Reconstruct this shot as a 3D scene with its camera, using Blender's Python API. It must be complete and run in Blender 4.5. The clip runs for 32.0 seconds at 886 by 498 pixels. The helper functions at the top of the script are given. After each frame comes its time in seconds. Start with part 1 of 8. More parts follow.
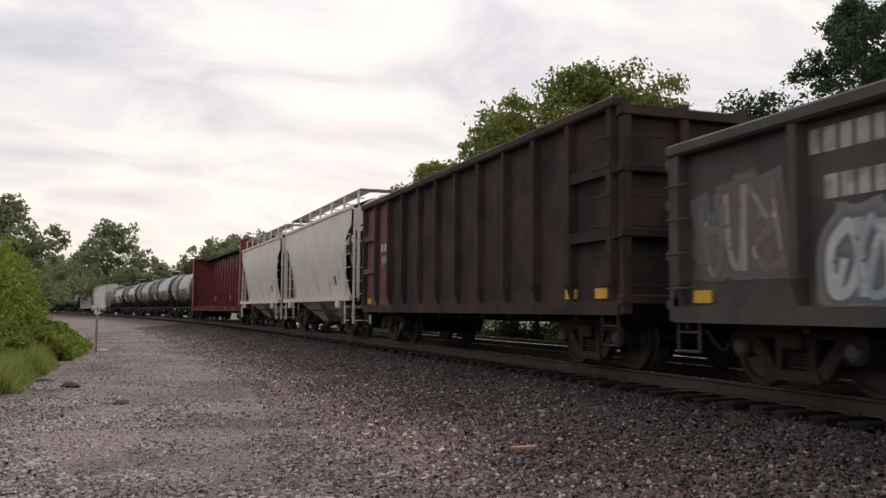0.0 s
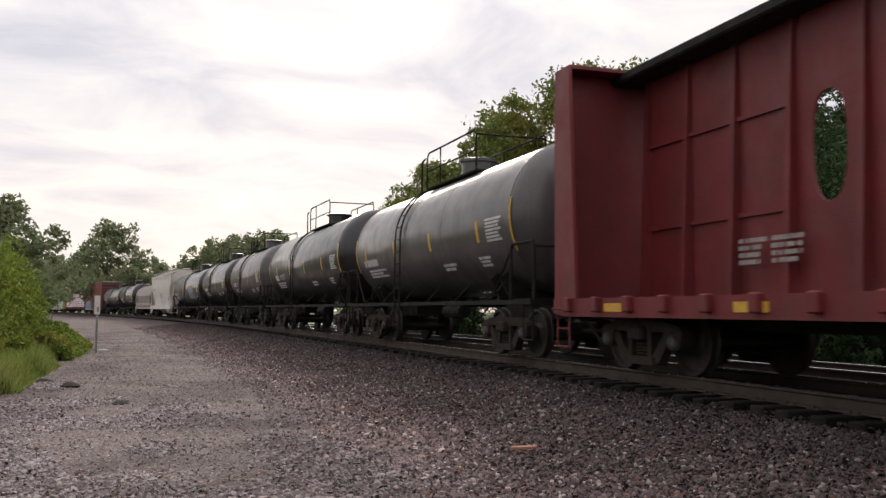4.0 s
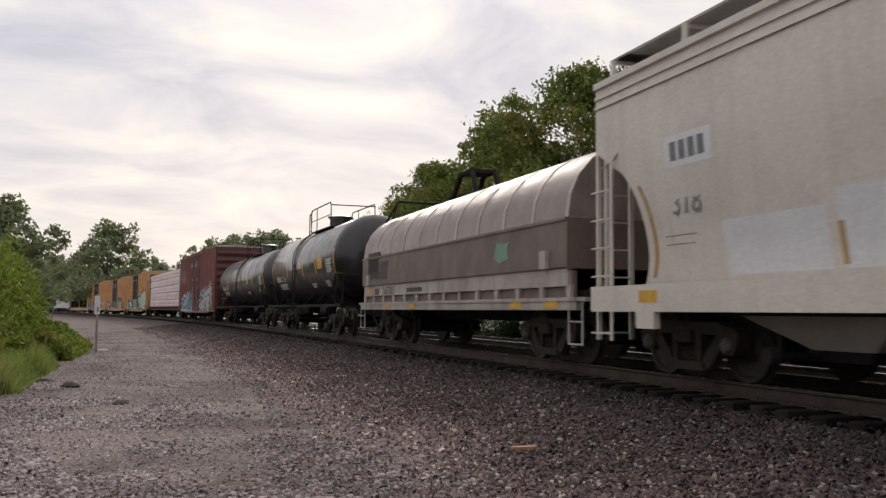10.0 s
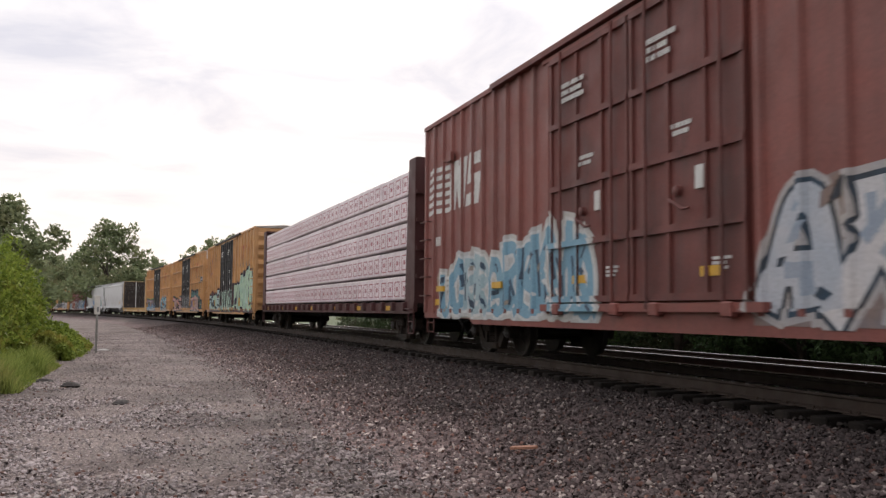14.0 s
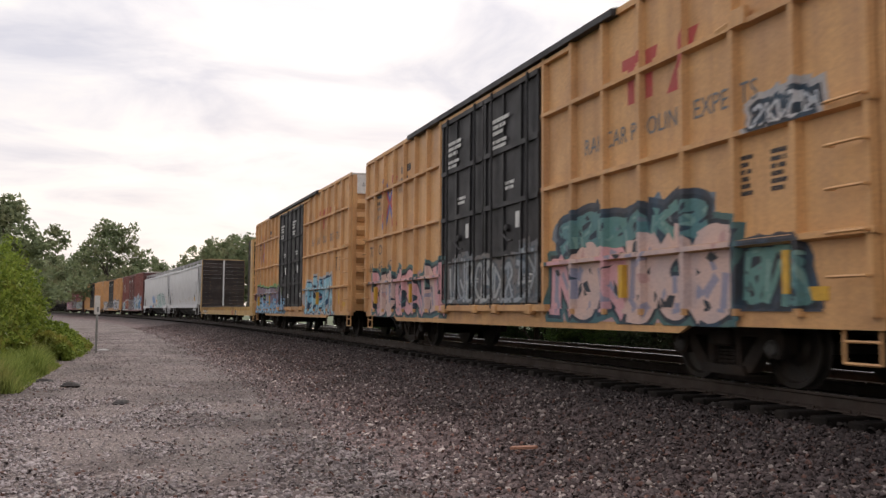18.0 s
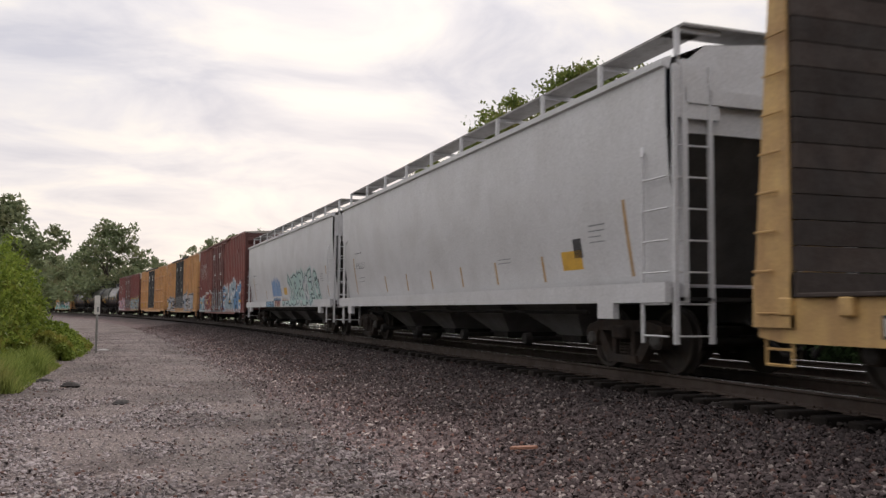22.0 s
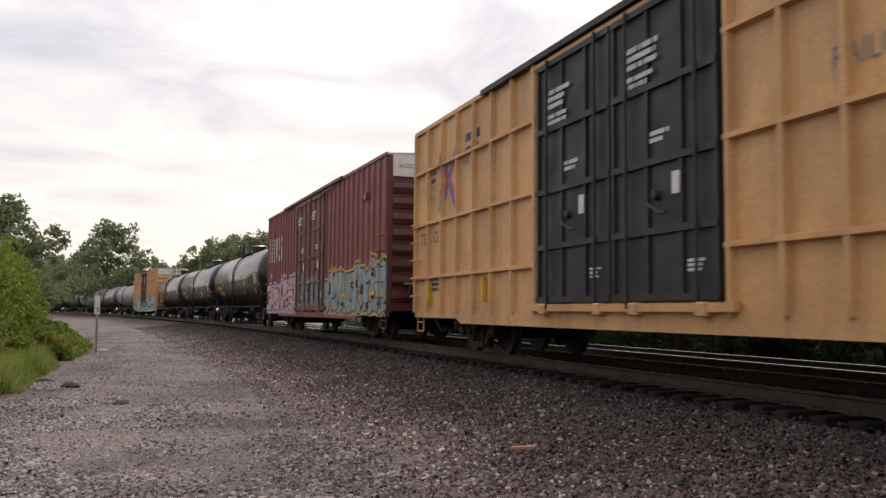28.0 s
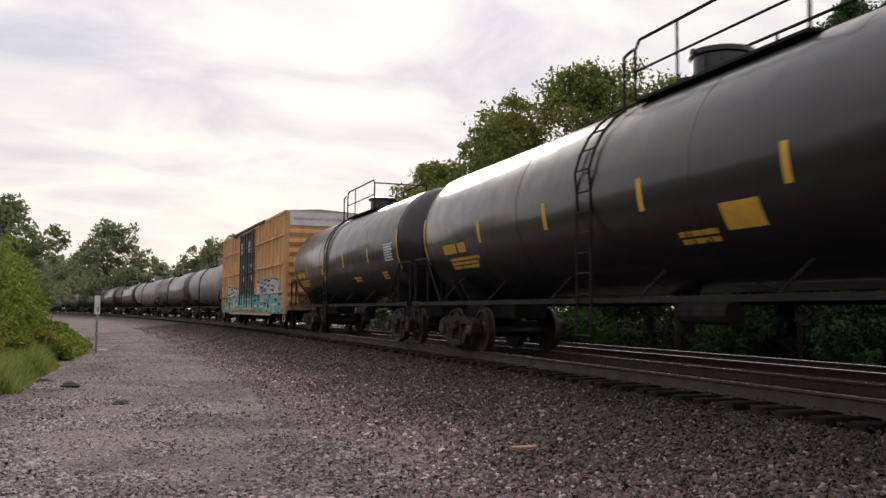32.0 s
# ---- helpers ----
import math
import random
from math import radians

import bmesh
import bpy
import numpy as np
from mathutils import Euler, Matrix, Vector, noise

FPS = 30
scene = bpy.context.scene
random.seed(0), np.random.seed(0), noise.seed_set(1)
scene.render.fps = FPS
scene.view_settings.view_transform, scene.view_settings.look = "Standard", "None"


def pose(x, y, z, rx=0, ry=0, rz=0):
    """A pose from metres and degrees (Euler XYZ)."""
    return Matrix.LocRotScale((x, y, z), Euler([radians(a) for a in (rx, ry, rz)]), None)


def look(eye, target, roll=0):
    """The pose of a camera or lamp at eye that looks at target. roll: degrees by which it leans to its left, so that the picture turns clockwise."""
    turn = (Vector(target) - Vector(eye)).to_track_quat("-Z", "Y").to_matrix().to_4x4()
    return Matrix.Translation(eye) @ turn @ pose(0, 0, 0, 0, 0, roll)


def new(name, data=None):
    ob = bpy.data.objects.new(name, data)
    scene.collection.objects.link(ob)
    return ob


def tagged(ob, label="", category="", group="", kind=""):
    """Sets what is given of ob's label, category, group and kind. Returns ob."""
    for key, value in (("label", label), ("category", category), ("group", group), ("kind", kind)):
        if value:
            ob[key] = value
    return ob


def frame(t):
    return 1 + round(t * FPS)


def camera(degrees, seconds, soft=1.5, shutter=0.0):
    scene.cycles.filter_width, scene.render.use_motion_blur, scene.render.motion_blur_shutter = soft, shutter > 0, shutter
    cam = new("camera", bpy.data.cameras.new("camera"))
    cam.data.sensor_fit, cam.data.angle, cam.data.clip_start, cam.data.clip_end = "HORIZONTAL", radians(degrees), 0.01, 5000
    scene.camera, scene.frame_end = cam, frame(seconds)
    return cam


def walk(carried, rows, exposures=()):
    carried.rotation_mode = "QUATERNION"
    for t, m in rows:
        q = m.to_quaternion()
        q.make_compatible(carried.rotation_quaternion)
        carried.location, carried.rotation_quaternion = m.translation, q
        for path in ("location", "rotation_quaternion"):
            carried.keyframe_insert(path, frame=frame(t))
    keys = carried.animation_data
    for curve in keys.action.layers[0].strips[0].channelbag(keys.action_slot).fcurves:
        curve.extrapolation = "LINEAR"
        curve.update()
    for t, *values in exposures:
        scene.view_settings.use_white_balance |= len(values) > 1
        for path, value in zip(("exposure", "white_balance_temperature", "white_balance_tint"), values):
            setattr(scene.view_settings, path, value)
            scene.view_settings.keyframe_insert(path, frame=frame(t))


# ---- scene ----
# One plan: rail top is z = 0; both tracks are arcs round a far centre; u runs back along the
# train's track from the point nearest to the camera, lat is the distance from it to the camera's side.
RADIUS = 851.8
TRACK_Y = 7.81
CENTRE = (0.0, TRACK_Y - RADIUS)
SPEED, SLOWING = 15.107, -0.0026
GROUND = -0.62

cam = camera(52.75, 32.0, soft=1.4, shutter=0.15)
EYE = (0.0, 0.0, 0.843)
VIEW = look(EYE, (-0.9481, 0.31023, 0.843 + 0.06977), 0.457)
walk(cam, [(0.0, VIEW), (32.0, VIEW)],
     exposures=[(0.0, 0.08), (1.0, 0.17), (2.0, 0.03), (3.0, 0.17), (6.0, 0.13), (8.0, 0.13), (9.0, 0.08), (10.0, 0.0), (11.0, 0.06), (12.0, 0.22), (13.0, 0.38), (14.0, 0.3), (17.0, 0.2),
                (19.0, 0.16), (20.0, -0.03), (21.0, 0.03), (22.0, 0.04), (23.0, 0.0), (24.0, 0.09), (25.0, 0.32), (28.0, 0.19), (29.0, 0.16), (30.0, 0.0), (31.0, 0.02), (32.0, 0.1)])


def on_track(u, lat=0.0, z=0.0):
    """Place at u metres back along the track, lat metres to the camera's side."""
    a = u / RADIUS
    r = RADIUS - lat
    return Vector((-r * math.sin(a), CENTRE[1] + r * math.cos(a), z))


# ---- light ----
world = bpy.data.worlds.new("overcast_evening")
scene.world = world
world.use_nodes = True
wn, wl = world.node_tree.nodes, world.node_tree.links
wn.clear()
SUN_ELEV, SUN_AZ = radians(20), radians(168)   # azimuth in the plan, from +x towards +y


def sky():
    out = wn.new("ShaderNodeOutputWorld")
    tex = wn.new("ShaderNodeTexSky")
    tex.sky_type = 'NISHITA'
    tex.sun_disc = False
    tex.sun_elevation = SUN_ELEV
    tex.sun_rotation = radians(90) - SUN_AZ
    blue = wn.new("ShaderNodeBackground")
    blue.inputs[1].default_value = 0.1
    wl.new(tex.outputs[0], blue.inputs[0])
    co = wn.new("ShaderNodeTexCoord")
    # a flat cloud deck: the direction is projected on a plane overhead
    sep = wn.new("ShaderNodeSeparateXYZ")
    wl.new(co.outputs["Generated"], sep.inputs[0])
    zz = wn.new("ShaderNodeMath"); zz.operation = 'MAXIMUM'; zz.inputs[1].default_value = 0.0
    wl.new(sep.outputs[2], zz.inputs[0])
    za = wn.new("ShaderNodeMath"); za.operation = 'ADD'; za.inputs[1].default_value = 0.2
    wl.new(zz.outputs[0], za.inputs[0])
    flat = wn.new("ShaderNodeVectorMath"); flat.operation = 'DIVIDE'
    cz = wn.new("ShaderNodeCombineXYZ")
    for i in range(3):
        wl.new(za.outputs[0], cz.inputs[i])
    wl.new(co.outputs["Generated"], flat.inputs[0])
    wl.new(cz.outputs[0], flat.inputs[1])
    mapn = wn.new("ShaderNodeMapping")
    mapn.inputs["Scale"].default_value = (1.0, 0.75, 0.0)
    mapn.inputs["Rotation"].default_value = (0, 0, 0.35)
    wl.new(flat.outputs[0], mapn.inputs[0])
    big = wn.new("ShaderNodeTexNoise")
    big.inputs["Scale"].default_value, big.inputs["Detail"].default_value = 2.6, 9
    big.inputs["Roughness"].default_value, big.inputs["Distortion"].default_value = 0.55, 0.5
    wl.new(mapn.outputs[0], big.inputs[0])
    ramp = wn.new("ShaderNodeValToRGB")
    e = ramp.color_ramp.elements
    e[0].position, e[0].color = 0.36, (0.62, 0.61, 0.68, 1)
    e[1].position, e[1].color = 0.64, (1.0, 0.925, 0.85, 1)
    m = e.new(0.5); m.color = (0.80, 0.765, 0.79, 1)
    wl.new(big.outputs["Fac"], ramp.inputs[0])
    # the deck is warmer and brighter towards the hidden sun, near the horizon
    sun_dir = Vector((math.cos(SUN_AZ) * math.cos(0.12), math.sin(SUN_AZ) * math.cos(0.12), math.sin(0.12)))
    dot = wn.new("ShaderNodeVectorMath"); dot.operation = 'DOT_PRODUCT'
    dot.inputs[1].default_value = sun_dir
    wl.new(co.outputs["Generated"], dot.inputs[0])
    near = wn.new("ShaderNodeMapRange")
    near.inputs["From Min"].default_value, near.inputs["From Max"].default_value = 0.55, 1.0
    near.inputs["To Min"].default_value, near.inputs["To Max"].default_value = 0.0, 0.62
    wl.new(dot.outputs["Value"], near.inputs[0])
    warm = wn.new("ShaderNodeMixRGB")
    warm.inputs[2].default_value = (1.0, 0.84, 0.74, 1)
    low = wn.new("ShaderNodeMapRange")
    low.inputs["From Min"].default_value, low.inputs["From Max"].default_value = 0.0, 0.24
    low.inputs["To Min"].default_value, low.inputs["To Max"].default_value = 0.8, 0.0
    wl.new(sep.outputs[2], low.inputs[0])
    mul = wn.new("ShaderNodeMath"); mul.operation = 'MULTIPLY'
    wl.new(near.outputs[0], mul.inputs[0]); wl.new(low.outputs[0], mul.inputs[1])
    wl.new(mul.outputs[0], warm.inputs[0])
    wl.new(ramp.outputs[0], warm.inputs[1])
    deck = wn.new("ShaderNodeBackground")
    wl.new(warm.outputs[0], deck.inputs[0])
    # an overcast sky is brighter overhead than near the horizon
    high = wn.new("ShaderNodeMapRange")
    high.inputs["From Min"].default_value, high.inputs["From Max"].default_value = 0.28, 0.95
    high.inputs["To Min"].default_value, high.inputs["To Max"].default_value = 1.0, 1.55
    wl.new(sep.outputs[2], high.inputs[0])
    wl.new(high.outputs[0], deck.inputs[1])
    mix = wn.new("ShaderNodeMixShader"); mix.inputs[0].default_value = 0.94
    wl.new(blue.outputs[0], mix.inputs[1]); wl.new(deck.outputs[0], mix.inputs[2])
    wl.new(mix.outputs[0], out.inputs[0])


sky()
sun = new("sun", bpy.data.lights.new("sun", 'SUN'))
sun.data.energy, sun.data.angle, sun.data.color = 0.8, radians(14), (1.0, 0.9, 0.8)
sun.matrix_world = look((0, 0, 0), (-math.cos(SUN_AZ) * math.cos(SUN_ELEV), -math.sin(SUN_AZ) * math.cos(SUN_ELEV), -math.sin(SUN_ELEV)))


# ---- materials ----
def surface(name, base, dirt=None, amount=0.45, scale=1.2, fine=30.0, rough=0.6, metal=0.0, bump=0.15, streak=0.0,
            island=0.0, vary=0.0, fleck=0.0, spec=0.5, grit=0.0, coat=0.0):
    """A node material in the thing's own metres: base colour, dirt in patches and run-down streaks, grain, relief."""
    m = bpy.data.materials.new(name)
    m.use_nodes = True
    n, l = m.node_tree.nodes, m.node_tree.links
    bsdf = n["Principled BSDF"]
    co = n.new("ShaderNodeTexCoord")
    dirt = dirt or tuple(c * 0.45 for c in base)

    def tex(vec, sc, detail=4, dist=0.0, rough_=0.55):
        t = n.new("ShaderNodeTexNoise")
        t.inputs["Scale"].default_value, t.inputs["Detail"].default_value = sc, detail
        t.inputs["Distortion"].default_value, t.inputs["Roughness"].default_value = dist, rough_
        l.new(vec, t.inputs["Vector"])
        return t.outputs["Fac"]

    def span(val, a, b, c=0.0, d=1.0):
        r = n.new("ShaderNodeMapRange")
        for k, q in zip(("From Min", "From Max", "To Min", "To Max"), (a, b, c, d)):
            r.inputs[k].default_value = q
        l.new(val, r.inputs["Value"])
        return r.outputs[0]

    def blend(fac, a, b, mode='MIX'):
        x = n.new("ShaderNodeMixRGB")
        x.blend_type = mode
        for v, s in ((fac, 0), (a, 1), (b, 2)):
            if isinstance(v, (int, float)):
                x.inputs[s].default_value = v
            elif isinstance(v, tuple):
                x.inputs[s].default_value = (*v, 1)
            else:
                l.new(v, x.inputs[s])
        return x.outputs[0]

    vec = co.outputs["Object"]
    if vary or island:
        info = n.new("ShaderNodeObjectInfo")
        if island:
            geo = n.new("ShaderNodeNewGeometry")
            rnd = geo.outputs["Random Per Island"]
        else:
            rnd = info.outputs["Random"]
    patch = span(tex(vec, scale, 5, 0.4), 0.42, 0.68, 0.0, amount)
    col = blend(patch, base, dirt)
    if streak:
        mp = n.new("ShaderNodeMapping")
        mp.inputs["Scale"].default_value = (5.0, 5.0, 0.25)
        l.new(vec, mp.inputs[0])
        run = span(tex(mp.outputs[0], 1.0, 4), 0.48, 0.72, 0.0, streak)
        col = blend(run, col, dirt)
    grain = tex(vec, fine, 3, 0, 0.6)
    col = blend(1.0, col, span(grain, 0.2, 0.8, 0.78, 1.18), 'MULTIPLY')
    if vary or island:
        k = vary or island
        col = blend(1.0, col, span(rnd, 0.0, 1.0, 1.0 - k, 1.0 + k), 'MULTIPLY')
    if fleck:
        col = blend(span(rnd, 0.9, 0.93, 0.0, fleck), col, (0.34, 0.31, 0.28))
        col = blend(span(rnd, 0.07, 0.06, 0.0, fleck), col, (0.16, 0.08, 0.06))
    if grit:
        vo = n.new("ShaderNodeTexVoronoi")
        vo.inputs["Scale"].default_value = grit
        l.new(vec, vo.inputs["Vector"])
        sp = n.new("ShaderNodeSeparateXYZ")
        l.new(vo.outputs["Color"], sp.inputs[0])
        col = blend(1.0, col, span(sp.outputs[0], 0.0, 1.0, 0.35, 1.7), 'MULTIPLY')
    l.new(col, bsdf.inputs["Base Color"])
    if coat:
        bsdf.inputs["Coat Weight"].default_value, bsdf.inputs["Coat Roughness"].default_value = coat, 0.11
        bsdf.inputs["Coat IOR"].default_value = 1.45
    l.new(span(tex(vec, scale * 2.2, 4), 0.3, 0.7, rough * 0.8, min(1.0, rough * 1.2)), bsdf.inputs["Roughness"])
    bsdf.inputs["Metallic"].default_value = metal
    bsdf.inputs["Specular IOR Level"].default_value = spec
    if bump:
        b = n.new("ShaderNodeBump")
        b.inputs["Strength"].default_value, b.inputs["Distance"].default_value = bump, 0.02
        l.new(grain, b.inputs["Height"])
        l.new(b.outputs[0], bsdf.inputs["Normal"])
    return m


def leaf_material(name, dark, light, autumn=None, amount=0.0):
    m = bpy.data.materials.new(name)
    m.use_nodes = True
    n, l = m.node_tree.nodes, m.node_tree.links
    bsdf = n["Principled BSDF"]
    geo = n.new("ShaderNodeNewGeometry")
    co = n.new("ShaderNodeTexCoord")
    no = n.new("ShaderNodeTexNoise")
    no.inputs["Scale"].default_value = 0.45
    l.new(co.outputs["Object"], no.inputs["Vector"])
    r1 = n.new("ShaderNodeMixRGB")
    r1.inputs[1].default_value, r1.inputs[2].default_value = (*dark, 1), (*light, 1)
    l.new(geo.outputs["Random Per Island"], r1.inputs[0])
    out = r1.outputs[0]
    if autumn:
        mr = n.new("ShaderNodeMapRange")
        mr.inputs["From Min"].default_value, mr.inputs["From Max"].default_value = 0.48, 0.66
        mr.inputs["To Max"].default_value = amount
        l.new(no.outputs["Fac"], mr.inputs[0])
        r2 = n.new("ShaderNodeMixRGB")
        r2.inputs[2].default_value = (*autumn, 1)
        l.new(mr.outputs[0], r2.inputs[0])
        l.new(out, r2.inputs[1])
        out = r2.outputs[0]
    l.new(out, bsdf.inputs["Base Color"])
    bsdf.inputs["Roughness"].default_value = 0.65
    bsdf.inputs["Specular IOR Level"].default_value = 0.25
    tr = n.new("ShaderNodeBsdfTranslucent")
    l.new(out, tr.inputs["Color"])
    mx = n.new("ShaderNodeMixShader")
    mx.inputs[0].default_value = 0.35
    l.new(bsdf.outputs[0], mx.inputs[1])
    l.new(tr.outputs[0], mx.inputs[2])
    l.new(mx.outputs[0], n["Material Output"].inputs[0])
    return m


# sprayed paint, by palette: outline, two fills, highlight, cloud behind, halo
INK = (0.025, 0.025, 0.03)
SPRAY = {
    "mint": (INK, (0.52, 0.66, 0.5), (0.44, 0.6, 0.48), (0.6, 0.72, 0.68), (0.13, 0.045, 0.035), (0.1, 0.04, 0.035)),
    "frost": (INK, (0.5, 0.62, 0.62), (0.5, 0.64, 0.52), (0.66, 0.72, 0.7), (0.13, 0.045, 0.035), (0.15, 0.055, 0.04)),
    "pink": (INK, (0.62, 0.33, 0.34), (0.6, 0.42, 0.36), (0.3, 0.27, 0.34), (0.5, 0.3, 0.27), (0.07, 0.13, 0.12)),
    "teal_bubble": (INK, (0.12, 0.24, 0.21), (0.1, 0.2, 0.19), (0.2, 0.32, 0.28), (0.16, 0.18, 0.2), (0.05, 0.05, 0.06)),
    "sky": ((0.03, 0.05, 0.09), (0.25, 0.5, 0.62), (0.36, 0.58, 0.66), (0.6, 0.68, 0.7), (0.36, 0.05, 0.06), (0.5, 0.46, 0.44)),
    "mauve": (INK, (0.29, 0.22, 0.26), (0.4, 0.36, 0.4), (0.2, 0.38, 0.55), (0.16, 0.05, 0.055), (0.27, 0.42, 0.18)),
    "river": (INK, (0.2, 0.37, 0.55), (0.28, 0.44, 0.58), (0.5, 0.55, 0.6), (0.26, 0.05, 0.055), (0.16, 0.24, 0.36)),
    "white": (INK, (0.56, 0.54, 0.54), (0.46, 0.47, 0.5), (0.3, 0.34, 0.4), (0.22, 0.15, 0.12), (0.4, 0.36, 0.34)),
    "lake": ((0.6, 0.6, 0.58), (0.2, 0.36, 0.46), (0.36, 0.47, 0.5), (0.05, 0.07, 0.1), (0.33, 0.28, 0.22), (0.5, 0.49, 0.46)),
    "ice": ((0.62, 0.62, 0.63), (0.16, 0.29, 0.47), (0.33, 0.4, 0.44), (0.035, 0.04, 0.05), (0.1, 0.1, 0.11), (0.4, 0.27, 0.24)),
    "ember": ((0.5, 0.4, 0.3), (0.26, 0.05, 0.035), (0.2, 0.045, 0.04), (0.5, 0.26, 0.1), (0.12, 0.06, 0.05), (0.52, 0.5, 0.5)),
    "sand": (INK, (0.37, 0.33, 0.29), (0.31, 0.3, 0.28), (0.2, 0.42, 0.5), (0.22, 0.36, 0.4), (0.52, 0.36, 0.06)),
    "rose": ((0.09, 0.05, 0.07), (0.58, 0.38, 0.42), (0.5, 0.3, 0.34), (0.62, 0.54, 0.52), (0.36, 0.48, 0.5), (0.56, 0.46, 0.46)),
    "jade": ((0.04, 0.04, 0.05), (0.14, 0.42, 0.36), (0.2, 0.48, 0.42), (0.62, 0.6, 0.58), (0.4, 0.2, 0.2), (0.12, 0.32, 0.3)),
    "rust": ((0.09, 0.065, 0.05), (0.26, 0.2, 0.155), (0.14, 0.1, 0.075), (0.36, 0.32, 0.27), (0.08, 0.055, 0.045), (0.11, 0.075, 0.06)),
    "chalk": ((0.1, 0.1, 0.1), (0.42, 0.42, 0.41), (0.3, 0.31, 0.32), (0.5, 0.49, 0.47), (0.12, 0.1, 0.09), (0.16, 0.14, 0.13)),
    "flame": ((0.5, 0.47, 0.45), (0.2, 0.36, 0.55), (0.3, 0.42, 0.58), (0.55, 0.56, 0.58), (0.38, 0.12, 0.035), (0.42, 0.15, 0.045)),
    "loop": ((0.02, 0.03, 0.03), (0.54, 0.55, 0.55), (0.4, 0.54, 0.5), (0.56, 0.57, 0.57), (0.52, 0.52, 0.52), (0.44, 0.54, 0.52)),
    "blue_scribble": ((0.2, 0.32, 0.55), (0.25, 0.38, 0.58), (0.22, 0.34, 0.55), (0.4, 0.46, 0.58), (0.5, 0.5, 0.52), (0.46, 0.48, 0.54)),
}

STEEL_DARK = surface("truck_steel", (0.026, 0.021, 0.018), (0.06, 0.038, 0.026), 0.5, 3.0, 40, 0.85, spec=0.25)
WHEEL_STEEL = surface("wheel_steel", (0.032, 0.027, 0.024), (0.06, 0.042, 0.03), 0.5, 4.0, 50, 0.55, 0.4)
CAP_STEEL = surface("bearing_cap", (0.085, 0.08, 0.076), (0.035, 0.03, 0.027), 0.6, 9, 40, 0.6, 0.2)
FRAME_BLACK = surface("underframe_black", (0.010, 0.0095, 0.009), (0.032, 0.024, 0.02), 0.5, 2.0, 30, 0.8, spec=0.25)
RAIL_RUST = surface("rail_rust", (0.048, 0.032, 0.024), (0.03, 0.022, 0.018), 0.5, 2.0, 40, 0.8)
RAIL_SHINE = surface("rail_head", (0.55, 0.54, 0.53), (0.4, 0.38, 0.36), 0.3, 3.0, 40, 0.25, 0.95, 0.03)
TIE_WOOD = surface("creosoted_wood", (0.013, 0.011, 0.010), (0.036, 0.029, 0.024), 0.5, 3.0, 25, 0.95, vary=0.3, spec=0.12)
YELLOW_MARK = surface("yellow_reflector", (0.62, 0.36, 0.04), (0.3, 0.17, 0.04), 0.35, 6, 60, 0.5)
WHITE_MARK = surface("white_lettering", (0.62, 0.62, 0.6), (0.3, 0.29, 0.28), 0.35, 5, 60, 0.6)
FADED_MARK = surface("faded_lettering", (0.36, 0.34, 0.32), (0.1, 0.08, 0.07), 0.65, 5, 60, 0.7)
GREY_MARK = surface("grey_lettering", (0.16, 0.17, 0.18), (0.1, 0.1, 0.1), 0.4, 5, 60, 0.6)
BLACK_MARK = surface("black_lettering", (0.03, 0.03, 0.035), (0.06, 0.06, 0.06), 0.4, 5, 60, 0.6)
SOOT_MARK = surface("faded_black_lettering", (0.06, 0.05, 0.046), (0.1, 0.08, 0.07), 0.5, 5, 60, 0.7)
RED_MARK = surface("red_lettering", (0.42, 0.05, 0.05), (0.3, 0.1, 0.06), 0.4, 5, 60, 0.6)
BLUE_MARK = surface("blue_lettering", (0.05, 0.12, 0.38), (0.1, 0.12, 0.25), 0.4, 5, 60, 0.6)
BRONZE_MARK = surface("tan_conspicuity_strip", (0.42, 0.27, 0.12), (0.2, 0.13, 0.07), 0.4, 5, 60, 0.6)
GRATE = surface("galvanised_grating", (0.30, 0.29, 0.28), (0.18, 0.16, 0.14), 0.4, 4, 40, 0.6, 0.3)


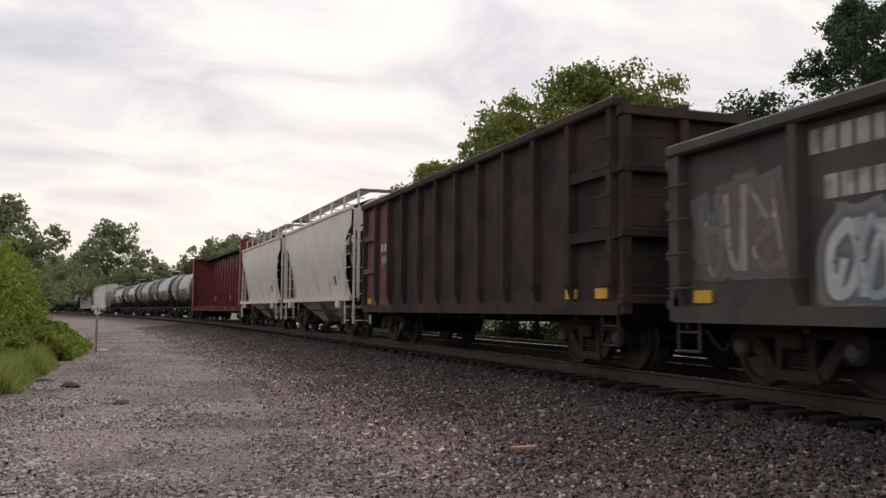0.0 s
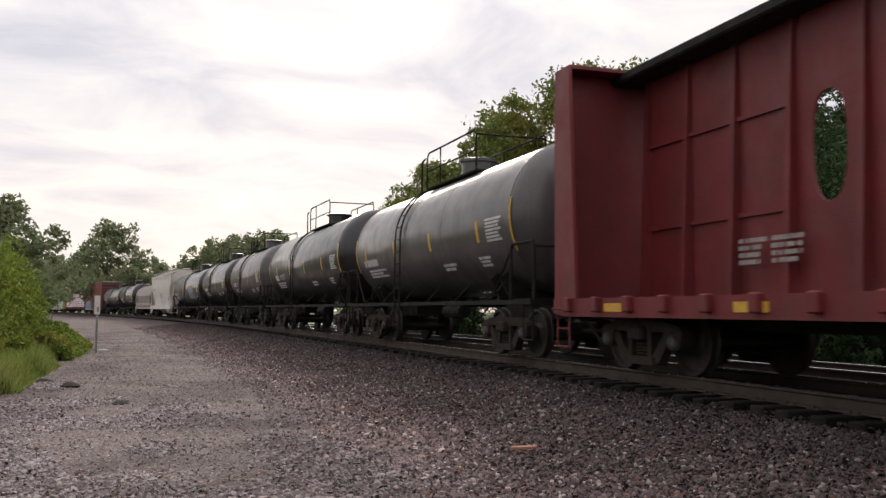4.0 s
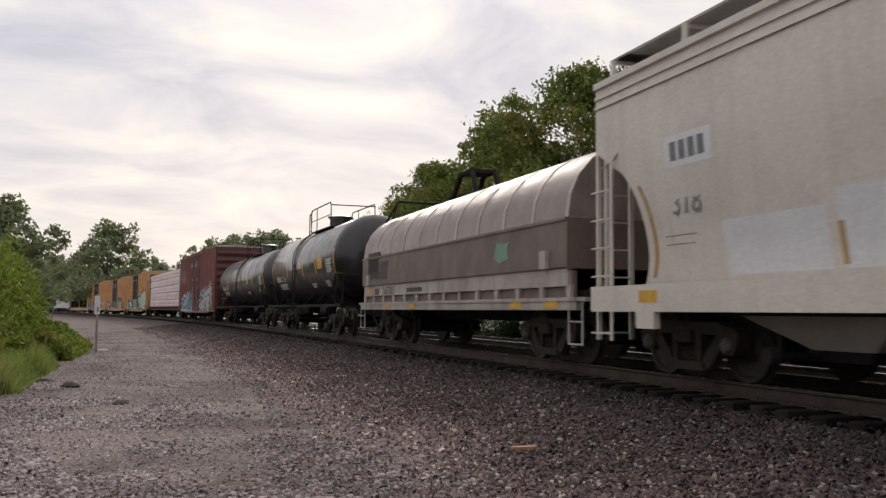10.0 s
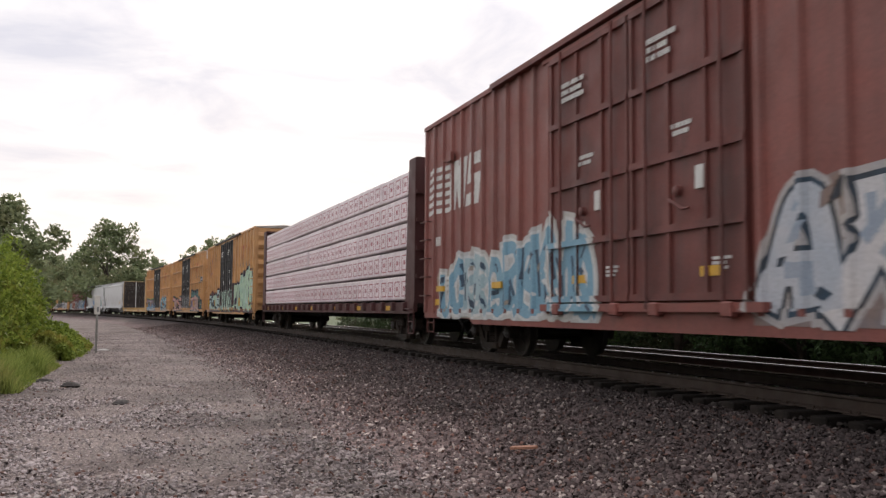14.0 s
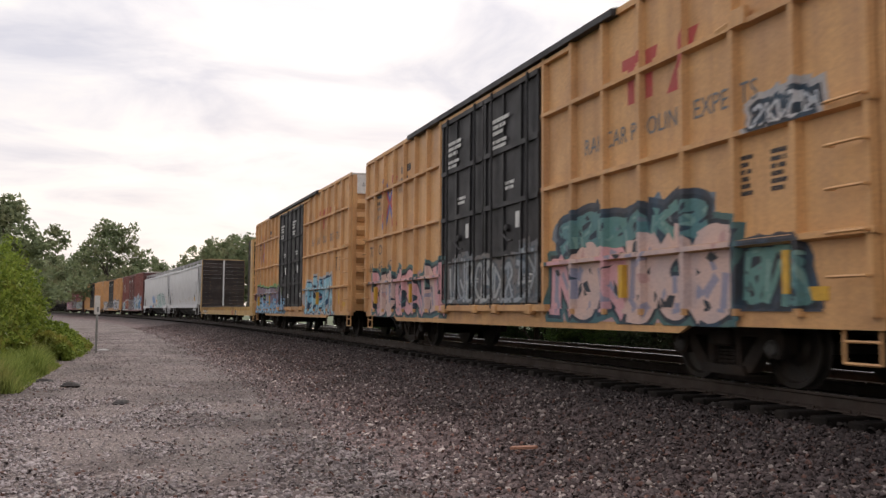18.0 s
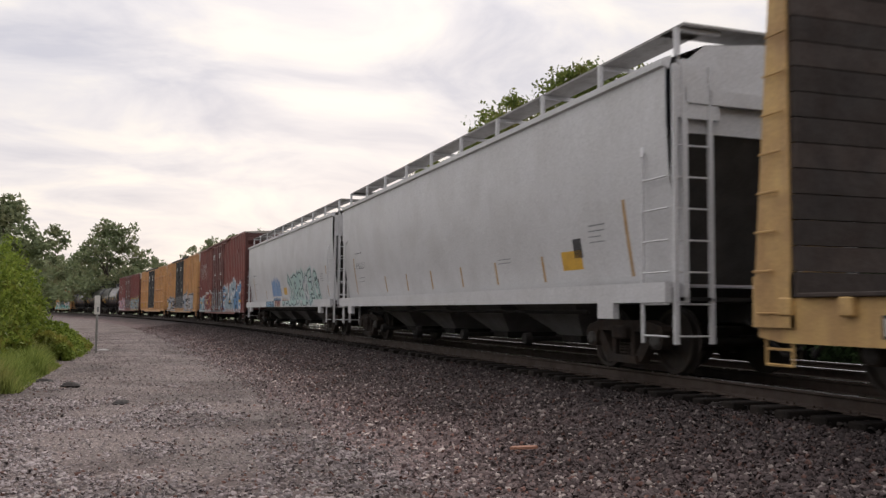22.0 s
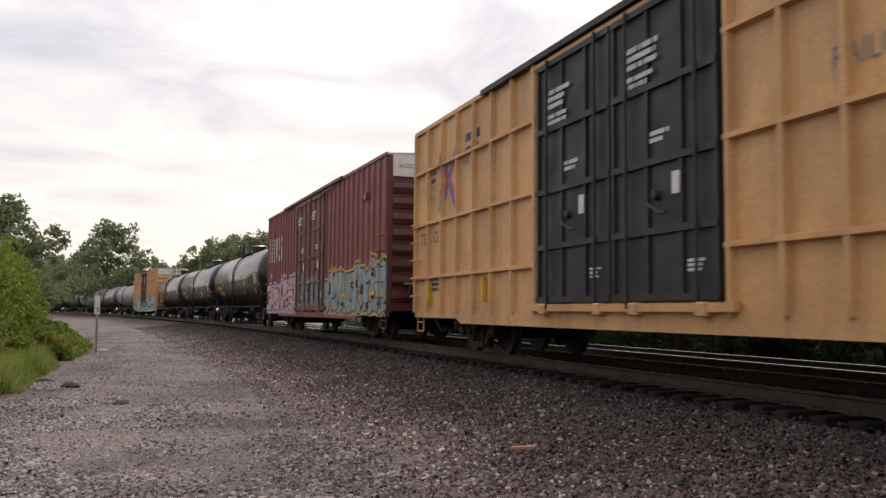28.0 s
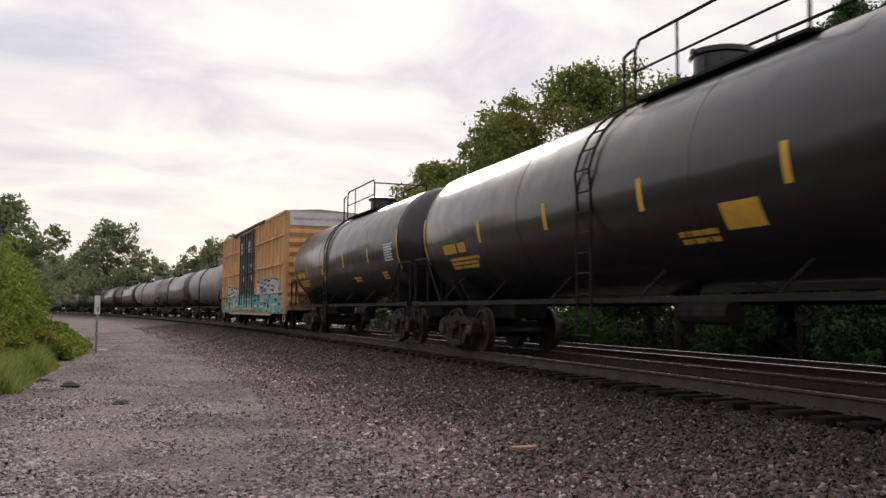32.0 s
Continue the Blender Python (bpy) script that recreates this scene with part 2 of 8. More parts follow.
# ---- mesh tools ----
class Shape:
    """Collects closed pieces of one mesh."""

    def __init__(self):
        self.v, self.f = [], []
        self.cuts = []

    def add(self, verts, faces):
        k = len(self.v)
        self.v.extend(verts)
        self.f.extend([tuple(i + k for i in f) for f in faces])
        return self

    def next(self):
        """What follows is another piece: part() makes it an object of its own."""
        if self.v and (not self.cuts or self.cuts[-1] != (len(self.v), len(self.f))):
            self.cuts.append((len(self.v), len(self.f)))
        return self

    def pieces(self):
        ends = [c for c in self.cuts if c[0] < len(self.v)] + [(len(self.v), len(self.f))]
        a = (0, 0)
        for b in ends:
            one = Shape()
            one.v = self.v[a[0]:b[0]]
            one.f = [tuple(i - a[0] for i in f) for f in self.f[a[1]:b[1]]]
            a = b
            yield one

    def box(self, x0, x1, y0, y1, z0, z1):
        return self.add([(x0, y0, z0), (x1, y0, z0), (x1, y1, z0), (x0, y1, z0), (x0, y0, z1), (x1, y0, z1), (x1, y1, z1), (x0, y1, z1)],
                        [(0, 3, 2, 1), (4, 5, 6, 7), (0, 1, 5, 4), (1, 2, 6, 5), (2, 3, 7, 6), (3, 0, 4, 7)])

    def bevel_box(self, x0, x1, y0, y1, z0, z1, b=0.02):
        """A box whose twelve edges are cut off."""
        rings = []
        for z, i in ((z0, b), (z0 + b, 0), (z1 - b, 0), (z1, b)):
            c = b if i == 0 else b * 1.6
            rings.append([(x0 + c + i * 0, y0 + i, z), (x1 - c, y0 + i, z), (x1 - i, y0 + c, z), (x1 - i, y1 - c, z),
                          (x1 - c, y1 - i, z), (x0 + c, y1 - i, z), (x0 + i, y1 - c, z), (x0 + i, y0 + c, z)])
        return self.loft(rings)

    def loft(self, rings, caps=True, closed=True):
        n = len(rings[0])
        vs = [p for r in rings for p in r]
        fs = []
        for a in range(len(rings) - 1):
            for i in range(n if closed else n - 1):
                j = (i + 1) % n
                fs.append((a * n + i, a * n + j, (a + 1) * n + j, (a + 1) * n + i))
        if caps:
            fs.append(tuple(range(n - 1, -1, -1)))
            fs.append(tuple(range((len(rings) - 1) * n, len(rings) * n)))
        return self.add(vs, fs)

    def prism(self, poly, a, b, axis='y'):
        """A flat outline (two coordinates) drawn out from a to b along the axis."""
        def p(q, c):
            return (q[0], c, q[1]) if axis == 'y' else (c, q[0], q[1]) if axis == 'x' else (q[0], q[1], c)
        return self.loft([[p(q, a) for q in poly], [p(q, b) for q in poly]])

    def rod(self, p, q, r, n=8, r2=None):
        p, q = Vector(p), Vector(q)
        d = (q - p).normalized()
        s = d.orthogonal().normalized()
        t = d.cross(s)
        rings = []
        for c, rr in ((p, r), (q, r if r2 is None else r2)):
            rings.append([tuple(c + (s * math.cos(i * 2 * math.pi / n) + t * math.sin(i * 2 * math.pi / n)) * rr) for i in range(n)])
        return self.loft(rings)

    def pipe(self, pts, r, n=6):
        for a, b in zip(pts, pts[1:]):
            self.rod(a, b, r, n)
        return self

    def lathe(self, prof, axis='x', n=32, centre=(0, 0, 0)):
        """prof: (along, radius) pairs."""
        rings = []
        for a, r in prof:
            ring = []
            for i in range(n):
                c, s = math.cos(i * 2 * math.pi / n) * r, math.sin(i * 2 * math.pi / n) * r
                p = (a, c, s) if axis == 'x' else (c, a, s) if axis == 'y' else (c, s, a)
                ring.append(tuple(p[k] + centre[k] for k in range(3)))
            rings.append(ring)
        return self.loft(rings)

    def mesh(self, name, mat, smooth=False):
        me = bpy.data.meshes.new(name)
        me.from_pydata(self.v, [], self.f)
        me.materials.append(mat)
        if smooth:
            me.polygons.foreach_set("use_smooth", [True] * len(me.polygons))
            me.set_sharp_from_angle(angle=radians(38))
        me.validate()
        me.update()
        bm = bmesh.new()
        bm.from_mesh(me)
        bmesh.ops.recalc_face_normals(bm, faces=bm.faces)
        bm.to_mesh(me)
        bm.free()
        return me


def part(name, shape, mat, parent, label="", smooth=False, at=None):
    if isinstance(shape, Shape) and shape.cuts:
        for one in shape.pieces():
            ob = part(name, one, mat, parent, label, smooth, at)
        return ob
    ob = new(name, shape if isinstance(shape, bpy.types.Mesh) else shape.mesh(name, mat, smooth))
    ob.parent = parent
    if at is not None:
        ob.matrix_basis = at
    if label:
        tagged(ob, label)
    if name.endswith(("lettering", "print")):
        tagged(ob, kind="stuff")
    return ob


def thing(name, label, category, group="", kind=""):
    return tagged(new(name), label, category, group, kind)


def glyphs(body, height):
    """Flat letters as a list of points and faces, bottom left at 0, 0."""
    cu = bpy.data.curves.new("letters", 'FONT')
    cu.body, cu.size, cu.resolution_u = body, height / 0.70, 3
    ob = new("letters", cu)
    me = bpy.data.meshes.new_from_object(ob.evaluated_get(bpy.context.evaluated_depsgraph_get()))
    v = [tuple(p.co) for p in me.vertices]
    f = [tuple(p.vertices) for p in me.polygons]
    bpy.data.objects.remove(ob)
    bpy.data.curves.remove(cu)
    bpy.data.meshes.remove(me)
    return v, f


def side_text(shape, body, x, z, y, height, wide=1.0):
    """Letters on a flat side that faces the camera."""
    v, f = glyphs(body, height)
    shape.add([(x + a * wide, y - 0.004, z + b) for a, b, _ in v], f)


def shell_text(shape, body, x, angle, radius, zc, height, wide=1.0):
    """Letters on a lying drum."""
    v, f = glyphs(body, height)
    r = radius + 0.006
    shape.add([(x + a * wide, -r * math.cos(radians(angle) + b / r), zc + r * math.sin(radians(angle) + b / r)) for a, b, _ in v], f)


# ---- the train: running gear ----
def gear_meshes():
    """The meshes that all trucks share: side frame, bolster, wheelset, springs, caps."""
    g = {}
    s = Shape()
    # cast side frame: top chord, sloping arms, spring seat and the two journal ends
    s.prism([(-1.08, 0.60), (-1.02, 0.66), (-0.62, 0.74), (0.62, 0.74), (1.02, 0.66), (1.08, 0.60), (1.06, 0.52), (0.66, 0.58), (-0.66, 0.58), (-1.06, 0.52)], -0.09, 0.09)
    for k in (-1, 1):
        s.prism([(k * 0.88, 0.62), (k * 0.66, 0.62), (k * 0.30, 0.22), (k * 0.36, 0.14), (k * 0.48, 0.16)][::k], -0.07, 0.07)
        s.prism([(k * 0.20, 0.60), (k * 0.31, 0.60), (k * 0.31, 0.18), (k * 0.22, 0.18)][::k], -0.08, 0.08)
        s.prism([(k * 1.09, 0.60), (k * 0.72, 0.62), (k * 0.74, 0.42), (k * 0.80, 0.34), (k * 0.99, 0.34), (k * 1.05, 0.40)][::k], -0.10, 0.10)
    s.prism([(-0.42, 0.12), (0.42, 0.12), (0.38, 0.23), (-0.38, 0.23)], -0.12, 0.12)
    g["side_frame"] = s.mesh("side_frame", STEEL_DARK)
    s = Shape()
    s.bevel_box(-0.20, 0.20, -1.20, 1.20, 0.46, 0.66, 0.03)
    s.rod((0, 0, 0.66), (0, 0, 0.78), 0.2, 14)
    g["bolster"] = s.mesh("bolster", STEEL_DARK)
    s = Shape()
    for k in (-1, 1):
        s.lathe([(k * 0.69, 0.10), (k * 0.69, 0.475), (k * 0.715, 0.485), (k * 0.735, 0.458), (k * 0.83, 0.452), (k * 0.832, 0.40),
                 (k * 0.79, 0.37), (k * 0.775, 0.2), (k * 0.82, 0.15), (k * 0.84, 0.08)], 'y', 28)
    s.lathe([(-0.70, 0.09), (-0.3, 0.075), (0.3, 0.075), (0.70, 0.09)], 'y', 12)
    g["wheelset"] = s.mesh("wheelset", WHEEL_STEEL, True)
    s = Shape()
    for k in (1,):
        s.lathe([(k * 0.84, 0.08), (k * 0.93, 0.10), (k * 1.11, 0.105), (k * 1.15, 0.09), (k * 1.17, 0.04)], 'y', 14)
        for i in range(3):
            a = i * 2.094
            s.rod((0.06 * math.cos(a), k * 1.13, 0.06 * math.sin(a)), (0.06 * math.cos(a), k * 1.175, 0.06 * math.sin(a)), 0.016, 6)
    g["bearing"] = s.mesh("bearing", CAP_STEEL)
    s = Shape()
    for i in range(5):
        s.lathe([(0.24 + i * 0.045, 0.045), (0.26 + i * 0.045, 0.065), (0.28 + i * 0.045, 0.045)], 'z', 8)
    s.rod((0, 0, 0.22), (0, 0, 0.48), 0.04, 8)
    g["spring"] = s.mesh("spring", STEEL_DARK)
    s = Shape()
    for k in (1,):
        s.box(k * 0.34 - 0.04, k * 0.34 + 0.04, -0.66, 0.66, 0.30, 0.40)
        for y in (-0.70, 0.70):
            s.bevel_box(k * 0.38 - 0.05, k * 0.38 + 0.05, y - 0.07, y + 0.07, 0.28, 0.52, 0.015)
    g["brake_beam"] = s.mesh("brake_beam", STEEL_DARK)
    s = Shape()
    s.box(-0.45, 0.0, -0.11, 0.11, 0.76, 0.96)
    s.prism([(0.0, -0.09), (0.24, -0.10), (0.40, -0.17), (0.46, -0.10), (0.36, 0.02), (0.44, 0.10), (0.38, 0.16), (0.22, 0.11), (0.0, 0.09)], 0.72, 0.98, 'z')
    g["coupler"] = s.mesh("coupler", STEEL_DARK)
    return g


GEAR = gear_meshes()
SPIN = []   # wheelsets that turn, with their car


def add_truck(car, x):
    b = part("truck", GEAR["bolster"], None, car, "dark cast steel truck", at=pose(x, 0, 0))
    for y in (-1.02, 1.02):
        part("side_frame", GEAR["side_frame"], None, b, at=pose(0, y, 0))
        for x in (-0.12, 0.0, 0.12):
            part("spring", GEAR["spring"], None, b, at=pose(x, y, 0))
    for q in (0, 180):
        part("brake_beam", GEAR["brake_beam"], None, b, at=pose(0, 0, 0, 0, 0, q))
    for k in (-0.89, 0.89):
        w = part("wheelset", GEAR["wheelset"], None, b, at=pose(k, 0, 0.455))
        for q in (0, 180):
            part("bearing_cap", GEAR["bearing"], None, b, at=pose(k, 0, 0.455, 0, 0, q))
        SPIN.append((car, w, k))


def add_gear(car, half, truck_in=1.75, reach=0.75):
    """Two trucks and two couplers under a car whose body ends at +-half."""
    for k in (-1, 1):
        add_truck(car, k * (half - truck_in))
        part("coupler", GEAR["coupler"], None, car, at=pose(k * (half + reach - 0.42), 0, 0, 0, 0, 0 if k > 0 else 180))
    hoses = Shape()
    for k in (-1, 1):
        e = half + reach - 0.35
        hoses.next().pipe([(k * (half - 0.1), -0.35, 0.75), (k * e, -0.35, 0.6), (k * (e + 0.3), -0.3, 0.32), (k * (e + 0.45), -0.18, 0.42)], 0.028, 6)
        hoses.next().pipe([(k * (half - 0.1), 0.0, 1.0), (k * e, 0.75, 0.98), (k * e, 1.2, 0.98)], 0.02, 6)
    part("brake_hose", hoses, FRAME_BLACK, car)


def rungs(shape, x0, x1, y, zs, r=0.013, stand=0.07, axis='x'):
    """Bent grab irons on a side (axis x) or an end (axis y, then x0, x1 are y's and y is x)."""
    for z in zs:
        shape.next()
        if axis == 'x':
            k = -1 if y < 0 else 1
            shape.pipe([(x0, y, z), (x0, y + k * stand, z), (x1, y + k * stand, z), (x1, y, z)], r, 5)
        else:
            k = -1 if y < 0 else 1
            shape.pipe([(y, x0, z), (y + k * stand, x0, z), (y + k * stand, x1, z), (y, x1, z)], r, 5)


def stirrup(shape, x0, x1, y, z0, z1):
    shape.next()
    shape.pipe([(x0, y, z1), (x0, y, z0), (x1, y, z0), (x1, y, z1)], 0.018, 5)
    shape.pipe([(x0, y, (z0 + z1) / 2), (x1, y, (z0 + z1) / 2)], 0.016, 5)


def lettering(shape, x0, x1, z0, z1, y, rows, rng, chars=True):
    """Unreadable writing as rows of short bars on a side."""
    shape.next()
    h = (z1 - z0) / (rows * 1.6 - 0.6)
    for i in range(rows):
        z = z1 - i * h * 1.6 - h
        x = x0
        end = x1 - (x1 - x0) * (0 if i == 0 else rng.uniform(0, 0.3))
        while x < end - h * 0.3:
            w = h * rng.uniform(0.5, 0.75) if chars else h * rng.uniform(1.5, 4)
            w = min(w, end - x)
            shape.box(x, x + w, y - 0.004, y + 0.001, z, z + h)
            x += w + h * (0.22 if rng.random() < 0.85 else 0.8)


def hand_wheel(car, x, y, z, r=0.28):
    s = Shape()
    pts = [(x, y + r * math.cos(i * math.pi / 9), z + r * math.sin(i * math.pi / 9)) for i in range(19)]
    s.pipe(pts, 0.018, 5)
    for i in range(4):
        a = i * math.pi / 2 + 0.4
        s.rod((x, y, z), (x, y + r * math.cos(a), z + r * math.sin(a)), 0.014, 5)
    s.rod((x - 0.12, y, z), (x + 0.05, y, z), 0.04, 8)
    part("brake_wheel", s, FRAME_BLACK, car)


# ---- sprayed graffiti: bent letter-like ribbons in layers, laid over the relief of a side ----
FORMS = (
    (((0.05, 0), (0.28, 0.9), (0.5, 1.0), (0.72, 0.8), (0.95, 0)), ((0.22, 0.36), (0.8, 0.38))),
    (((0.92, 0.86), (0.5, 1.0), (0.12, 0.78), (0.48, 0.52), (0.88, 0.28), (0.5, 0.02), (0.05, 0.14)),),
    (((0.15, 0), (0.1, 1.0)), ((0.1, 0.95), (0.7, 0.98), (0.88, 0.72), (0.2, 0.5)), ((0.35, 0.5), (0.95, 0.0))),
    (((0.9, 1.0), (0.2, 0.9), (0.1, 0.5), (0.2, 0.08), (0.95, 0.0)), ((0.15, 0.52), (0.75, 0.55))),
    (((0.5, 1.0), (0.1, 0.65), (0.25, 0.1), (0.7, 0.06), (0.95, 0.5), (0.72, 0.95), (0.45, 1.0)),),
    (((0.12, 0), (0.15, 1)), ((0.95, 1.0), (0.5, 0.72), (0.25, 0.5)), ((0.35, 0.52), (0.7, 0.2), (1.0, 0.0))),
    (((0.08, 0), (0.15, 1)), ((0.15, 0.98), (0.45, 0.6), (0.8, 0.05)), ((0.85, 0), (0.95, 1.08))),
    (((0.0, 1.05), (0.3, 0.7), (0.5, 0.5), (0.75, 0.75), (1.0, 1.1)), ((0.5, 0.5), (0.42, 0.0))),
    (((0.05, 1), (0.12, 0.4), (0.4, 0.02), (0.8, 0.2), (0.95, 1.05)),),
)


def bend(points, n=4):
    """A smooth line through the points."""
    p = [points[0]] + list(points) + [points[-1]]
    out = []
    for a, b, c, d in zip(p, p[1:], p[2:], p[3:]):
        for i in range(n):
            t = i / n
            out.append(tuple(0.5 * (2 * b[k] + (c[k] - a[k]) * t + (2 * a[k] - 5 * b[k] + 4 * c[k] - d[k]) * t * t + (3 * b[k] - a[k] - 3 * c[k] + d[k]) * t ** 3) for k in (0, 1)))
    return out + [tuple(points[-1])]


def ribbon(line, width, extra):
    """Four-cornered pieces along a line; extra widens and lengthens it."""
    n = len(line)
    left, right = [], []
    for i, (x, z) in enumerate(line):
        (ax, az), (bx, bz) = line[max(0, i - 1)], line[min(n - 1, i + 1)]
        ln = math.hypot(bx - ax, bz - az) or 1.0
        tx, tz = (bx - ax) / ln, (bz - az) / ln
        h = width / 2 * (1.0 - 0.18 * math.sin(math.pi * i / (n - 1))) + extra
        if i in (0, n - 1):
            k = extra * (-1 if i == 0 else 1)
            x, z = x + tx * k, z + tz * k
        left.append((x - tz * h, z + tx * h))
        right.append((x + tz * h, z - tx * h))
    return [(right[i], right[i + 1], left[i + 1], left[i]) for i in range(n - 1)]


def clip_axis(poly, axis, lo, hi):
    """The part of a flat outline between two lines across the axis."""
    for edge, keep in ((lo, 1), (hi, -1)):
        out = []
        for p, q in zip(poly, poly[1:] + poly[:1]):
            inp, inq = (p[axis] - edge) * keep >= 0, (q[axis] - edge) * keep >= 0
            if inp:
                out.append(p)
            if inp != inq:
                t = (edge - p[axis]) / (q[axis] - p[axis])
                out.append((p[0] + (q[0] - p[0]) * t, p[1] + (q[1] - p[1]) * t))
        poly = out
        if len(poly) < 3:
            return []
    return poly


def relief_put(zones):
    """Lays outlines on a side made of zones (x0, x1, sheet depth, level bars (z0, z1, depth), uprights (foot0, top0, top1, foot1, depth))."""
    def put(faces, poly, lift):
        for x0, x1, base, levels, ups in zones:
            bit = clip_axis(list(poly), 0, x0, x1)
            if not bit:
                continue
            lo, hi = min(p[1] for p in bit), max(p[1] for p in bit)
            cuts = [lo - 1] + sorted(c for a, b, _ in levels for c in (a, b)) + [hi + 1]
            for za, zb in zip(cuts, cuts[1:]):
                if zb <= lo or za >= hi:
                    continue
                row = clip_axis(bit, 1, za, zb)
                if not row:
                    continue
                bar = [d for a, b, d in levels if a <= (za + zb) / 2 <= b]
                if bar:
                    faces.append([(x, -bar[0] - lift, z) for x, z in row])
                    continue
                xa, xb = min(p[0] for p in row), max(p[0] for p in row)
                at = x0
                for f0, t0, t1, f1, d in ups + [(x1, x1, x1, x1, base)]:
                    for p, q, d0, d1 in ((at, f0, base, base), (f0, t0, base, d), (t0, t1, d, d), (t1, f1, d, base)):
                        if q - p < 0.001 or q <= xa or p >= xb:
                            continue
                        piece = clip_axis(row, 0, p, q)
                        if piece:
                            faces.append([(x, -(d0 + (d1 - d0) * (x - p) / (q - p)) - lift, z) for x, z in piece])
                    at = f1
    return put


def graffiti(car, put, art, label="sprayed graffiti"):
    """art: x0, x1, z0, z1, palette, seed, then letters' width to height, stroke to height, rise towards the front."""
    x0, x1, z0, z1, tone, seed, slim, thick, rise = (tuple(art) + (0.62, 0.24, 0.0)[len(art) - 6:])[:9]
    r = random.Random(seed)
    tall = z1 - z0
    count = max(3, round((x1 - x0) / (tall * slim) * 1.25))
    cell = (x1 - x0) / count
    layers = [[] for _ in range(8)]          # cloud, halo, outline, fill, second fill, highlight, dark shards, cloud shards
    for i in range(count * 2):
        cx, cz = x0 + (i + 0.5) * cell / 2 + r.uniform(-0.2, 0.2), z0 + tall * r.uniform(0.05, 0.6)
        q = r.uniform(0.28, 0.5) * min(cell, 0.9)
        layers[0].append([(cx + q * r.uniform(0.7, 1.25) * math.cos(a * 0.698), max(z0, cz + q * r.uniform(0.7, 1.3) * math.sin(a * 0.698))) for a in range(9)])
    for i in range(count):
        form = FORMS[r.randrange(len(FORMS))] + (r.choice(FORMS)[-1],)
        flip, turn = r.random() < 0.5, r.random() < 0.25
        h = tall * r.uniform(0.76, 1.0) * (1 + rise * (i / max(1, count - 1) - 0.5))
        w, lean, base = cell * r.uniform(1.02, 1.35), r.uniform(-0.16, 0.16), z0 + thick * tall * 0.3 + tall * r.uniform(0.0, 0.05)
        left = x0 + i * cell + cell * 0.04
        second = r.random() < 0.45
        for stroke in form:
            stroke = [(1 - a if flip else a, 1 - b if turn else b) for a, b in stroke]
            line = [(left + w * (a * 0.84 + 0.08) + lean * h * (b - 0.5) + r.uniform(-0.04, 0.04) * w, base + (h - thick * tall * 0.6) * b + r.uniform(-0.03, 0.03) * h) for a, b in stroke]
            line = bend(line)
            width = thick * min(tall, cell * 1.5) * r.uniform(0.85, 1.15)
            layers[1] += ribbon(line, width, 0.13)
            layers[2] += ribbon(line, width, 0.055)
            layers[4 if second else 3] += ribbon(line, width, 0.0)
            if r.random() < 0.8:
                k = r.randrange(max(1, len(line) - 3))
                off = width * r.uniform(-0.2, 0.2)
                layers[5] += ribbon([(a + off, b + off * 0.4) for a, b in line[k:k + 3]], width * r.uniform(0.2, 0.45), 0.0)
        # shards of shade and light inside the letter, and the colour that fills its gaps
        for k in range(5):
            cx, cz, q = left + w * r.uniform(0.15, 0.85), base + h * r.uniform(0.05, 0.8), thick * min(tall, cell * 1.5) * r.uniform(0.22, 0.5)
            a = r.uniform(0, 6.28)
            shard = [(cx + q * m * math.cos(a + p), cz + q * n * math.sin(a + p)) for p, m, n in ((0, 1.1, 1.1), (2.0, 0.5, 0.7), (3.3, 1.0, 1.0), (4.6, 0.4, 0.6))]
            layers[(2, 5, 6, 6, 7)[k]].append(shard)
        layers[0].append([(left - 0.1, z0), (left + cell * 1.1, z0), (left + cell * r.uniform(0.8, 1.1), z0 + h * r.uniform(0.5, 0.8)), (left + cell * r.uniform(-0.1, 0.2), z0 + h * r.uniform(0.5, 0.8))])
    faces, slots = [], []
    for k, polys in enumerate(layers):
        for j, poly in enumerate(polys):
            before = len(faces)
            poly = clip_axis([tuple(p) for p in poly], 1, z0 - 0.03, z1 * 1.3)
            if poly:
                put(faces, poly, 0.003 + k * 0.0018 + (j % 50) * 0.00003)
            slots += [k] * (len(faces) - before)
    me = bpy.data.meshes.new("graffiti")
    vs, fs = [], []
    for f in faces:
        fs.append(tuple(range(len(vs), len(vs) + len(f))))
        vs += f
    me.from_pydata(vs, [], fs)
    for k in (4, 5, 0, 1, 2, 3, 0, 4):
        me.materials.append(SPRAYS[tone][k])
    me.polygons.foreach_set("material_index", slots)
    me.update()
    ob = new("graffiti", me)
    ob.parent = car
    tagged(ob, label)


SPRAYS = {key: [surface("spray_" + key, c, tuple(0.72 * v + 0.05 * (i % 3) for i, v in enumerate(c)), 0.6, 2.2, 30, 0.6, bump=0.08, streak=0.25) for c in tones] for key, tones in SPRAY.items()}


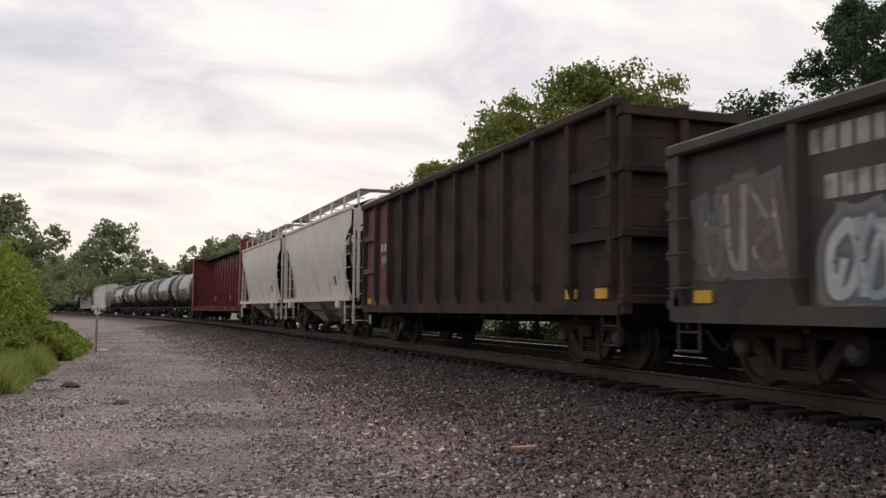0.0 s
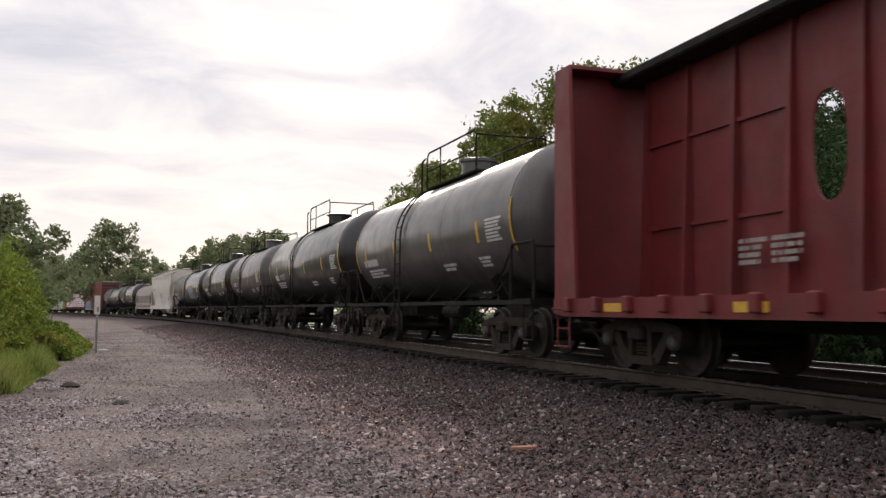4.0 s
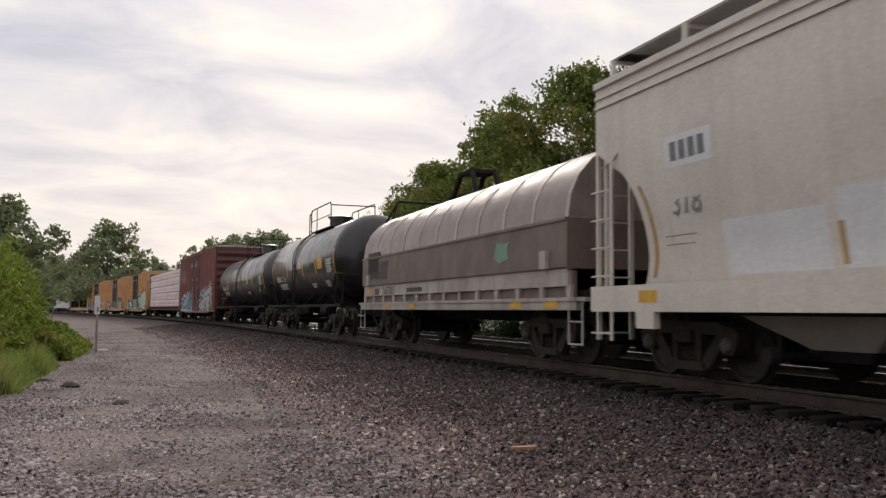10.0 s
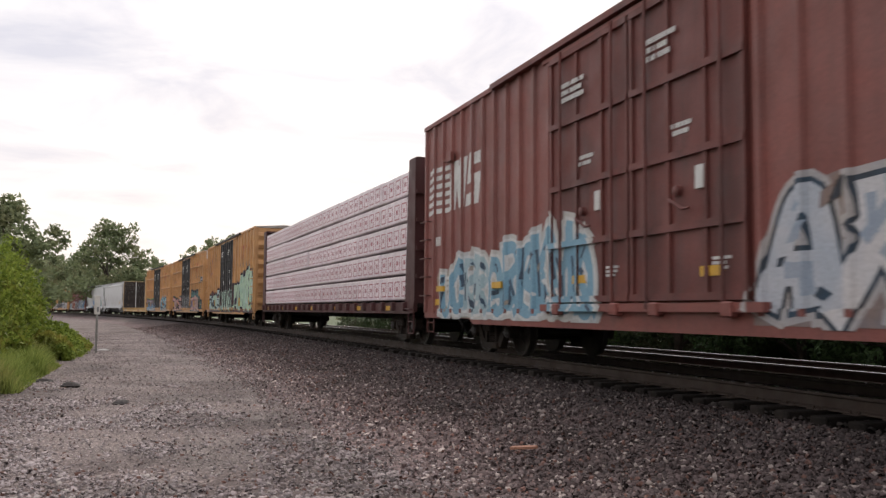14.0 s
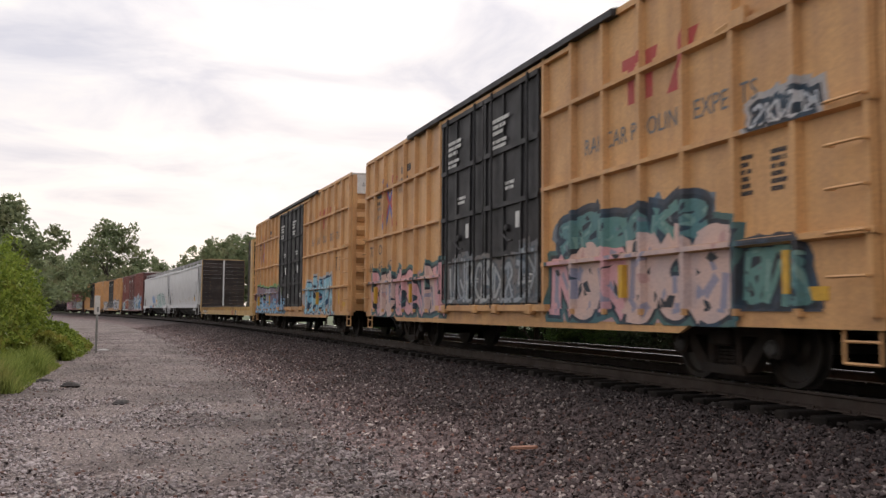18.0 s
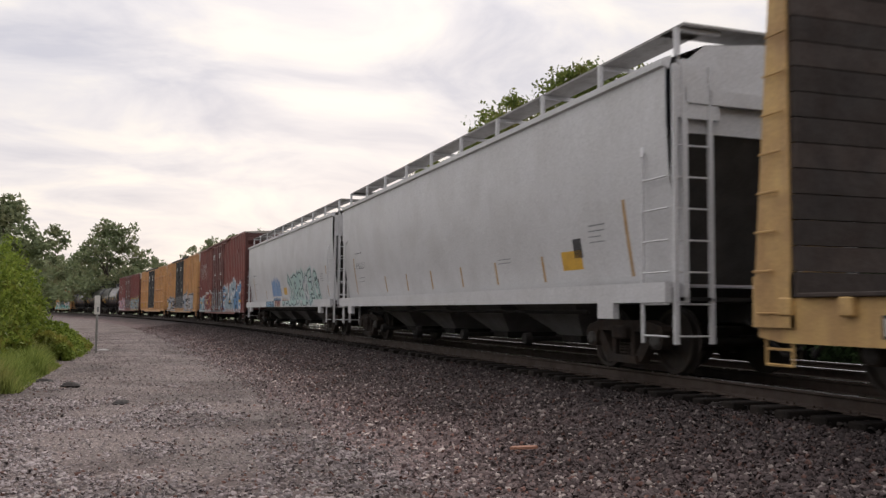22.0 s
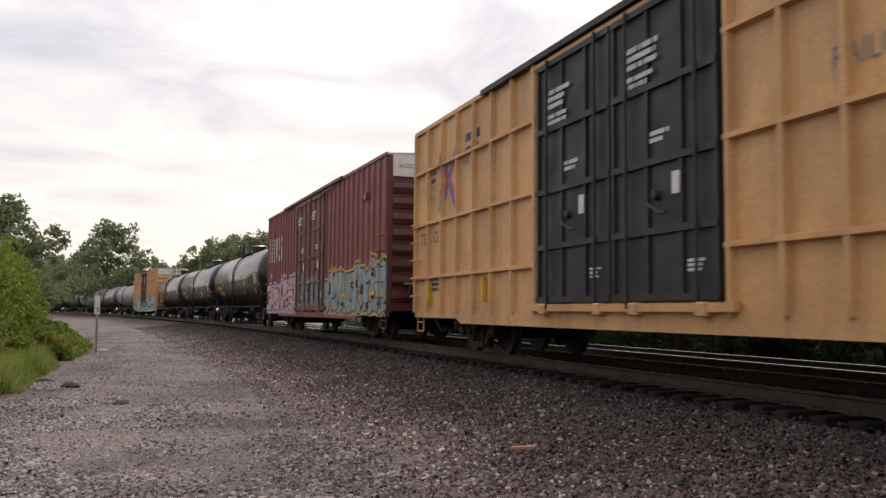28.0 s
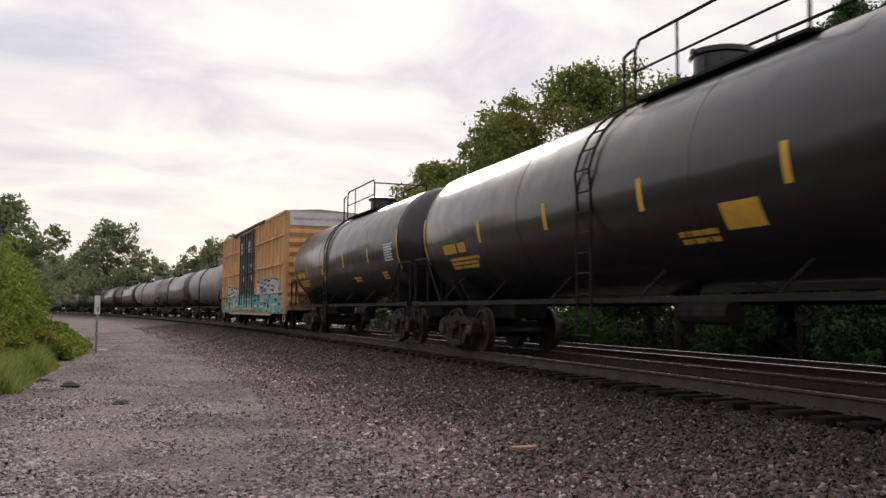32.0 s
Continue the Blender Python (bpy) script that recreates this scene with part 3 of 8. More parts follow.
# ---- box cars ----
def box_car(label, half, paint, end_paint, door_paint, style, mark=None, cap_band=False, seed=0, doors=(-2.6, 2.3), roof_paint=None, number=None,
            name="box_car", group="box cars of the train", art=()):
    """style: 'ribs' (upright ribs), 'grid' (ribs and three rails) or 'fine' (close ribs)."""
    rng = random.Random(seed)
    car = thing(name, label, "freight car", group)
    z0, z1, w = 0.80, 5.06, 1.52
    s = Shape()
    for k in (-1, 1):
        s.next().box(-half, half, k * w - 0.03, k * w + 0.03, z0, z1)
    part("side_wall", s, paint, car)
    s = Shape()
    step = 0.62 if style == 'fine' else 0.95
    xs = []
    for sgn in (-1, 1):
        edge = doors[1] if sgn > 0 else -doors[0]
        n = max(2, round((half - 0.12 - edge) / step))
        xs += [sgn * (edge + 0.16 + i * (half - 0.26 - edge) / n) for i in range(n + 1)]
    for k in (-1, 1):
        for x in xs:
            s.next()
            dw = 0.06 if style != 'fine' else 0.07
            rib = 0.12 if style != 'fine' else 0.085
            s.prism([(x - dw, k * (w + 0.028)), (x + dw, k * (w + 0.028)), (x + dw * 0.6, k * (w + rib)), (x - dw * 0.6, k * (w + rib))], z0 + 0.02, z1 - 0.03, 'z')
        s.next().box(-half - 0.01, half + 0.01, k * (w + 0.055) - 0.035, k * (w + 0.055) + 0.035, z1 - 0.02, z1 + 0.07)
    part("side_rib", s, paint, car)
    if style == 'grid':
        s = Shape()
        for k in (-1, 1):
            for z in (1.62, 2.85, 4.08):
                for a, b in ((-half + 0.02, doors[0] - 0.1), (doors[1] + 0.1, half - 0.02)):
                    s.next().prism([(k * (w + 0.028), z - 0.05), (k * (w + 0.125), z - 0.03), (k * (w + 0.125), z + 0.03), (k * (w + 0.028), z + 0.05)], a, b, 'x')
        part("side_rail", s, paint, car)
    s = Shape()
    for k in (-1, 1):
        s.next().box(-half, half, k * (w - 0.01) - 0.05, k * (w - 0.01) + 0.05, z0 - 0.10, z0 + 0.10)
        s.prism([(-half + 2.6, 0.86), (-half + 3.2, 0.60), (half - 3.2, 0.60), (half - 2.6, 0.86)], k * (w + 0.03) - 0.03, k * (w + 0.03) + 0.03)
    part("side_sill", s, paint, car)
    s = Shape()
    s.box(-half + 0.05, half - 0.05, -w + 0.06, w - 0.06, 0.95, 1.08)
    s.box(-half, half, -0.35, 0.35, 0.62, 0.95)
    for i in range(9):
        x = -half + 1 + i * (2 * half - 2) / 8
        s.box(x - 0.06, x + 0.06, -1.42, 1.42, 0.78, 0.95)
    part("underframe", s, FRAME_BLACK, car)
    for k in (-1, 1):
        s = Shape()
        s.box(k * half - 0.06, k * half + 0.02, -w, w, z0 + 0.05, z1 - 0.02)
        end = part("end_wall", s, end_paint, car)
        s = Shape()
        n = 8
        for i in range(n):
            z = 1.05 + i * (3.35 / n) if cap_band else 1.05 + i * (3.85 / n)
            hh = (3.35 if cap_band else 3.85) / n
            prof = [(k * half, z), (k * (half + 0.05), z + hh * 0.12), (k * (half + 0.11), z + hh * 0.45), (k * (half + 0.08), z + hh * 0.75), (k * half, z + hh * 0.82)]
            s.next().prism(prof, -w + 0.1, w - 0.1, 'y')
        part("end_rib", s, end_paint, end)
        s = Shape()
        s.box(k * half - 0.05, k * (half + 0.06) + 0.0, -w - 0.03, -w + 0.1, z0, z1)
        s.next().box(k * half - 0.05, k * (half + 0.06) + 0.0, w - 0.1, w + 0.03, z0, z1)
        part("corner_post", s, end_paint, end)
        if cap_band:
            s = Shape()
            s.box(min(k * half, k * (half + 0.07)), max(k * half, k * (half + 0.07)), -w + 0.1, w - 0.1, 4.48, z1)
            part("white_end_band", s, WHITE_BAND, car, "white painted band high on the end")
            t = Shape()
            v, f = glyphs("EXCESS HEIGHT CAR", 0.1)
            for y in (-1.25, 0.15):
                t.next().add([(k * (half + 0.075), y * (1 if k > 0 else -1) + k * a_ * 0.9, 4.72 + b_) for a_, b_, _ in v], f)
            part("end_lettering", t, BLACK_MARK, car)
    s = Shape()
    s.prism([(-w - 0.06, z1), (-w - 0.06, z1 + 0.05), (0, z1 + 0.14), (w + 0.06, z1 + 0.05), (w + 0.06, z1)], -half - 0.03, half + 0.03, 'x')
    for i in range(16):
        x = -half + 0.3 + i * (2 * half - 0.6) / 15
        s.prism([(-w - 0.05, z1 + 0.05), (0, z1 + 0.14), (w + 0.05, z1 + 0.05), (w + 0.05, z1 + 0.09), (0, z1 + 0.19), (-w - 0.05, z1 + 0.09)], x - 0.05, x + 0.05, 'x')
    part("roof", s, roof_paint or ROOF_STEEL, car)
    # two plug doors on either side, with rods, rails, keepers and placards
    for k in (-1, 1):
        y = k * (w + 0.05)
        for a, b in ((doors[0], (doors[0] + doors[1]) / 2 - 0.03), ((doors[0] + doors[1]) / 2 + 0.03, doors[1])):
            s = Shape()
            s.box(a, b, min(y - k * 0.03, y + k * 0.03), max(y - k * 0.03, y + k * 0.03), 1.0, 4.92)
            d = part("door", s, door_paint, car)
            s = Shape()
            for z in (1.0, 1.85, 2.75, 3.75, 4.83):
                s.next().box(a, b, min(y, y + k * 0.085), max(y, y + k * 0.085), z, z + 0.09)
            for x in (a, a + (b - a) * 0.36, a + (b - a) * 0.68, b - 0.07):
                s.next().box(x, x + 0.07, min(y, y + k * 0.07), max(y, y + k * 0.07), 1.0, 4.9)
            part("door_bar", s, door_paint, d)
            r = Shape()
            for x in (a + (b - a) * 0.18, b - (b - a) * 0.16):
                r.next().rod((x, y + k * 0.10, 0.9), (x, y + k * 0.10, 4.95), 0.025, 6)
            part("lock_rod", r, door_paint, d)
            r = Shape()
            xm = a + (b - a) * 0.5
            r.pipe([(xm - 0.2, y + k * 0.13, 2.25), (xm + 0.1, y + k * 0.13, 2.1), (xm + 0.25, y + k * 0.13, 2.1)], 0.022, 5)
            r.lathe([(y, 0.07), (y + k * 0.10, 0.065), (y + k * 0.11, 0.02)], 'y', 12, (xm - 0.1, 0, 2.35))
            part("door_handle", r, door_paint, d)
            if k < 0:
                r = Shape()
                lettering(r, a + 0.4, a + 1.2, 4.12, 4.42, y - 0.075, 3, rng)
                if style == 'grid':
                    lettering(r, a + 0.4, a + 1.1, 3.86, 4.02, y - 0.075, 2, rng)
                lettering(r, a + 0.85, a + 1.4, 3.05, 3.2, y - 0.035, 2, rng)
                lettering(r, b - 0.65, b - 0.3, 1.35, 1.5, y - 0.035, 3, rng, False)
                part("door_lettering", r, WHITE_MARK, d)
                r = Shape()
                r.box(xm + 0.3, xm + 0.46, y - 0.08, y - 0.035, 2.32, 2.6)
                part("placard", r, WHITE_MARK, d)
        s = Shape()
        s.next().box(doors[0] - 0.3, doors[1] + 0.3, min(y, y + k * 0.1), max(y, y + k * 0.1), 0.86, 0.97)
        s.next().box(doors[0] - 0.3, doors[1] + 1.2, min(y, y + k * 0.06), max(y, y + k * 0.06), 4.93, 5.0)
        for x in (doors[0] + 0.3, -0.5, 0.5, doors[1] - 0.3):
            s.next().bevel_box(x - 0.1, x + 0.1, min(y, y + k * 0.14), max(y, y + k * 0.14), 0.8, 0.98, 0.02)
        part("door_track", s, paint, car)
        s = Shape()
        s.prism([(k * (w + 0.02), z1 - 0.02), (k * (w + 0.17), z1 - 0.03), (k * (w + 0.17), z1 + 0.07), (k * (w + 0.02), z1 + 0.11)], doors[0] - 2.5, doors[1] + 2.5, 'x')
        part("upper_door_track", s, door_paint, car)
    # ladders, stirrups
    s = Shape()
    for k in (-1, 1):
        rungs(s, k * (half - 0.55), k * (half - 0.08), -w - 0.08, [1.2 + i * 0.42 for i in range(5)], 0.018, 0.11)
        rungs(s, k * (half - 0.55), k * (half - 0.08), w + 0.08, [1.2 + i * 0.42 for i in range(5)], 0.018, 0.11)
        rungs(s, -w + 0.1, -w + 0.6, k * (half + 0.1), [1.2 + i * 0.42 for i in range(5)], 0.018, 0.11, 'y')
        stirrup(s, k * (half - 0.55), k * (half - 0.1), -w, 0.38, 0.8)
        stirrup(s, k * (half - 0.55), k * (half - 0.1), w, 0.38, 0.8)
    part("grab_iron", s, end_paint, car)
    s = Shape()
    s.box(half + 0.1, half + 0.45, -1.1, 1.1, 1.55, 1.6)
    for y in (-1.0, 1.0):
        s.rod((half + 0.05, y, 1.2), (half + 0.42, y, 1.56), 0.02, 5)
    part("crossover_step", s, GRATE, car)
    s = Shape()
    for k in (-1, 1):
        s.next().box(k * (half - 1.9) - 0.14, k * (half - 1.9) + 0.14, -w - 0.15, -w - 0.08, 4.05, 4.25)
        s.rod((k * (half - 1.9) - 0.4, -w - 0.1, 4.1), (k * (half - 1.9), -w - 0.1, 4.15), 0.04, 6)
    part("roof_bracket", s, paint, car)
    hand_wheel(car, half + 0.22, 0.75, 2.6)
    # small yellow reflectors and writing
    s = Shape()
    for i in range(6):
        x = -half + 1.2 + i * (2 * half - 2.4) / 5
        if style == 'fine':
            s.next().box(x - 0.22, x + 0.22, -w - 0.095, -w - 0.02, 1.28, 1.4)
        elif not doors[0] < x < doors[1]:
            s.next().box(x - 0.05, x + 0.05, -w - 0.13, -w - 0.02, 1.05, 1.5)
    s.next().box(half - 1.05, half - 0.7, -w - 0.04, -w - 0.02, 0.98, 1.12)
    s.next().box(-half + 0.7, -half + 1.05, -w - 0.04, -w - 0.02, 0.98, 1.12)
    part("reflector", s, YELLOW_MARK, car)
    s = Shape()
    if style == 'fine':
        lettering(s, -half + 0.75, -half + 1.15, 2.3, 2.5, -w - 0.032, 1, rng)
        if number:
            side_text(s, number, -half + 0.75, 1.9, -w - 0.032, 0.22)
    else:
        pitch = (half - 0.26 - 2.6) / max(2, round((half - 0.12 - 2.6) / step))
        for i in range(2):
            x = -half + 0.14 + pitch * (i + 0.5)
            side_text(s.next(), ("TB", "OX")[i], x - 0.27, 2.38, -w - 0.032, 0.27, 1.15)
        for i, pair in enumerate(number.split() if number else ()):
            s.next()
            side_text(s, pair, -half + 0.14 + pitch * (i + 0.5) - 0.27, 1.92, -w - 0.032, 0.27, 1.15)
        lettering(s, -half + 0.9, -half + 1.5, 3.75, 4.05, -w - 0.032, 2, rng, False)
        lettering(s, -half + 3.4, -half + 4.2, 4.05, 4.5, -w - 0.032, 2, rng, False)
    lettering(s, -half + 1.0, -half + 2.0, 1.3, 1.6, -w - 0.032, 3, rng, False)
    for q in (0, 0.55):
        lettering(s, half - 1.5 - q, half - 1.25 - q, 2.15, 2.6, -w - 0.032, 6, rng)
    part("side_lettering", s, BLACK_MARK if style != 'fine' else WHITE_MARK, car)
    if mark:
        mark(car, half, (xs, dw, w, rib))
    if art:
        sill = (0.6, 0.9, w + 0.063)
        bars = [sill] + ([(z - 0.03, z + 0.03, w + 0.126) for z in (1.62, 2.85, 4.08)] if style == 'grid' else [])
        ups = [(x - dw, x - dw * 0.6, x + dw * 0.6, x + dw, w + rib) for x in sorted(xs)]
        mid = (doors[0] + doors[1]) / 2
        stiles = []
        for a, b in ((doors[0], mid - 0.03), (mid + 0.03, doors[1])):
            stiles += [(x, x, x + 0.07, x + 0.07, w + 0.121) for x in (a, a + (b - a) * 0.36, a + (b - a) * 0.68, b - 0.07)]
        bolts = [(0.6, 0.86, w + 0.063), (0.86, 0.97, w + 0.151)] + [(z, z + 0.09, w + 0.136) for z in (1.0, 1.85, 2.75, 3.75, 4.83)]
        put = relief_put([(-half, doors[0] - 0.02, w + 0.03, bars, [u for u in ups if u[3] < doors[0]]), (doors[0] - 0.02, doors[1] + 0.02, w + 0.081, bolts, stiles),
                          (doors[1] + 0.02, half, w + 0.03, bars, [u for u in ups if u[0] > doors[1]])])
        for one in art:
            graffiti(car, put, one)
    add_gear(car, half, 2.95, 0.95)
    return car


def clip_x(poly, lo, hi):
    """The part of an outline between two upright lines."""
    for edge, keep in ((lo, 1), (hi, -1)):
        out = []
        for (ax, az), (bx, bz) in zip(poly, poly[1:] + poly[:1]):
            ina, inb = (ax - edge) * keep >= 0, (bx - edge) * keep >= 0
            if ina:
                out.append((ax, az))
            if ina != inb:
                t = (edge - ax) / (bx - ax)
                out.append((edge, az + (bz - az) * t))
        poly = out
        if len(poly) < 3:
            return []
    return poly


def painted(shape, poly, side):
    """An outline painted over a ribbed side: on the sheet between the ribs and on each rib's face."""
    ribs, dw, w, rib = side
    xs = sorted(ribs)
    lo, hi = min(a for a, _ in poly), max(a for a, _ in poly)
    spans = [(x - dw * 0.6, x + dw * 0.6, w + rib + 0.003) for x in xs]
    edges = [lo - 1] + xs + [hi + 1]
    spans += [(p + dw, q - dw, w + 0.033) for p, q in zip(edges, edges[1:])]
    for p, q, depth in spans:
        bit = clip_x(list(poly), max(p, lo - 0.01), min(q, hi + 0.01)) if p < hi and q > lo else []
        if len(bit) > 2:
            shape.add([(a, -depth, b) for a, b in bit], [tuple(range(len(bit)))])


def stripes_mark(car, half, side):
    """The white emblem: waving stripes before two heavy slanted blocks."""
    x = -half + 0.22
    s = Shape()
    for i in range(6):
        z = 3.94 - i * 0.185
        for j in range(8):
            (a, b), (c, d) = [(x + 1.5 * t + (z - 3.0) * 0.1, z + 0.025 * math.sin(t * 5.5)) for t in (j / 8, (j + 1) / 8)]
            painted(s, [(a, b), (c, d), (c, d + 0.105), (a, b + 0.105)], side)
    a = x + 1.52
    # heavy leaning bars beside the stripes
    for poly in (((0.0, 3.0), (0.3, 3.0), (0.3, 4.04), (0.0, 4.04)), ((0.3, 3.45), (0.52, 3.0), (0.52, 3.5), (0.3, 4.04)), ((0.52, 3.0), (0.82, 3.0), (0.82, 4.04), (0.52, 4.04)),
                 ((0.92, 3.0), (1.66, 3.0), (1.66, 3.24), (0.92, 3.24)), ((1.36, 3.24), (1.66, 3.24), (1.66, 3.44), (1.36, 3.44)), ((0.92, 3.44), (1.66, 3.44), (1.66, 3.62), (0.92, 3.62)),
                 ((0.92, 3.62), (1.22, 3.62), (1.22, 3.8), (0.92, 3.8)), ((0.92, 3.8), (1.66, 3.8), (1.66, 4.04), (0.92, 4.04))):
        painted(s, [(a + p + (q - 3.0) * 0.2, q) for p, q in poly], side)
    part("emblem", s, WHITE_MARK, car, "white striped emblem")


def cross_mark(car, half, side):
    """The emblem of red and blue bars that meet in a cross, and the red blocks above a grey line of words."""
    cx, cz = -half + 2.35, 3.7
    size = 1.0 if any(abs(u - cx) < 0.2 for u in side[0]) else 1.06
    # four arms, each split lengthwise: blue beside the upright axis, red beside the level one
    for mat, pts in ((BLUE_MARK, ((0, 0), (0, 0.14), (0.34, 0.64), (0.5, 0.64))), (RED_MARK, ((0, 0), (0.5, 0.64), (0.66, 0.58), (0.14, 0)))):
        for sx in (-1, 1):
            for sz in (-1, 1):
                s = Shape()
                painted(s, [(cx + a * sx * size, cz + b * sz * size) for a, b in pts], side)
                part("emblem_bar", s, mat, car)
    for body, x, z in (("any", 0.85, 4.1), ("road", 0.85, 3.86), ("next", -1.25, 3.6), ("load", -1.25, 3.36)):
        s = Shape()
        side_text(s, body, cx + x, z, -1.52 - 0.033, 0.15)
        part("side_word", s, GREY_MARK, car)
    a, z = half - 4.55, 4.2
    for p in (((0.0, 0.0), (0.85, 0.0), (0.9, 0.16), (0.0, 0.16)), ((0.15, -0.5), (0.32, -0.5), (0.32, 0.0), (0.15, 0.0)), ((0.6, -0.5), (0.77, -0.5), (0.77, 0.0), (0.6, 0.0)),
              ((1.1, -0.55), (1.35, -0.55), (1.8, 0.16), (1.55, 0.16))):
        s = Shape()
        painted(s, [(a + u, z + v) for u, v in p], side)
        part("emblem_block", s, RED_MARK, car)
    s = Shape()
    side_text(s, "RAILCAR POOLING EXPERTS", half - 5.65, 3.2, -1.52 - 0.033, 0.24, 0.9)
    part("slogan", s, GREY_MARK, car)


# ---- tank cars ----
def shell_patch(shape, radius, zc, x0, x1, a0, a1, lift=0.005, n=8):
    """A thin curved plate on a lying drum; angles in degrees below (-) or above (+) the level of its axis, on the camera's side."""
    rings = []
    for i in range(n + 1):
        a = radians(a0 + (a1 - a0) * i / n)
        ring = []
        for x, r in ((x0, radius - 0.002), (x1, radius - 0.002), (x1, radius + lift), (x0, radius + lift)):
            ring.append((x, -r * math.cos(a), zc + r * math.sin(a)))
        rings.append(ring)
    shape.loft(rings)


def shell_lettering(shape, radius, zc, x0, x1, a0, a1, rows, rng, chars=True):
    shape.next()
    h = (a1 - a0) / (rows * 1.5 - 0.5)
    hm = radians(h) * radius
    for i in range(rows):
        a = a1 - i * h * 1.5 - h
        x, end = x0, x1 - (x1 - x0) * (0 if i == 0 else rng.uniform(0, 0.25))
        while x < end - 0.3 * hm:
            w = min(hm * (rng.uniform(0.5, 0.72) if chars else rng.uniform(1.5, 4)), end - x)
            shell_patch(shape, radius, zc, x, x + w, a, a + h, 0.005, 3)
            x += w + hm * (0.2 if rng.random() < 0.82 else 0.7)


def tank_car(label, half, paint, seed=0, radius=1.46, zc=2.66, mark=WHITE_MARK, stripe=YELLOW_MARK, dome=0.45, rings=0, panel=True, placard=None,
             ladder_x=-1.2, rails=1.7, end_paint=None, detail=True, number=None, marks=(-4.7, -1.8, 1.1, 4.1), back=0.0, mid=None, dome_x=-0.25, art=()):
    """half: half the drum's length."""
    rng = random.Random(seed)
    car = thing("tank_car", label, "freight car", "tank cars of the train")
    head = 0.62
    prof = []
    for i in range(9):
        a = i / 8 * math.pi / 2
        prof.append((-half + head - head * math.cos(a) * 1.0, max(0.02, radius * math.sin(a) ** 0.72)))
    prof += [(-p[0], p[1]) for p in prof[::-1]]
    s = Shape()
    s.lathe(prof, 'x', 48, (0, 0, zc))
    part("tank", s, paint, car, smooth=True)
    s = Shape()
    seams = [-half + head, half - head] + [-half + head + (i + 1) * (2 * half - 2 * head) / (rings + 3) for i in range(rings + 2)]
    for x in seams:
        s.next()
        d = 0.012 if rings else 0.006
        s.lathe([(x - 0.05, radius - 0.01), (x - 0.03, radius + d), (x + 0.03, radius + d), (x + 0.05, radius - 0.01)], 'x', 48, (0, 0, zc))
    part("weld_seam", s, paint, car, smooth=True)
    # underframe: stub sills, saddles, side walks and end platforms
    end = half + 0.45
    s = Shape()
    for k in (-1, 1):
        s.next().box(min(k * (half - 3.2), k * end), max(k * (half - 3.2), k * end), -0.36, 0.36, 0.72, 1.12)
        s.box(min(k * (half - 0.25), k * end), max(k * (half - 0.25), k * end), -1.5, 1.5, 0.98, 1.08)
        for x in (half - 1.6, half - 2.1):
            s.prism([(-1.2, 1.5), (-0.9, 1.0), (0.9, 1.0), (1.2, 1.5), (1.05, 1.62), (0.0, 1.25), (-1.05, 1.62)], k * x - 0.05, k * x + 0.05, 'x')
        for y in (-1.48, 1.48):
            s.box(min(k * end, k * (end - 0.06)), max(k * end, k * (end - 0.06)), min(y, y * 0.5), max(y, y * 0.5), 0.98, 1.08)
    part("underframe", s, FRAME_BLACK, car)
    for y in (-1.47, 1.47):
        s = Shape()
        s.box(-half + 0.2, half - 0.2, y - 0.035, y + 0.035, 0.98, 1.06)
        for i in range(6):
            x = -half + 1.6 + i * (2 * half - 3.2) / 5
            s.rod((x, y, 1.02), (x + 0.25, y * 0.8, 1.42), 0.02, 5)
        part("side_walk", s, FRAME_BLACK, car)
    s = Shape()
    for k in (-1, 1):
        x0, x1 = k * (half - 0.55), k * (end - 0.02)
        for y in (-1.42, 1.42):
            s.next().pipe([(x0, y, 1.05), (x0, y, 1.98), (x0 + k * 0.08, y, 2.08), (x1 - k * 0.05, y, 2.08), (x1, y, 2.0), (x1, y, 1.05)], 0.032, 6)
            s.pipe([(x0, y, 1.98), (x0 - k * 0.9, y, 1.08)], 0.02, 6)
            stirrup(s, x1 - k * 0.42, x1 - k * 0.04, y, 0.36, 1.0)
        s.next().pipe([(x1, -1.42, 2.0), (x1, -0.6, 2.0), (x1, -0.6, 1.08)], 0.022, 6)
    part("end_handrail", s, end_paint or FRAME_BLACK, car)
    # top platform, manway and guard rail
    top = zc + radius
    mid = ladder_x + 0.35 + rails if mid is None else mid
    s = Shape()
    s.box(mid - rails, mid + rails, -0.85, -0.35, top - 0.16, top - 0.12)
    s.next().box(mid - rails, mid + rails, 0.35, 0.85, top - 0.16, top - 0.12)
    part("top_platform", s, FRAME_BLACK, car)
    s = Shape()
    s.lathe([(top - 0.12, 0.42), (top + dome - 0.12, 0.42), (top + dome - 0.1, 0.47), (top + dome - 0.03, 0.47), (top + dome, 0.36), (top + dome + 0.02, 0.05)], 'z', 20, (mid + dome_x, 0, 0))
    s.rod((mid + dome_x, -0.5, top + dome - 0.06), (mid + dome_x, 0.5, top + dome - 0.06), 0.05, 6)
    s.lathe([(top - 0.1, 0.2), (top + dome * 0.6, 0.2), (top + dome * 0.62, 0.05)], 'z', 12, (mid + dome_x - 0.95, 0.1, 0))
    part("manway", s, paint, car)
    s = Shape()
    a, b = mid - rails, mid + rails
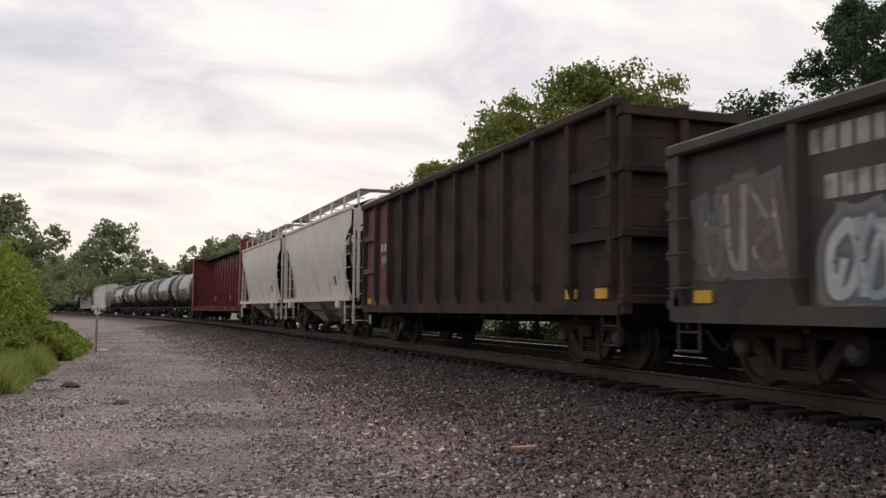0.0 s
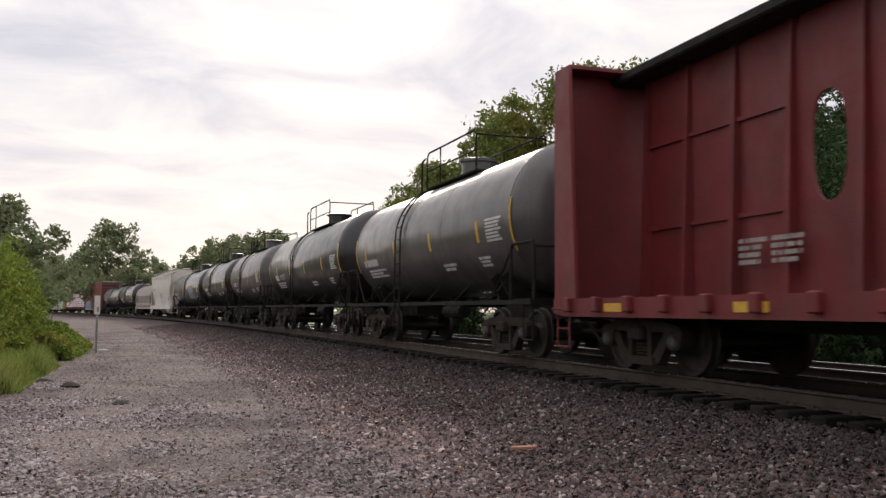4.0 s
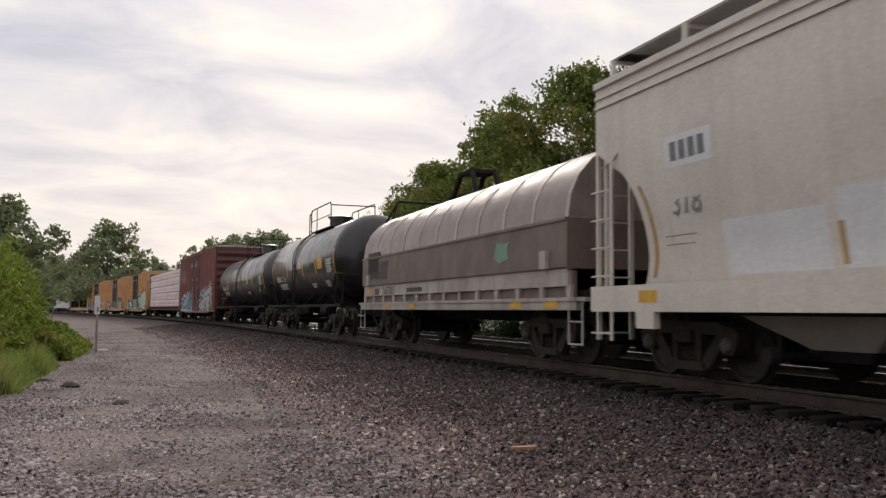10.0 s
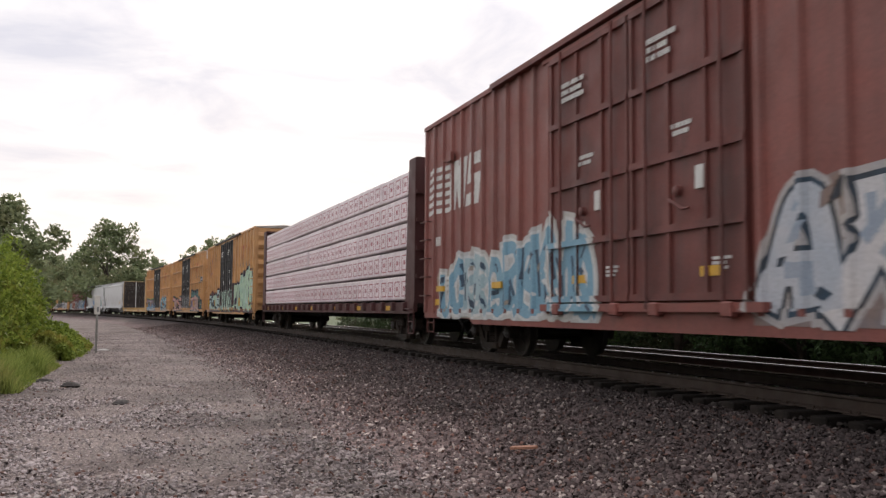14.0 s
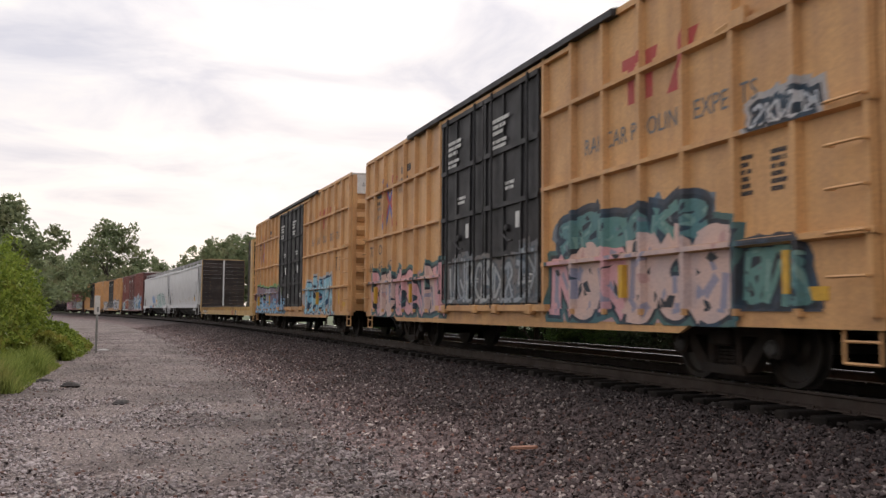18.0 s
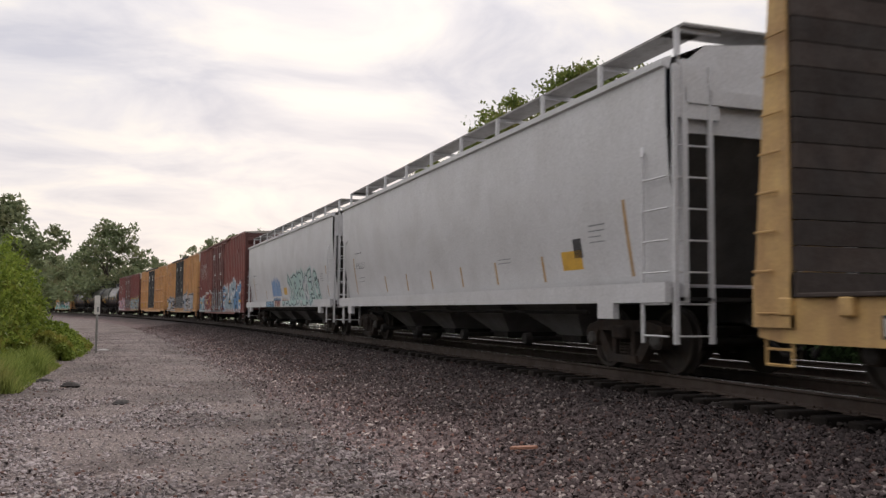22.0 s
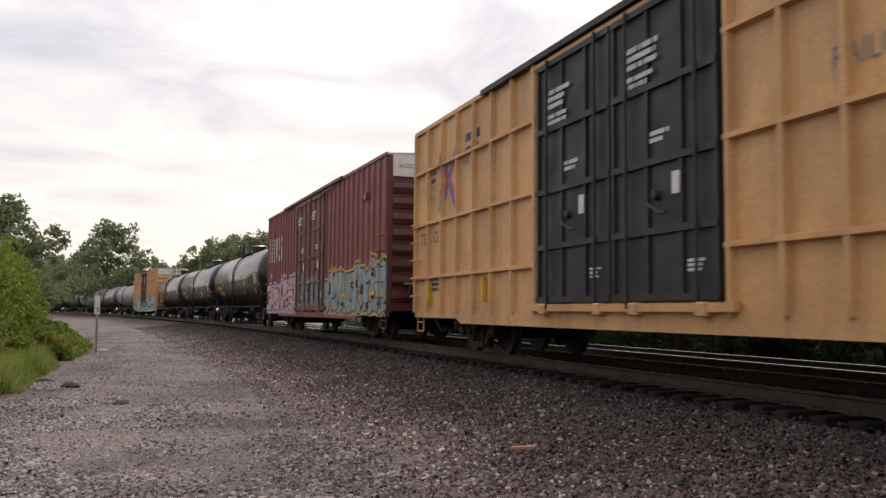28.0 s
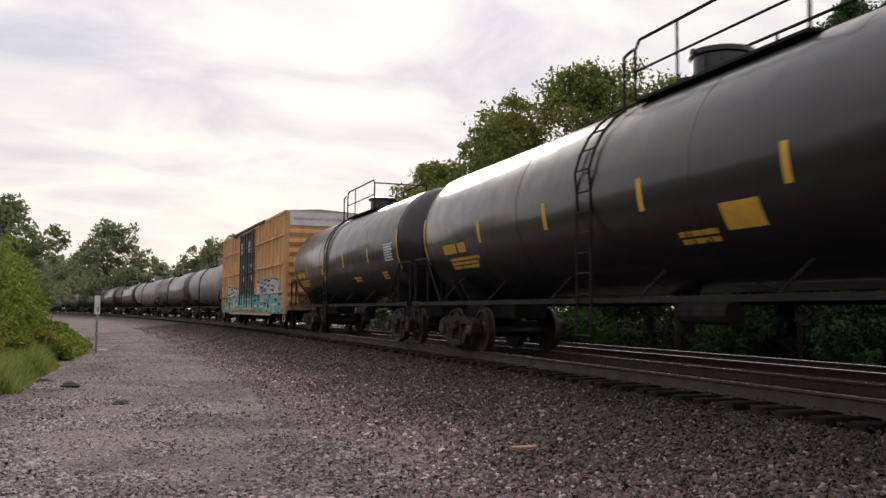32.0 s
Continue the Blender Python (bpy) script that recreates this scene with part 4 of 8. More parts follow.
    for y in (-0.85, 0.85):
        s.pipe([(a, y, top - 0.14), (a, y, top + 0.62), (a + 0.12, y, top + 0.76), (b - 0.1, y, top + 0.76), (b, y, top + 0.66), (b, y, top - 0.14)], 0.024, 6)
        s.rod((a, y, top + 0.3), (b, y, top + 0.3), 0.018, 6)
        s.rod((mid - rails * 0.4, y, top - 0.14), (mid - rails * 0.4, y, top + 0.76), 0.02, 6)
    s.pipe([(b, -0.85, top + 0.66), (b, 0.85, top + 0.66)], 0.022, 6)
    part("guard_rail", s, FRAME_BLACK, car)
    part("grab_post", Shape().pipe([(ladder_x + 0.25, -0.95, top - 0.3), (ladder_x + 0.25, -0.95, top + 0.55), (ladder_x + 0.5, -0.95, top + 0.6)], 0.026, 6), FRAME_BLACK, car)
    for side in (-1, 1):
        s = Shape()
        for x in (ladder_x - 0.22, ladder_x + 0.22):
            pts = [(x, side * 1.52, 0.45), (x, side * 1.52, zc)]
            for i in range(1, 7):
                an = i / 6 * radians(68)
                pts.append((x, side * (radius + 0.06) * math.cos(an), zc + (radius + 0.06) * math.sin(an)))
            s.pipe(pts, 0.022, 5)
        for i in range(8):
            s.rod((ladder_x - 0.22, side * 1.52, 0.5 + i * 0.31), (ladder_x + 0.22, side * 1.52, 0.5 + i * 0.31), 0.014, 5)
        for i in range(1, 5):
            an = i / 5 * radians(62)
            p = (side * (radius + 0.06) * math.cos(an), zc + (radius + 0.06) * math.sin(an))
            s.rod((ladder_x - 0.22, *p), (ladder_x + 0.22, *p), 0.014, 5)
        part("ladder", s, FRAME_BLACK, car)
    s = Shape()
    s.lathe([(0.55, 0.14), (zc - radius - 0.05, 0.2), (zc - radius + 0.1, 0.26)], 'z', 14, (ladder_x + 0.4, 0, 0))
    s.next().rod((ladder_x + 1.2, -0.55, 0.85), (ladder_x + 2.3, -0.55, 0.85), 0.16, 12)
    part("bottom_outlet", s, FRAME_BLACK, car)
    hand_wheel(car, -half - 0.35, 0.9, 2.3)
    if not detail:
        add_gear(car, half + 0.15, 1.75, 0.7)
        return car
    s = Shape()
    for k in (-1, 1):
        shell_patch(s.next(), radius, zc, k * (half - head * 0.86) - 0.03, k * (half - head * 0.86) + 0.03, -28, 12, 0.006)
    xs = [q for q in marks if abs(q) < half - 0.9]
    for x in xs:
        shell_patch(s.next(), radius, zc, x - 0.06, x + 0.06, -17, 0, 0.006)
    part("reflector", s, stripe, car)
    s = Shape()
    if number:
        shell_lettering(s, radius, zc, -half + 0.95 + back, -half + 1.75 + back, -22, -13, 1, rng)
        s.next()
        shell_text(s, number, -half + 1.95 + back, -22, radius, zc, 0.25, 1.0)
    else:
        shell_lettering(s, radius, zc, -half + 0.95 + back, -half + 2.4 + back, -22, -14, 1, rng)
    shell_lettering(s, radius, zc, -half + 1.15 + back, -half + 2.9 + back, -36, -26, 3, rng)
    if panel:
        block = Shape()
        shell_lettering(block, radius, zc, half - 1.75, half - 0.95, -18, 0, 7, rng)
        part("panel_lettering", block, WHITE_MARK, car)
        shell_lettering(s, radius, zc, half - 2.5, half - 1.9, -38, -29, 3, rng)
    shell_lettering(s, radius, zc, half * 0.25, half * 0.25 + 0.8, -38, -31, 2, rng)
    part("shell_lettering", s, mark, car)
    s = Shape()
    for z, n_, h in ((zc + 0.62, 9, 0.1), (zc + 0.42, 7, 0.07), (zc + 0.3, 6, 0.07), (zc - 0.1, 6, 0.06), (zc - 0.22, 7, 0.06), (zc - 0.34, 6, 0.06)):
        for i in range(n_):
            yy = (i - n_ / 2) * h * 0.95 + 0.25
            rr = min(0.98, math.hypot(yy, z - zc) / radius)
            xx = half - head + head * math.sqrt(1 - rr * rr)
            s.box(xx - 0.02, xx + 0.008, yy, yy + h * 0.7, z, z + h)
    tagged(part("head_lettering", s, mark, car), kind="stuff")
    if placard:
        s = Shape()
        for x, w_, a0, a1 in placard:
            shell_patch(s.next(), radius, zc, x - w_ / 2, x + w_ / 2, a0, a1, 0.006)
        part("placard", s, YELLOW_MARK, car, "yellow placard plate")

    def put(faces, poly, lift):
        q = radius + lift + 0.006
        faces.append([(x, -q * math.sqrt(max(0.0, 1 - ((z - zc) / radius) ** 2)), zc + (z - zc) * q / radius) for x, z in poly])
    for one in art:
        graffiti(car, put, one)
    add_gear(car, half + 0.15, 1.75, 0.7)
    return car


# ---- covered hoppers ----
def hopper_car(label, half, paint, bays, z_eave=4.08, z_sill=1.0, sill_h=0.3, round_side=True, seed=0, curve_end=True, tall_walk=0.42, bands=False,
               name="covered_hopper", slats=6, inset=1.25, number=None, patches=False, strips=(), notice=None, cut_top=0.6, art=(), slope=None):
    rng = random.Random(seed)
    car = thing(name, label, "freight car", "covered hoppers of the train")
    w = 1.52
    zt = z_sill + sill_h
    inset = inset if curve_end else 0.5

    def section(scale_y=1.0):
        """Half-rounded side from the sill to the eave and over the roof, mirrored."""
        pts = []
        for i in range(16):
            t = i / 15
            z = zt - 0.02 + (z_eave - zt) * t
            y = w - 0.27 * (1 - math.sin(min(1, t * 1.25) * math.pi / 2)) if round_side else w - 0.05
            pts.append((-y * scale_y, z))
        pts += [(-w * 0.93, z_eave + 0.06), (-w * 0.6, z_eave + 0.27), (0, z_eave + 0.38)]
        pts += [(-y, z) for y, z in pts[-2::-1]]
        return pts

    def side_y(z):
        t = max(0.0, (z - zt) / (z_eave - zt))
        return w - 0.27 * (1 - math.sin(min(1, t * 1.25) * math.pi / 2)) if round_side else w - 0.05

    def cut_at(z):
        """How far the sheet is cut back from the end: an oval opening that closes below the eave."""
        if not curve_end:
            return 0.0
        t = min(1.0, max(0.0, (z - zt) / (z_eave - cut_top - zt)))
        return inset * (math.sqrt(1 - ((t - 0.3) / 0.7) ** 2) if t > 0.3 else 1 - 0.22 * ((0.3 - t) / 0.3) ** 2)

    def plate(shape, x0, x1, z0, z1, lift=0.006):
        """A thin plate that follows the swell of the side."""
        rings = []
        for i in range(6):
            z = z0 + (z1 - z0) * i / 5
            y = side_y(z)
            rings.append([(x0, -y - lift, z), (x1, -y - lift, z), (x1, -y + 0.01, z), (x0, -y + 0.01, z)])
        shape.next().loft(rings)

    def words(shape, x0, x1, z0, z1, rows):
        h = (z1 - z0) / (rows * 1.6 - 0.6)
        for i in range(rows):
            z = z1 - i * h * 1.6 - h
            x, end = x0, x1 - (x1 - x0) * (0 if i == 0 else rng.uniform(0, 0.3))
            while x < end - h * 0.4:
                q = min(h * rng.uniform(0.5, 2.2), end - x)
                y = side_y(z)
                shape.box(x, x + q, -y - 0.006, -y + 0.012, z, z + h)
                x += q + h * 0.4
        shape.next()

    sec = section()
    s = Shape()
    body = half - 0.11
    # the sheet runs full length at the top and is cut back in a curve towards the sill
    n = len(sec)
    xs_cut = []
    for y, z in sec:
        xs_cut.append(cut_at(z))
    s.loft([[(-body + c, y, z) for (y, z), c in zip(sec, xs_cut)], [(-body * 0.5, y, z) for y, z in sec], [(body * 0.5, y, z) for y, z in sec],
            [(body - c, y, z) for (y, z), c in zip(sec, xs_cut)]], caps=False)
    inner = [(y * 0.985, z - 0.012 if z > 3 else z) for y, z in sec]
    s.loft([[(-body + c + 0.01, y, z) for (y, z), c in zip(inner, xs_cut)], [(body - c - 0.01, y, z) for (y, z), c in zip(inner, xs_cut)]], caps=False)
    part("side_shell", s, paint, car, smooth=True)
    # sloping end sheets and the flat top of the end
    for k in (-1, 1):
        s = Shape()
        yy = w - 0.33
        top = z_eave - 0.75 if curve_end else z_eave - 0.9
        a = [(k * (body - 0.02), top), (k * (body - inset - 1.0), zt - 0.25), (k * (body - inset - 1.12), zt - 0.25), (k * (body - 0.14), top)]
        s.prism(a, -yy, yy)
        part("slope_sheet", s, slope or SLOPE_SHADE_DIRT, car)
        s = Shape()
        s.box(min(k * (body - 0.06), k * body), max(k * (body - 0.06), k * body), -yy, yy, top - 0.02, z_eave + 0.04)
        s.prism([(-yy, z_eave + 0.04), (yy, z_eave + 0.04), (w * 0.6, z_eave + 0.26), (0, z_eave + 0.37), (-w * 0.6, z_eave + 0.26)], min(k * (body - 0.06), k * body), max(k * (body - 0.06), k * body), 'x')
        part("end_sheet", s, paint, car)
        s = Shape()
        for y in (-1.3, 1.3):
            s.next().box(min(k * (half - 0.1), k * half), max(k * (half - 0.1), k * half), y - 0.04, y + 0.04, z_sill, z_eave + 0.02)
        s.next().box(min(k * (half - 0.1), k * half), max(k * (half - 0.1), k * half), -1.3, 1.3, z_eave - 0.55, z_eave - 0.35)
        s.next().box(min(k * (half - 0.07), k * (half - 0.02)), max(k * (half - 0.07), k * (half - 0.02)), -1.42, -0.75, z_eave - 0.75, z_eave - 0.05)
        part("end_post", s, paint, car)
        s = Shape()
        x = k * (half - 0.03)
        for y in (-1.44, -0.9):
            s.box(x - 0.03, x + 0.03, y - 0.03, y + 0.03, 0.45, z_eave - 0.05)
        for i in range(9):
            s.rod((x, -1.44, 0.55 + i * 0.41), (x, -0.9, 0.55 + i * 0.41), 0.014, 5)
        s.next()
        x2 = k * (half - 0.62)
        s.pipe([(x2, -w - 0.04, 0.45), (x2, -w - 0.04, z_eave - 1.2), (x2 - k * 0.12, -w + 0.05, z_eave - 1.0)], 0.028, 5)
        for i in range(6):
            s.pipe([(x2, -w - 0.04, 0.55 + i * 0.41), (x, -w - 0.04, 0.55 + i * 0.41)], 0.014, 5)
        s.next()
        for y in (0.9, 1.44):
            s.box(x - 0.03, x + 0.03, y - 0.03, y + 0.03, 0.45, z_eave - 0.05)
        for i in range(9):
            s.rod((x, 1.44, 0.55 + i * 0.41), (x, 0.9, 0.55 + i * 0.41), 0.014, 5)
        part("ladder", s, paint, car)
        s = Shape()
        s.box(min(k * (half - inset), k * half), max(k * (half - inset), k * half), -1.35, 1.35, z_sill + 0.02, z_sill + 0.07)
        if curve_end:
            s.rod((k * (half - 1.2), -0.6, z_sill + 0.3), (k * (half - 0.5), -0.6, z_sill + 0.3), 0.2, 12)
            s.rod((k * (half - 0.7), 0.5, z_sill + 0.2), (k * (half - 0.7), 0.9, z_sill + 1.3), 0.06, 8)
        part("end_platform", s, FRAME_BLACK, car)
    s = Shape()
    for k in (-1, 1):
        s.next().box(-half + 0.05, half - 0.05, k * (w + 0.02) - 0.05, k * (w + 0.02) + 0.05, z_sill, zt)
        s.box(-half + 0.05, half - 0.05, k * (w - 0.05) - 0.09, k * (w - 0.05) + 0.09, zt - 0.04, zt)
        for e in (-1, 1):
            s.box(e * (half - 1.55) - 0.22, e * (half - 1.55) + 0.22, k * (w + 0.03) - 0.05, k * (w + 0.03) + 0.05, z_sill - 0.22, z_sill + 0.02)
    part("side_sill", s, paint, car)
    s = Shape()
    for k in (-1, 1):
        s.next().prism([(k * (w - 0.06), z_eave - 0.10), (k * (w + 0.05), z_eave - 0.06), (k * (w + 0.05), z_eave + 0.03), (k * (w - 0.10), z_eave + 0.09)], -body, body, 'x')
        if bands:
            for z in (z_eave - 0.22, z_eave - 0.36):
                s.next().box(-body, body, k * (w + 0.0) - 0.03, k * (w + 0.0) + 0.03, z, z + 0.05)
    part("top_chord", s, paint, car)
    # running boards on posts, hatches
    zr = z_eave + tall_walk
    s = Shape()
    for k in (-1, 1):
        s.next().box(-half + 0.15, half - 0.15, k * 1.02 - 0.24, k * 1.02 + 0.24, zr, zr + 0.035)
    for k in (-1, 1):
        s.next().box(k * (half - 0.35) - 0.28, k * (half - 0.35) + 0.28, -1.26, 1.26, zr, zr + 0.035)
    part("running_board", s, GRATE, car)
    s = Shape()
    m = max(6, round(half * 1.0))
    for i in range(m + 1):
        x = -half + 0.2 + i * (2 * half - 0.4) / m
        for k in (-1, 1):
            s.next().box(x - 0.035, x + 0.035, k * 1.28 - 0.03, k * 1.28 + 0.03, z_eave, zr)
            s.box(x - 0.03, x + 0.03, min(k * 1.26, k * 0.6), max(k * 1.26, k * 0.6), zr - 0.05, zr)
    part("running_board_post", s, paint, car)
    s = Shape()
    for i in range(bays * 2 + 2):
        x = -body + 1 + i * (2 * body - 2) / (bays * 2 + 1)
        s.next().lathe([(z_eave + 0.30, 0.34), (z_eave + 0.50, 0.36), (z_eave + 0.54, 0.30), (z_eave + 0.55, 0.03)], 'z', 14, (x, 0, 0))
    part("roof_hatch", s, paint, car)
    # sloping bays with outlet gates below
    span = 2 * (half - inset - 0.9) if curve_end else 2 * (half - 3.0)
    for i in range(bays):
        xc = -span / 2 + span * (i + 0.5) / bays
        hw = span / bays / 2
        s = Shape()
        r0 = [(xc - hw, -1.36, zt - 0.05), (xc + hw, -1.36, zt - 0.05), (xc + hw, 1.36, zt - 0.05), (xc - hw, 1.36, zt - 0.05)]
        r1 = [(xc - 0.42, -0.55, 0.42), (xc + 0.42, -0.55, 0.42), (xc + 0.42, 0.55, 0.42), (xc - 0.42, 0.55, 0.42)]
        s.loft([r1, r0])
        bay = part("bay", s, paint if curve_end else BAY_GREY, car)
        s = Shape()
        s.box(xc - 0.48, xc + 0.48, -0.62, 0.62, 0.32, 0.44)
        s.rod((xc - 0.3, -1.28, 0.37), (xc - 0.3, 1.28, 0.37), 0.045, 8)
        s.lathe([(-1.34, 0.1), (-1.22, 0.12), (-1.2, 0.03)], 'y', 12, (xc - 0.3, 0, 0.37))
        part("outlet_gate", s, FRAME_BLACK, bay)
    s = Shape()
    s.box(-half - 0.05, half + 0.05, -0.3, 0.3, 0.72, z_sill)
    s.next().rod((-half + 2.6, -1.3, 0.85), (half - 2.6, -1.3, 0.85), 0.03, 6)
    part("centre_sill", s, FRAME_BLACK, car)
    # tan upright strips, writing, placards
    s = Shape()
    for x in strips:
        tall = abs(x) > half * 0.7
        if tall and curve_end:
            k, rings = (1 if x > 0 else -1), []
            for i in range(7):
                z = zt + 0.1 + 1.25 * i / 6
                q, y = k * (half - 0.11 - cut_at(z) - 0.2), side_y(z)
                rings.append([(q - 0.045, -y - 0.006, z), (q + 0.045, -y - 0.006, z), (q + 0.045, -y + 0.01, z), (q - 0.045, -y + 0.01, z)])
            s.next().loft(rings)
        else:
            plate(s, x - 0.04, x + 0.04, zt + 0.12, zt + (1.2 if tall else 0.55))
    part("conspicuity_strip", s, BRONZE_MARK, car)
    s = Shape()
    if not patches:
        words(s, -half + 1.55, -half + 2.3, 2.56, 2.76, 1)
    else:
        for i in range(4):
            plate(s, -half + 2.02 + i * 0.2, -half + 2.15 + i * 0.2, 2.78, 3.02, 0.009)
        s.next()
    if number:
        side_text(s.next(), number, -half + (1.95 if patches else 1.6), 2.1, -side_y(2.2) - 0.012, 0.3 if patches else 0.24)
        s.next()
    else:
        words(s, -half + 1.55, -half + 2.5, 2.14, 2.36, 1)
    words(s, -half + 1.7, -half + 2.4, 1.72, 1.9, 2)
    words(s, half - 2.4, half - 1.9, 1.9, 2.2, 4)
    words(s, half * 0.35, half * 0.35 + 0.6, 1.75, 1.86, 2)
    part("side_lettering", s, GREY_MARK, car)
    s = Shape()
    plate(s, half - 2.95, half - 2.68, 1.7, 2.0)
    part("placard", s, BLACK_MARK, car, "small dark placard")
    if notice is not None:
        s = Shape()
        plate(s, notice - 0.34, notice + 0.34, 1.52, 1.82)
        part("notice_plate", s, YELLOW_MARK, car, "yellow notice plate")
    if patches:
        s = Shape()
        for x0, x1, z0_, z1_ in ((-half * 0.62, -half * 0.4, 1.3, 1.95), (-half * 0.38, -half * 0.12, 1.3, 2.1), (half * 0.36, half * 0.5, 1.3, 2.35), (half * 0.54, half * 0.68, 1.3, 2.3)):
            plate(s, x0, x1, z0_, z1_, 0.004)
        plate(s, -half + 1.9, -half + 2.9, 2.7, 3.1, 0.004)
        part("paint_patch", s, PATCH_PALE, car)
        s = Shape()
        for i in range(5):
            plate(s, -0.65, 0.25 - 0.12 * (i % 2), 1.95 + i * 0.12, 2.01 + i * 0.12)
        part("red_lettering", s, RED_MARK, car)
        s = Shape()
        for x in (-half + 1.4, half * 0.42):
            s.next().box(x, x + 0.45, -w - 0.075, -w - 0.06, z_sill + 0.12, z_sill + 0.28)
        part("reflector", s, YELLOW_MARK, car)
    hand_wheel(car, -half - 0.05, 0.4, 2.4)

    def put(faces, poly, lift):
        low, high = clip_axis(list(poly), 1, z_sill, zt), clip_axis(list(poly), 1, zt, z_eave)
        if low:
            faces.append([(x, -w - 0.071 - lift, z) for x, z in low])
        if high:
            faces.append([(x, -side_y(z) - 0.004 - lift, z) for x, z in high])
    for one in art:
        graffiti(car, put, one)
    add_gear(car, half, 1.75 if curve_end else 1.9, 0.65)
    return car


# ---- gondolas ----
def gondola(label, half, paint, z1, z0=0.9, ribs=11, seed=0, end_paint=None, mark=WHITE_MARK, name="gondola_car", number=None, bay_rails=True, art=()):
    rng = random.Random(seed)
    car = thing(name, label, "freight car", "gondolas of the train")
    w = 1.46
    s = Shape()
    for k in (-1, 1):
        s.next().box(-half, half, k * w - 0.02, k * w + 0.02, z0, z1)
    s.next().box(-half, half, -w, w, z0 + 0.05, z0 + 0.12)
    part("side_wall", s, paint, car)
    for i in range(ribs):
        x = -half + 0.15 + i * (2 * half - 0.3) / (ribs - 1)
        s = Shape()
        for k in (-1, 1):
            s.next().prism([(x - 0.09, k * (w + 0.02)), (x + 0.09, k * (w + 0.02)), (x + 0.06, k * (w + 0.15)), (x - 0.06, k * (w + 0.15))], z0 + 0.35, z1 - 0.02, 'z')
            s.prism([(k * (w + 0.02), z0 - 0.02), (k * (w + 0.15), z0 + 0.35), (k * (w + 0.02), z0 + 0.35)], x - 0.06, x + 0.06, 'x')
        part("side_post", s, paint, car)
    s = Shape()
    for k in (-1, 1):
        s.next().bevel_box(-half - 0.03, half + 0.03, k * (w + 0.07) - 0.11, k * (w + 0.07) + 0.11, z1 - 0.06, z1 + 0.10, 0.03)
        s.next().box(-half, half, k * (w + 0.02) - 0.08, k * (w + 0.02) + 0.08, z0 - 0.12, z0 + 0.08)
    part("top_chord", s, paint, car)
    for k in (-1, 1):
        s = Shape()
        s.box(min(k * half, k * (half - 0.05)), max(k * half, k * (half - 0.05)), -w, w, z0, z1)
        for z in (z0 + 0.1, z0 + (z1 - z0) * 0.36, z0 + (z1 - z0) * 0.68, z1 - 0.12):
            s.prism([(k * half, z - 0.08), (k * (half + 0.14), z - 0.05), (k * (half + 0.14), z + 0.05), (k * half, z + 0.08)], -w - 0.1, w + 0.1)
        for y in (-w, -0.5, 0.5, w):
            s.box(min(k * half, k * (half + 0.12)), max(k * half, k * (half + 0.12)), y - 0.07, y + 0.07, z0 - 0.1, z1 + 0.04)
        tone = end_paint if end_paint and k < 0 else paint
        part("end_wall", s, tone, car)
        # the side's end bay is crossed by two short rails
        s = Shape()
        for z in (z0 + (z1 - z0) * 0.36, z0 + (z1 - z0) * 0.68) if bay_rails else ():
            for y in (-1, 1):
                s.next().box(min(k * (half - 1.45), k * half), max(k * (half - 1.45), k * half), y * (w + 0.07) - 0.06, y * (w + 0.07) + 0.06, z - 0.08, z + 0.08)
        if bay_rails:
            part("end_bay_rail", s, tone, car)
        s = Shape()
        rungs(s, k * (half - 0.5), k * (half - 0.05), -w - 0.15, [z0 + 0.3 + i * 0.42 for i in range(int((z1 - z0) / 0.42))])
        rungs(s, -w + 0.05, -w + 0.6, k * (half + 0.14), [z0 + 0.3 + i * 0.42 for i in range(int((z1 - z0) / 0.42))], axis='y')
        stirrup(s, k * (half - 0.5), k * (half - 0.05), -w - 0.05, 0.38, z0)
        part("grab_iron", s, paint, car)
    s = Shape()
    s.box(-half - 0.1, half + 0.1, -0.32, 0.32, 0.66, z0 + 0.05)
    for i in range(ribs):
        x = -half + 0.15 + i * (2 * half - 0.3) / (ribs - 1)
        s.box(x - 0.05, x + 0.05, -w, w, z0 - 0.2, z0 + 0.05)
    part("underframe", s, FRAME_BLACK, car)
    s = Shape()
    for x in (-half + 0.55, half - 0.55, half - 1.5):
        s.next().box(x - 0.17, x + 0.17, -w - 0.05, -w - 0.02, z0 + 0.12, z0 + 0.27)
    part("reflector", s, YELLOW_MARK, car)
    s = Shape()
    if number:
        lettering(s, -half + 1.75, -half + 2.55, 2.45, 2.66, -w - 0.03, 1, rng)
        s.next()
        side_text(s, number, -half + 1.75, 2.1, -w - 0.03, 0.25, 1.15)
        rear = Shape()
        rear.box(-half + 0.05, -half + 2.75, -w - 0.028, -w - 0.015, z0, z1 - 0.05)
        part("rear_panel", rear, end_paint, car, "rust red rear side panel")
    if not number:
        lettering(s, -half + 2.4, -half + 3.5, 2.45, 2.7, -w - 0.022, 1, rng)
        lettering(s, -half + 2.6, -half + 3.9, 1.98, 2.22, -w - 0.022, 1, rng)
        lettering(s, -half + 2.6, -half + 3.6, 1.4, 1.62, -w - 0.022, 2, rng)
    part("side_lettering", s, mark, car)
    ups = [(x - 0.09, x - 0.06, x + 0.06, x + 0.09, w + 0.15) for x in (-half + 0.15 + i * (2 * half - 0.3) / (ribs - 1) for i in range(ribs))]
    put = relief_put([(-half + 0.03, half - 0.03, w + 0.021, [(z0 - 0.1, z0 + 0.08, w + 0.101)], ups)])
    for one in art:
        graffiti(car, put, one)
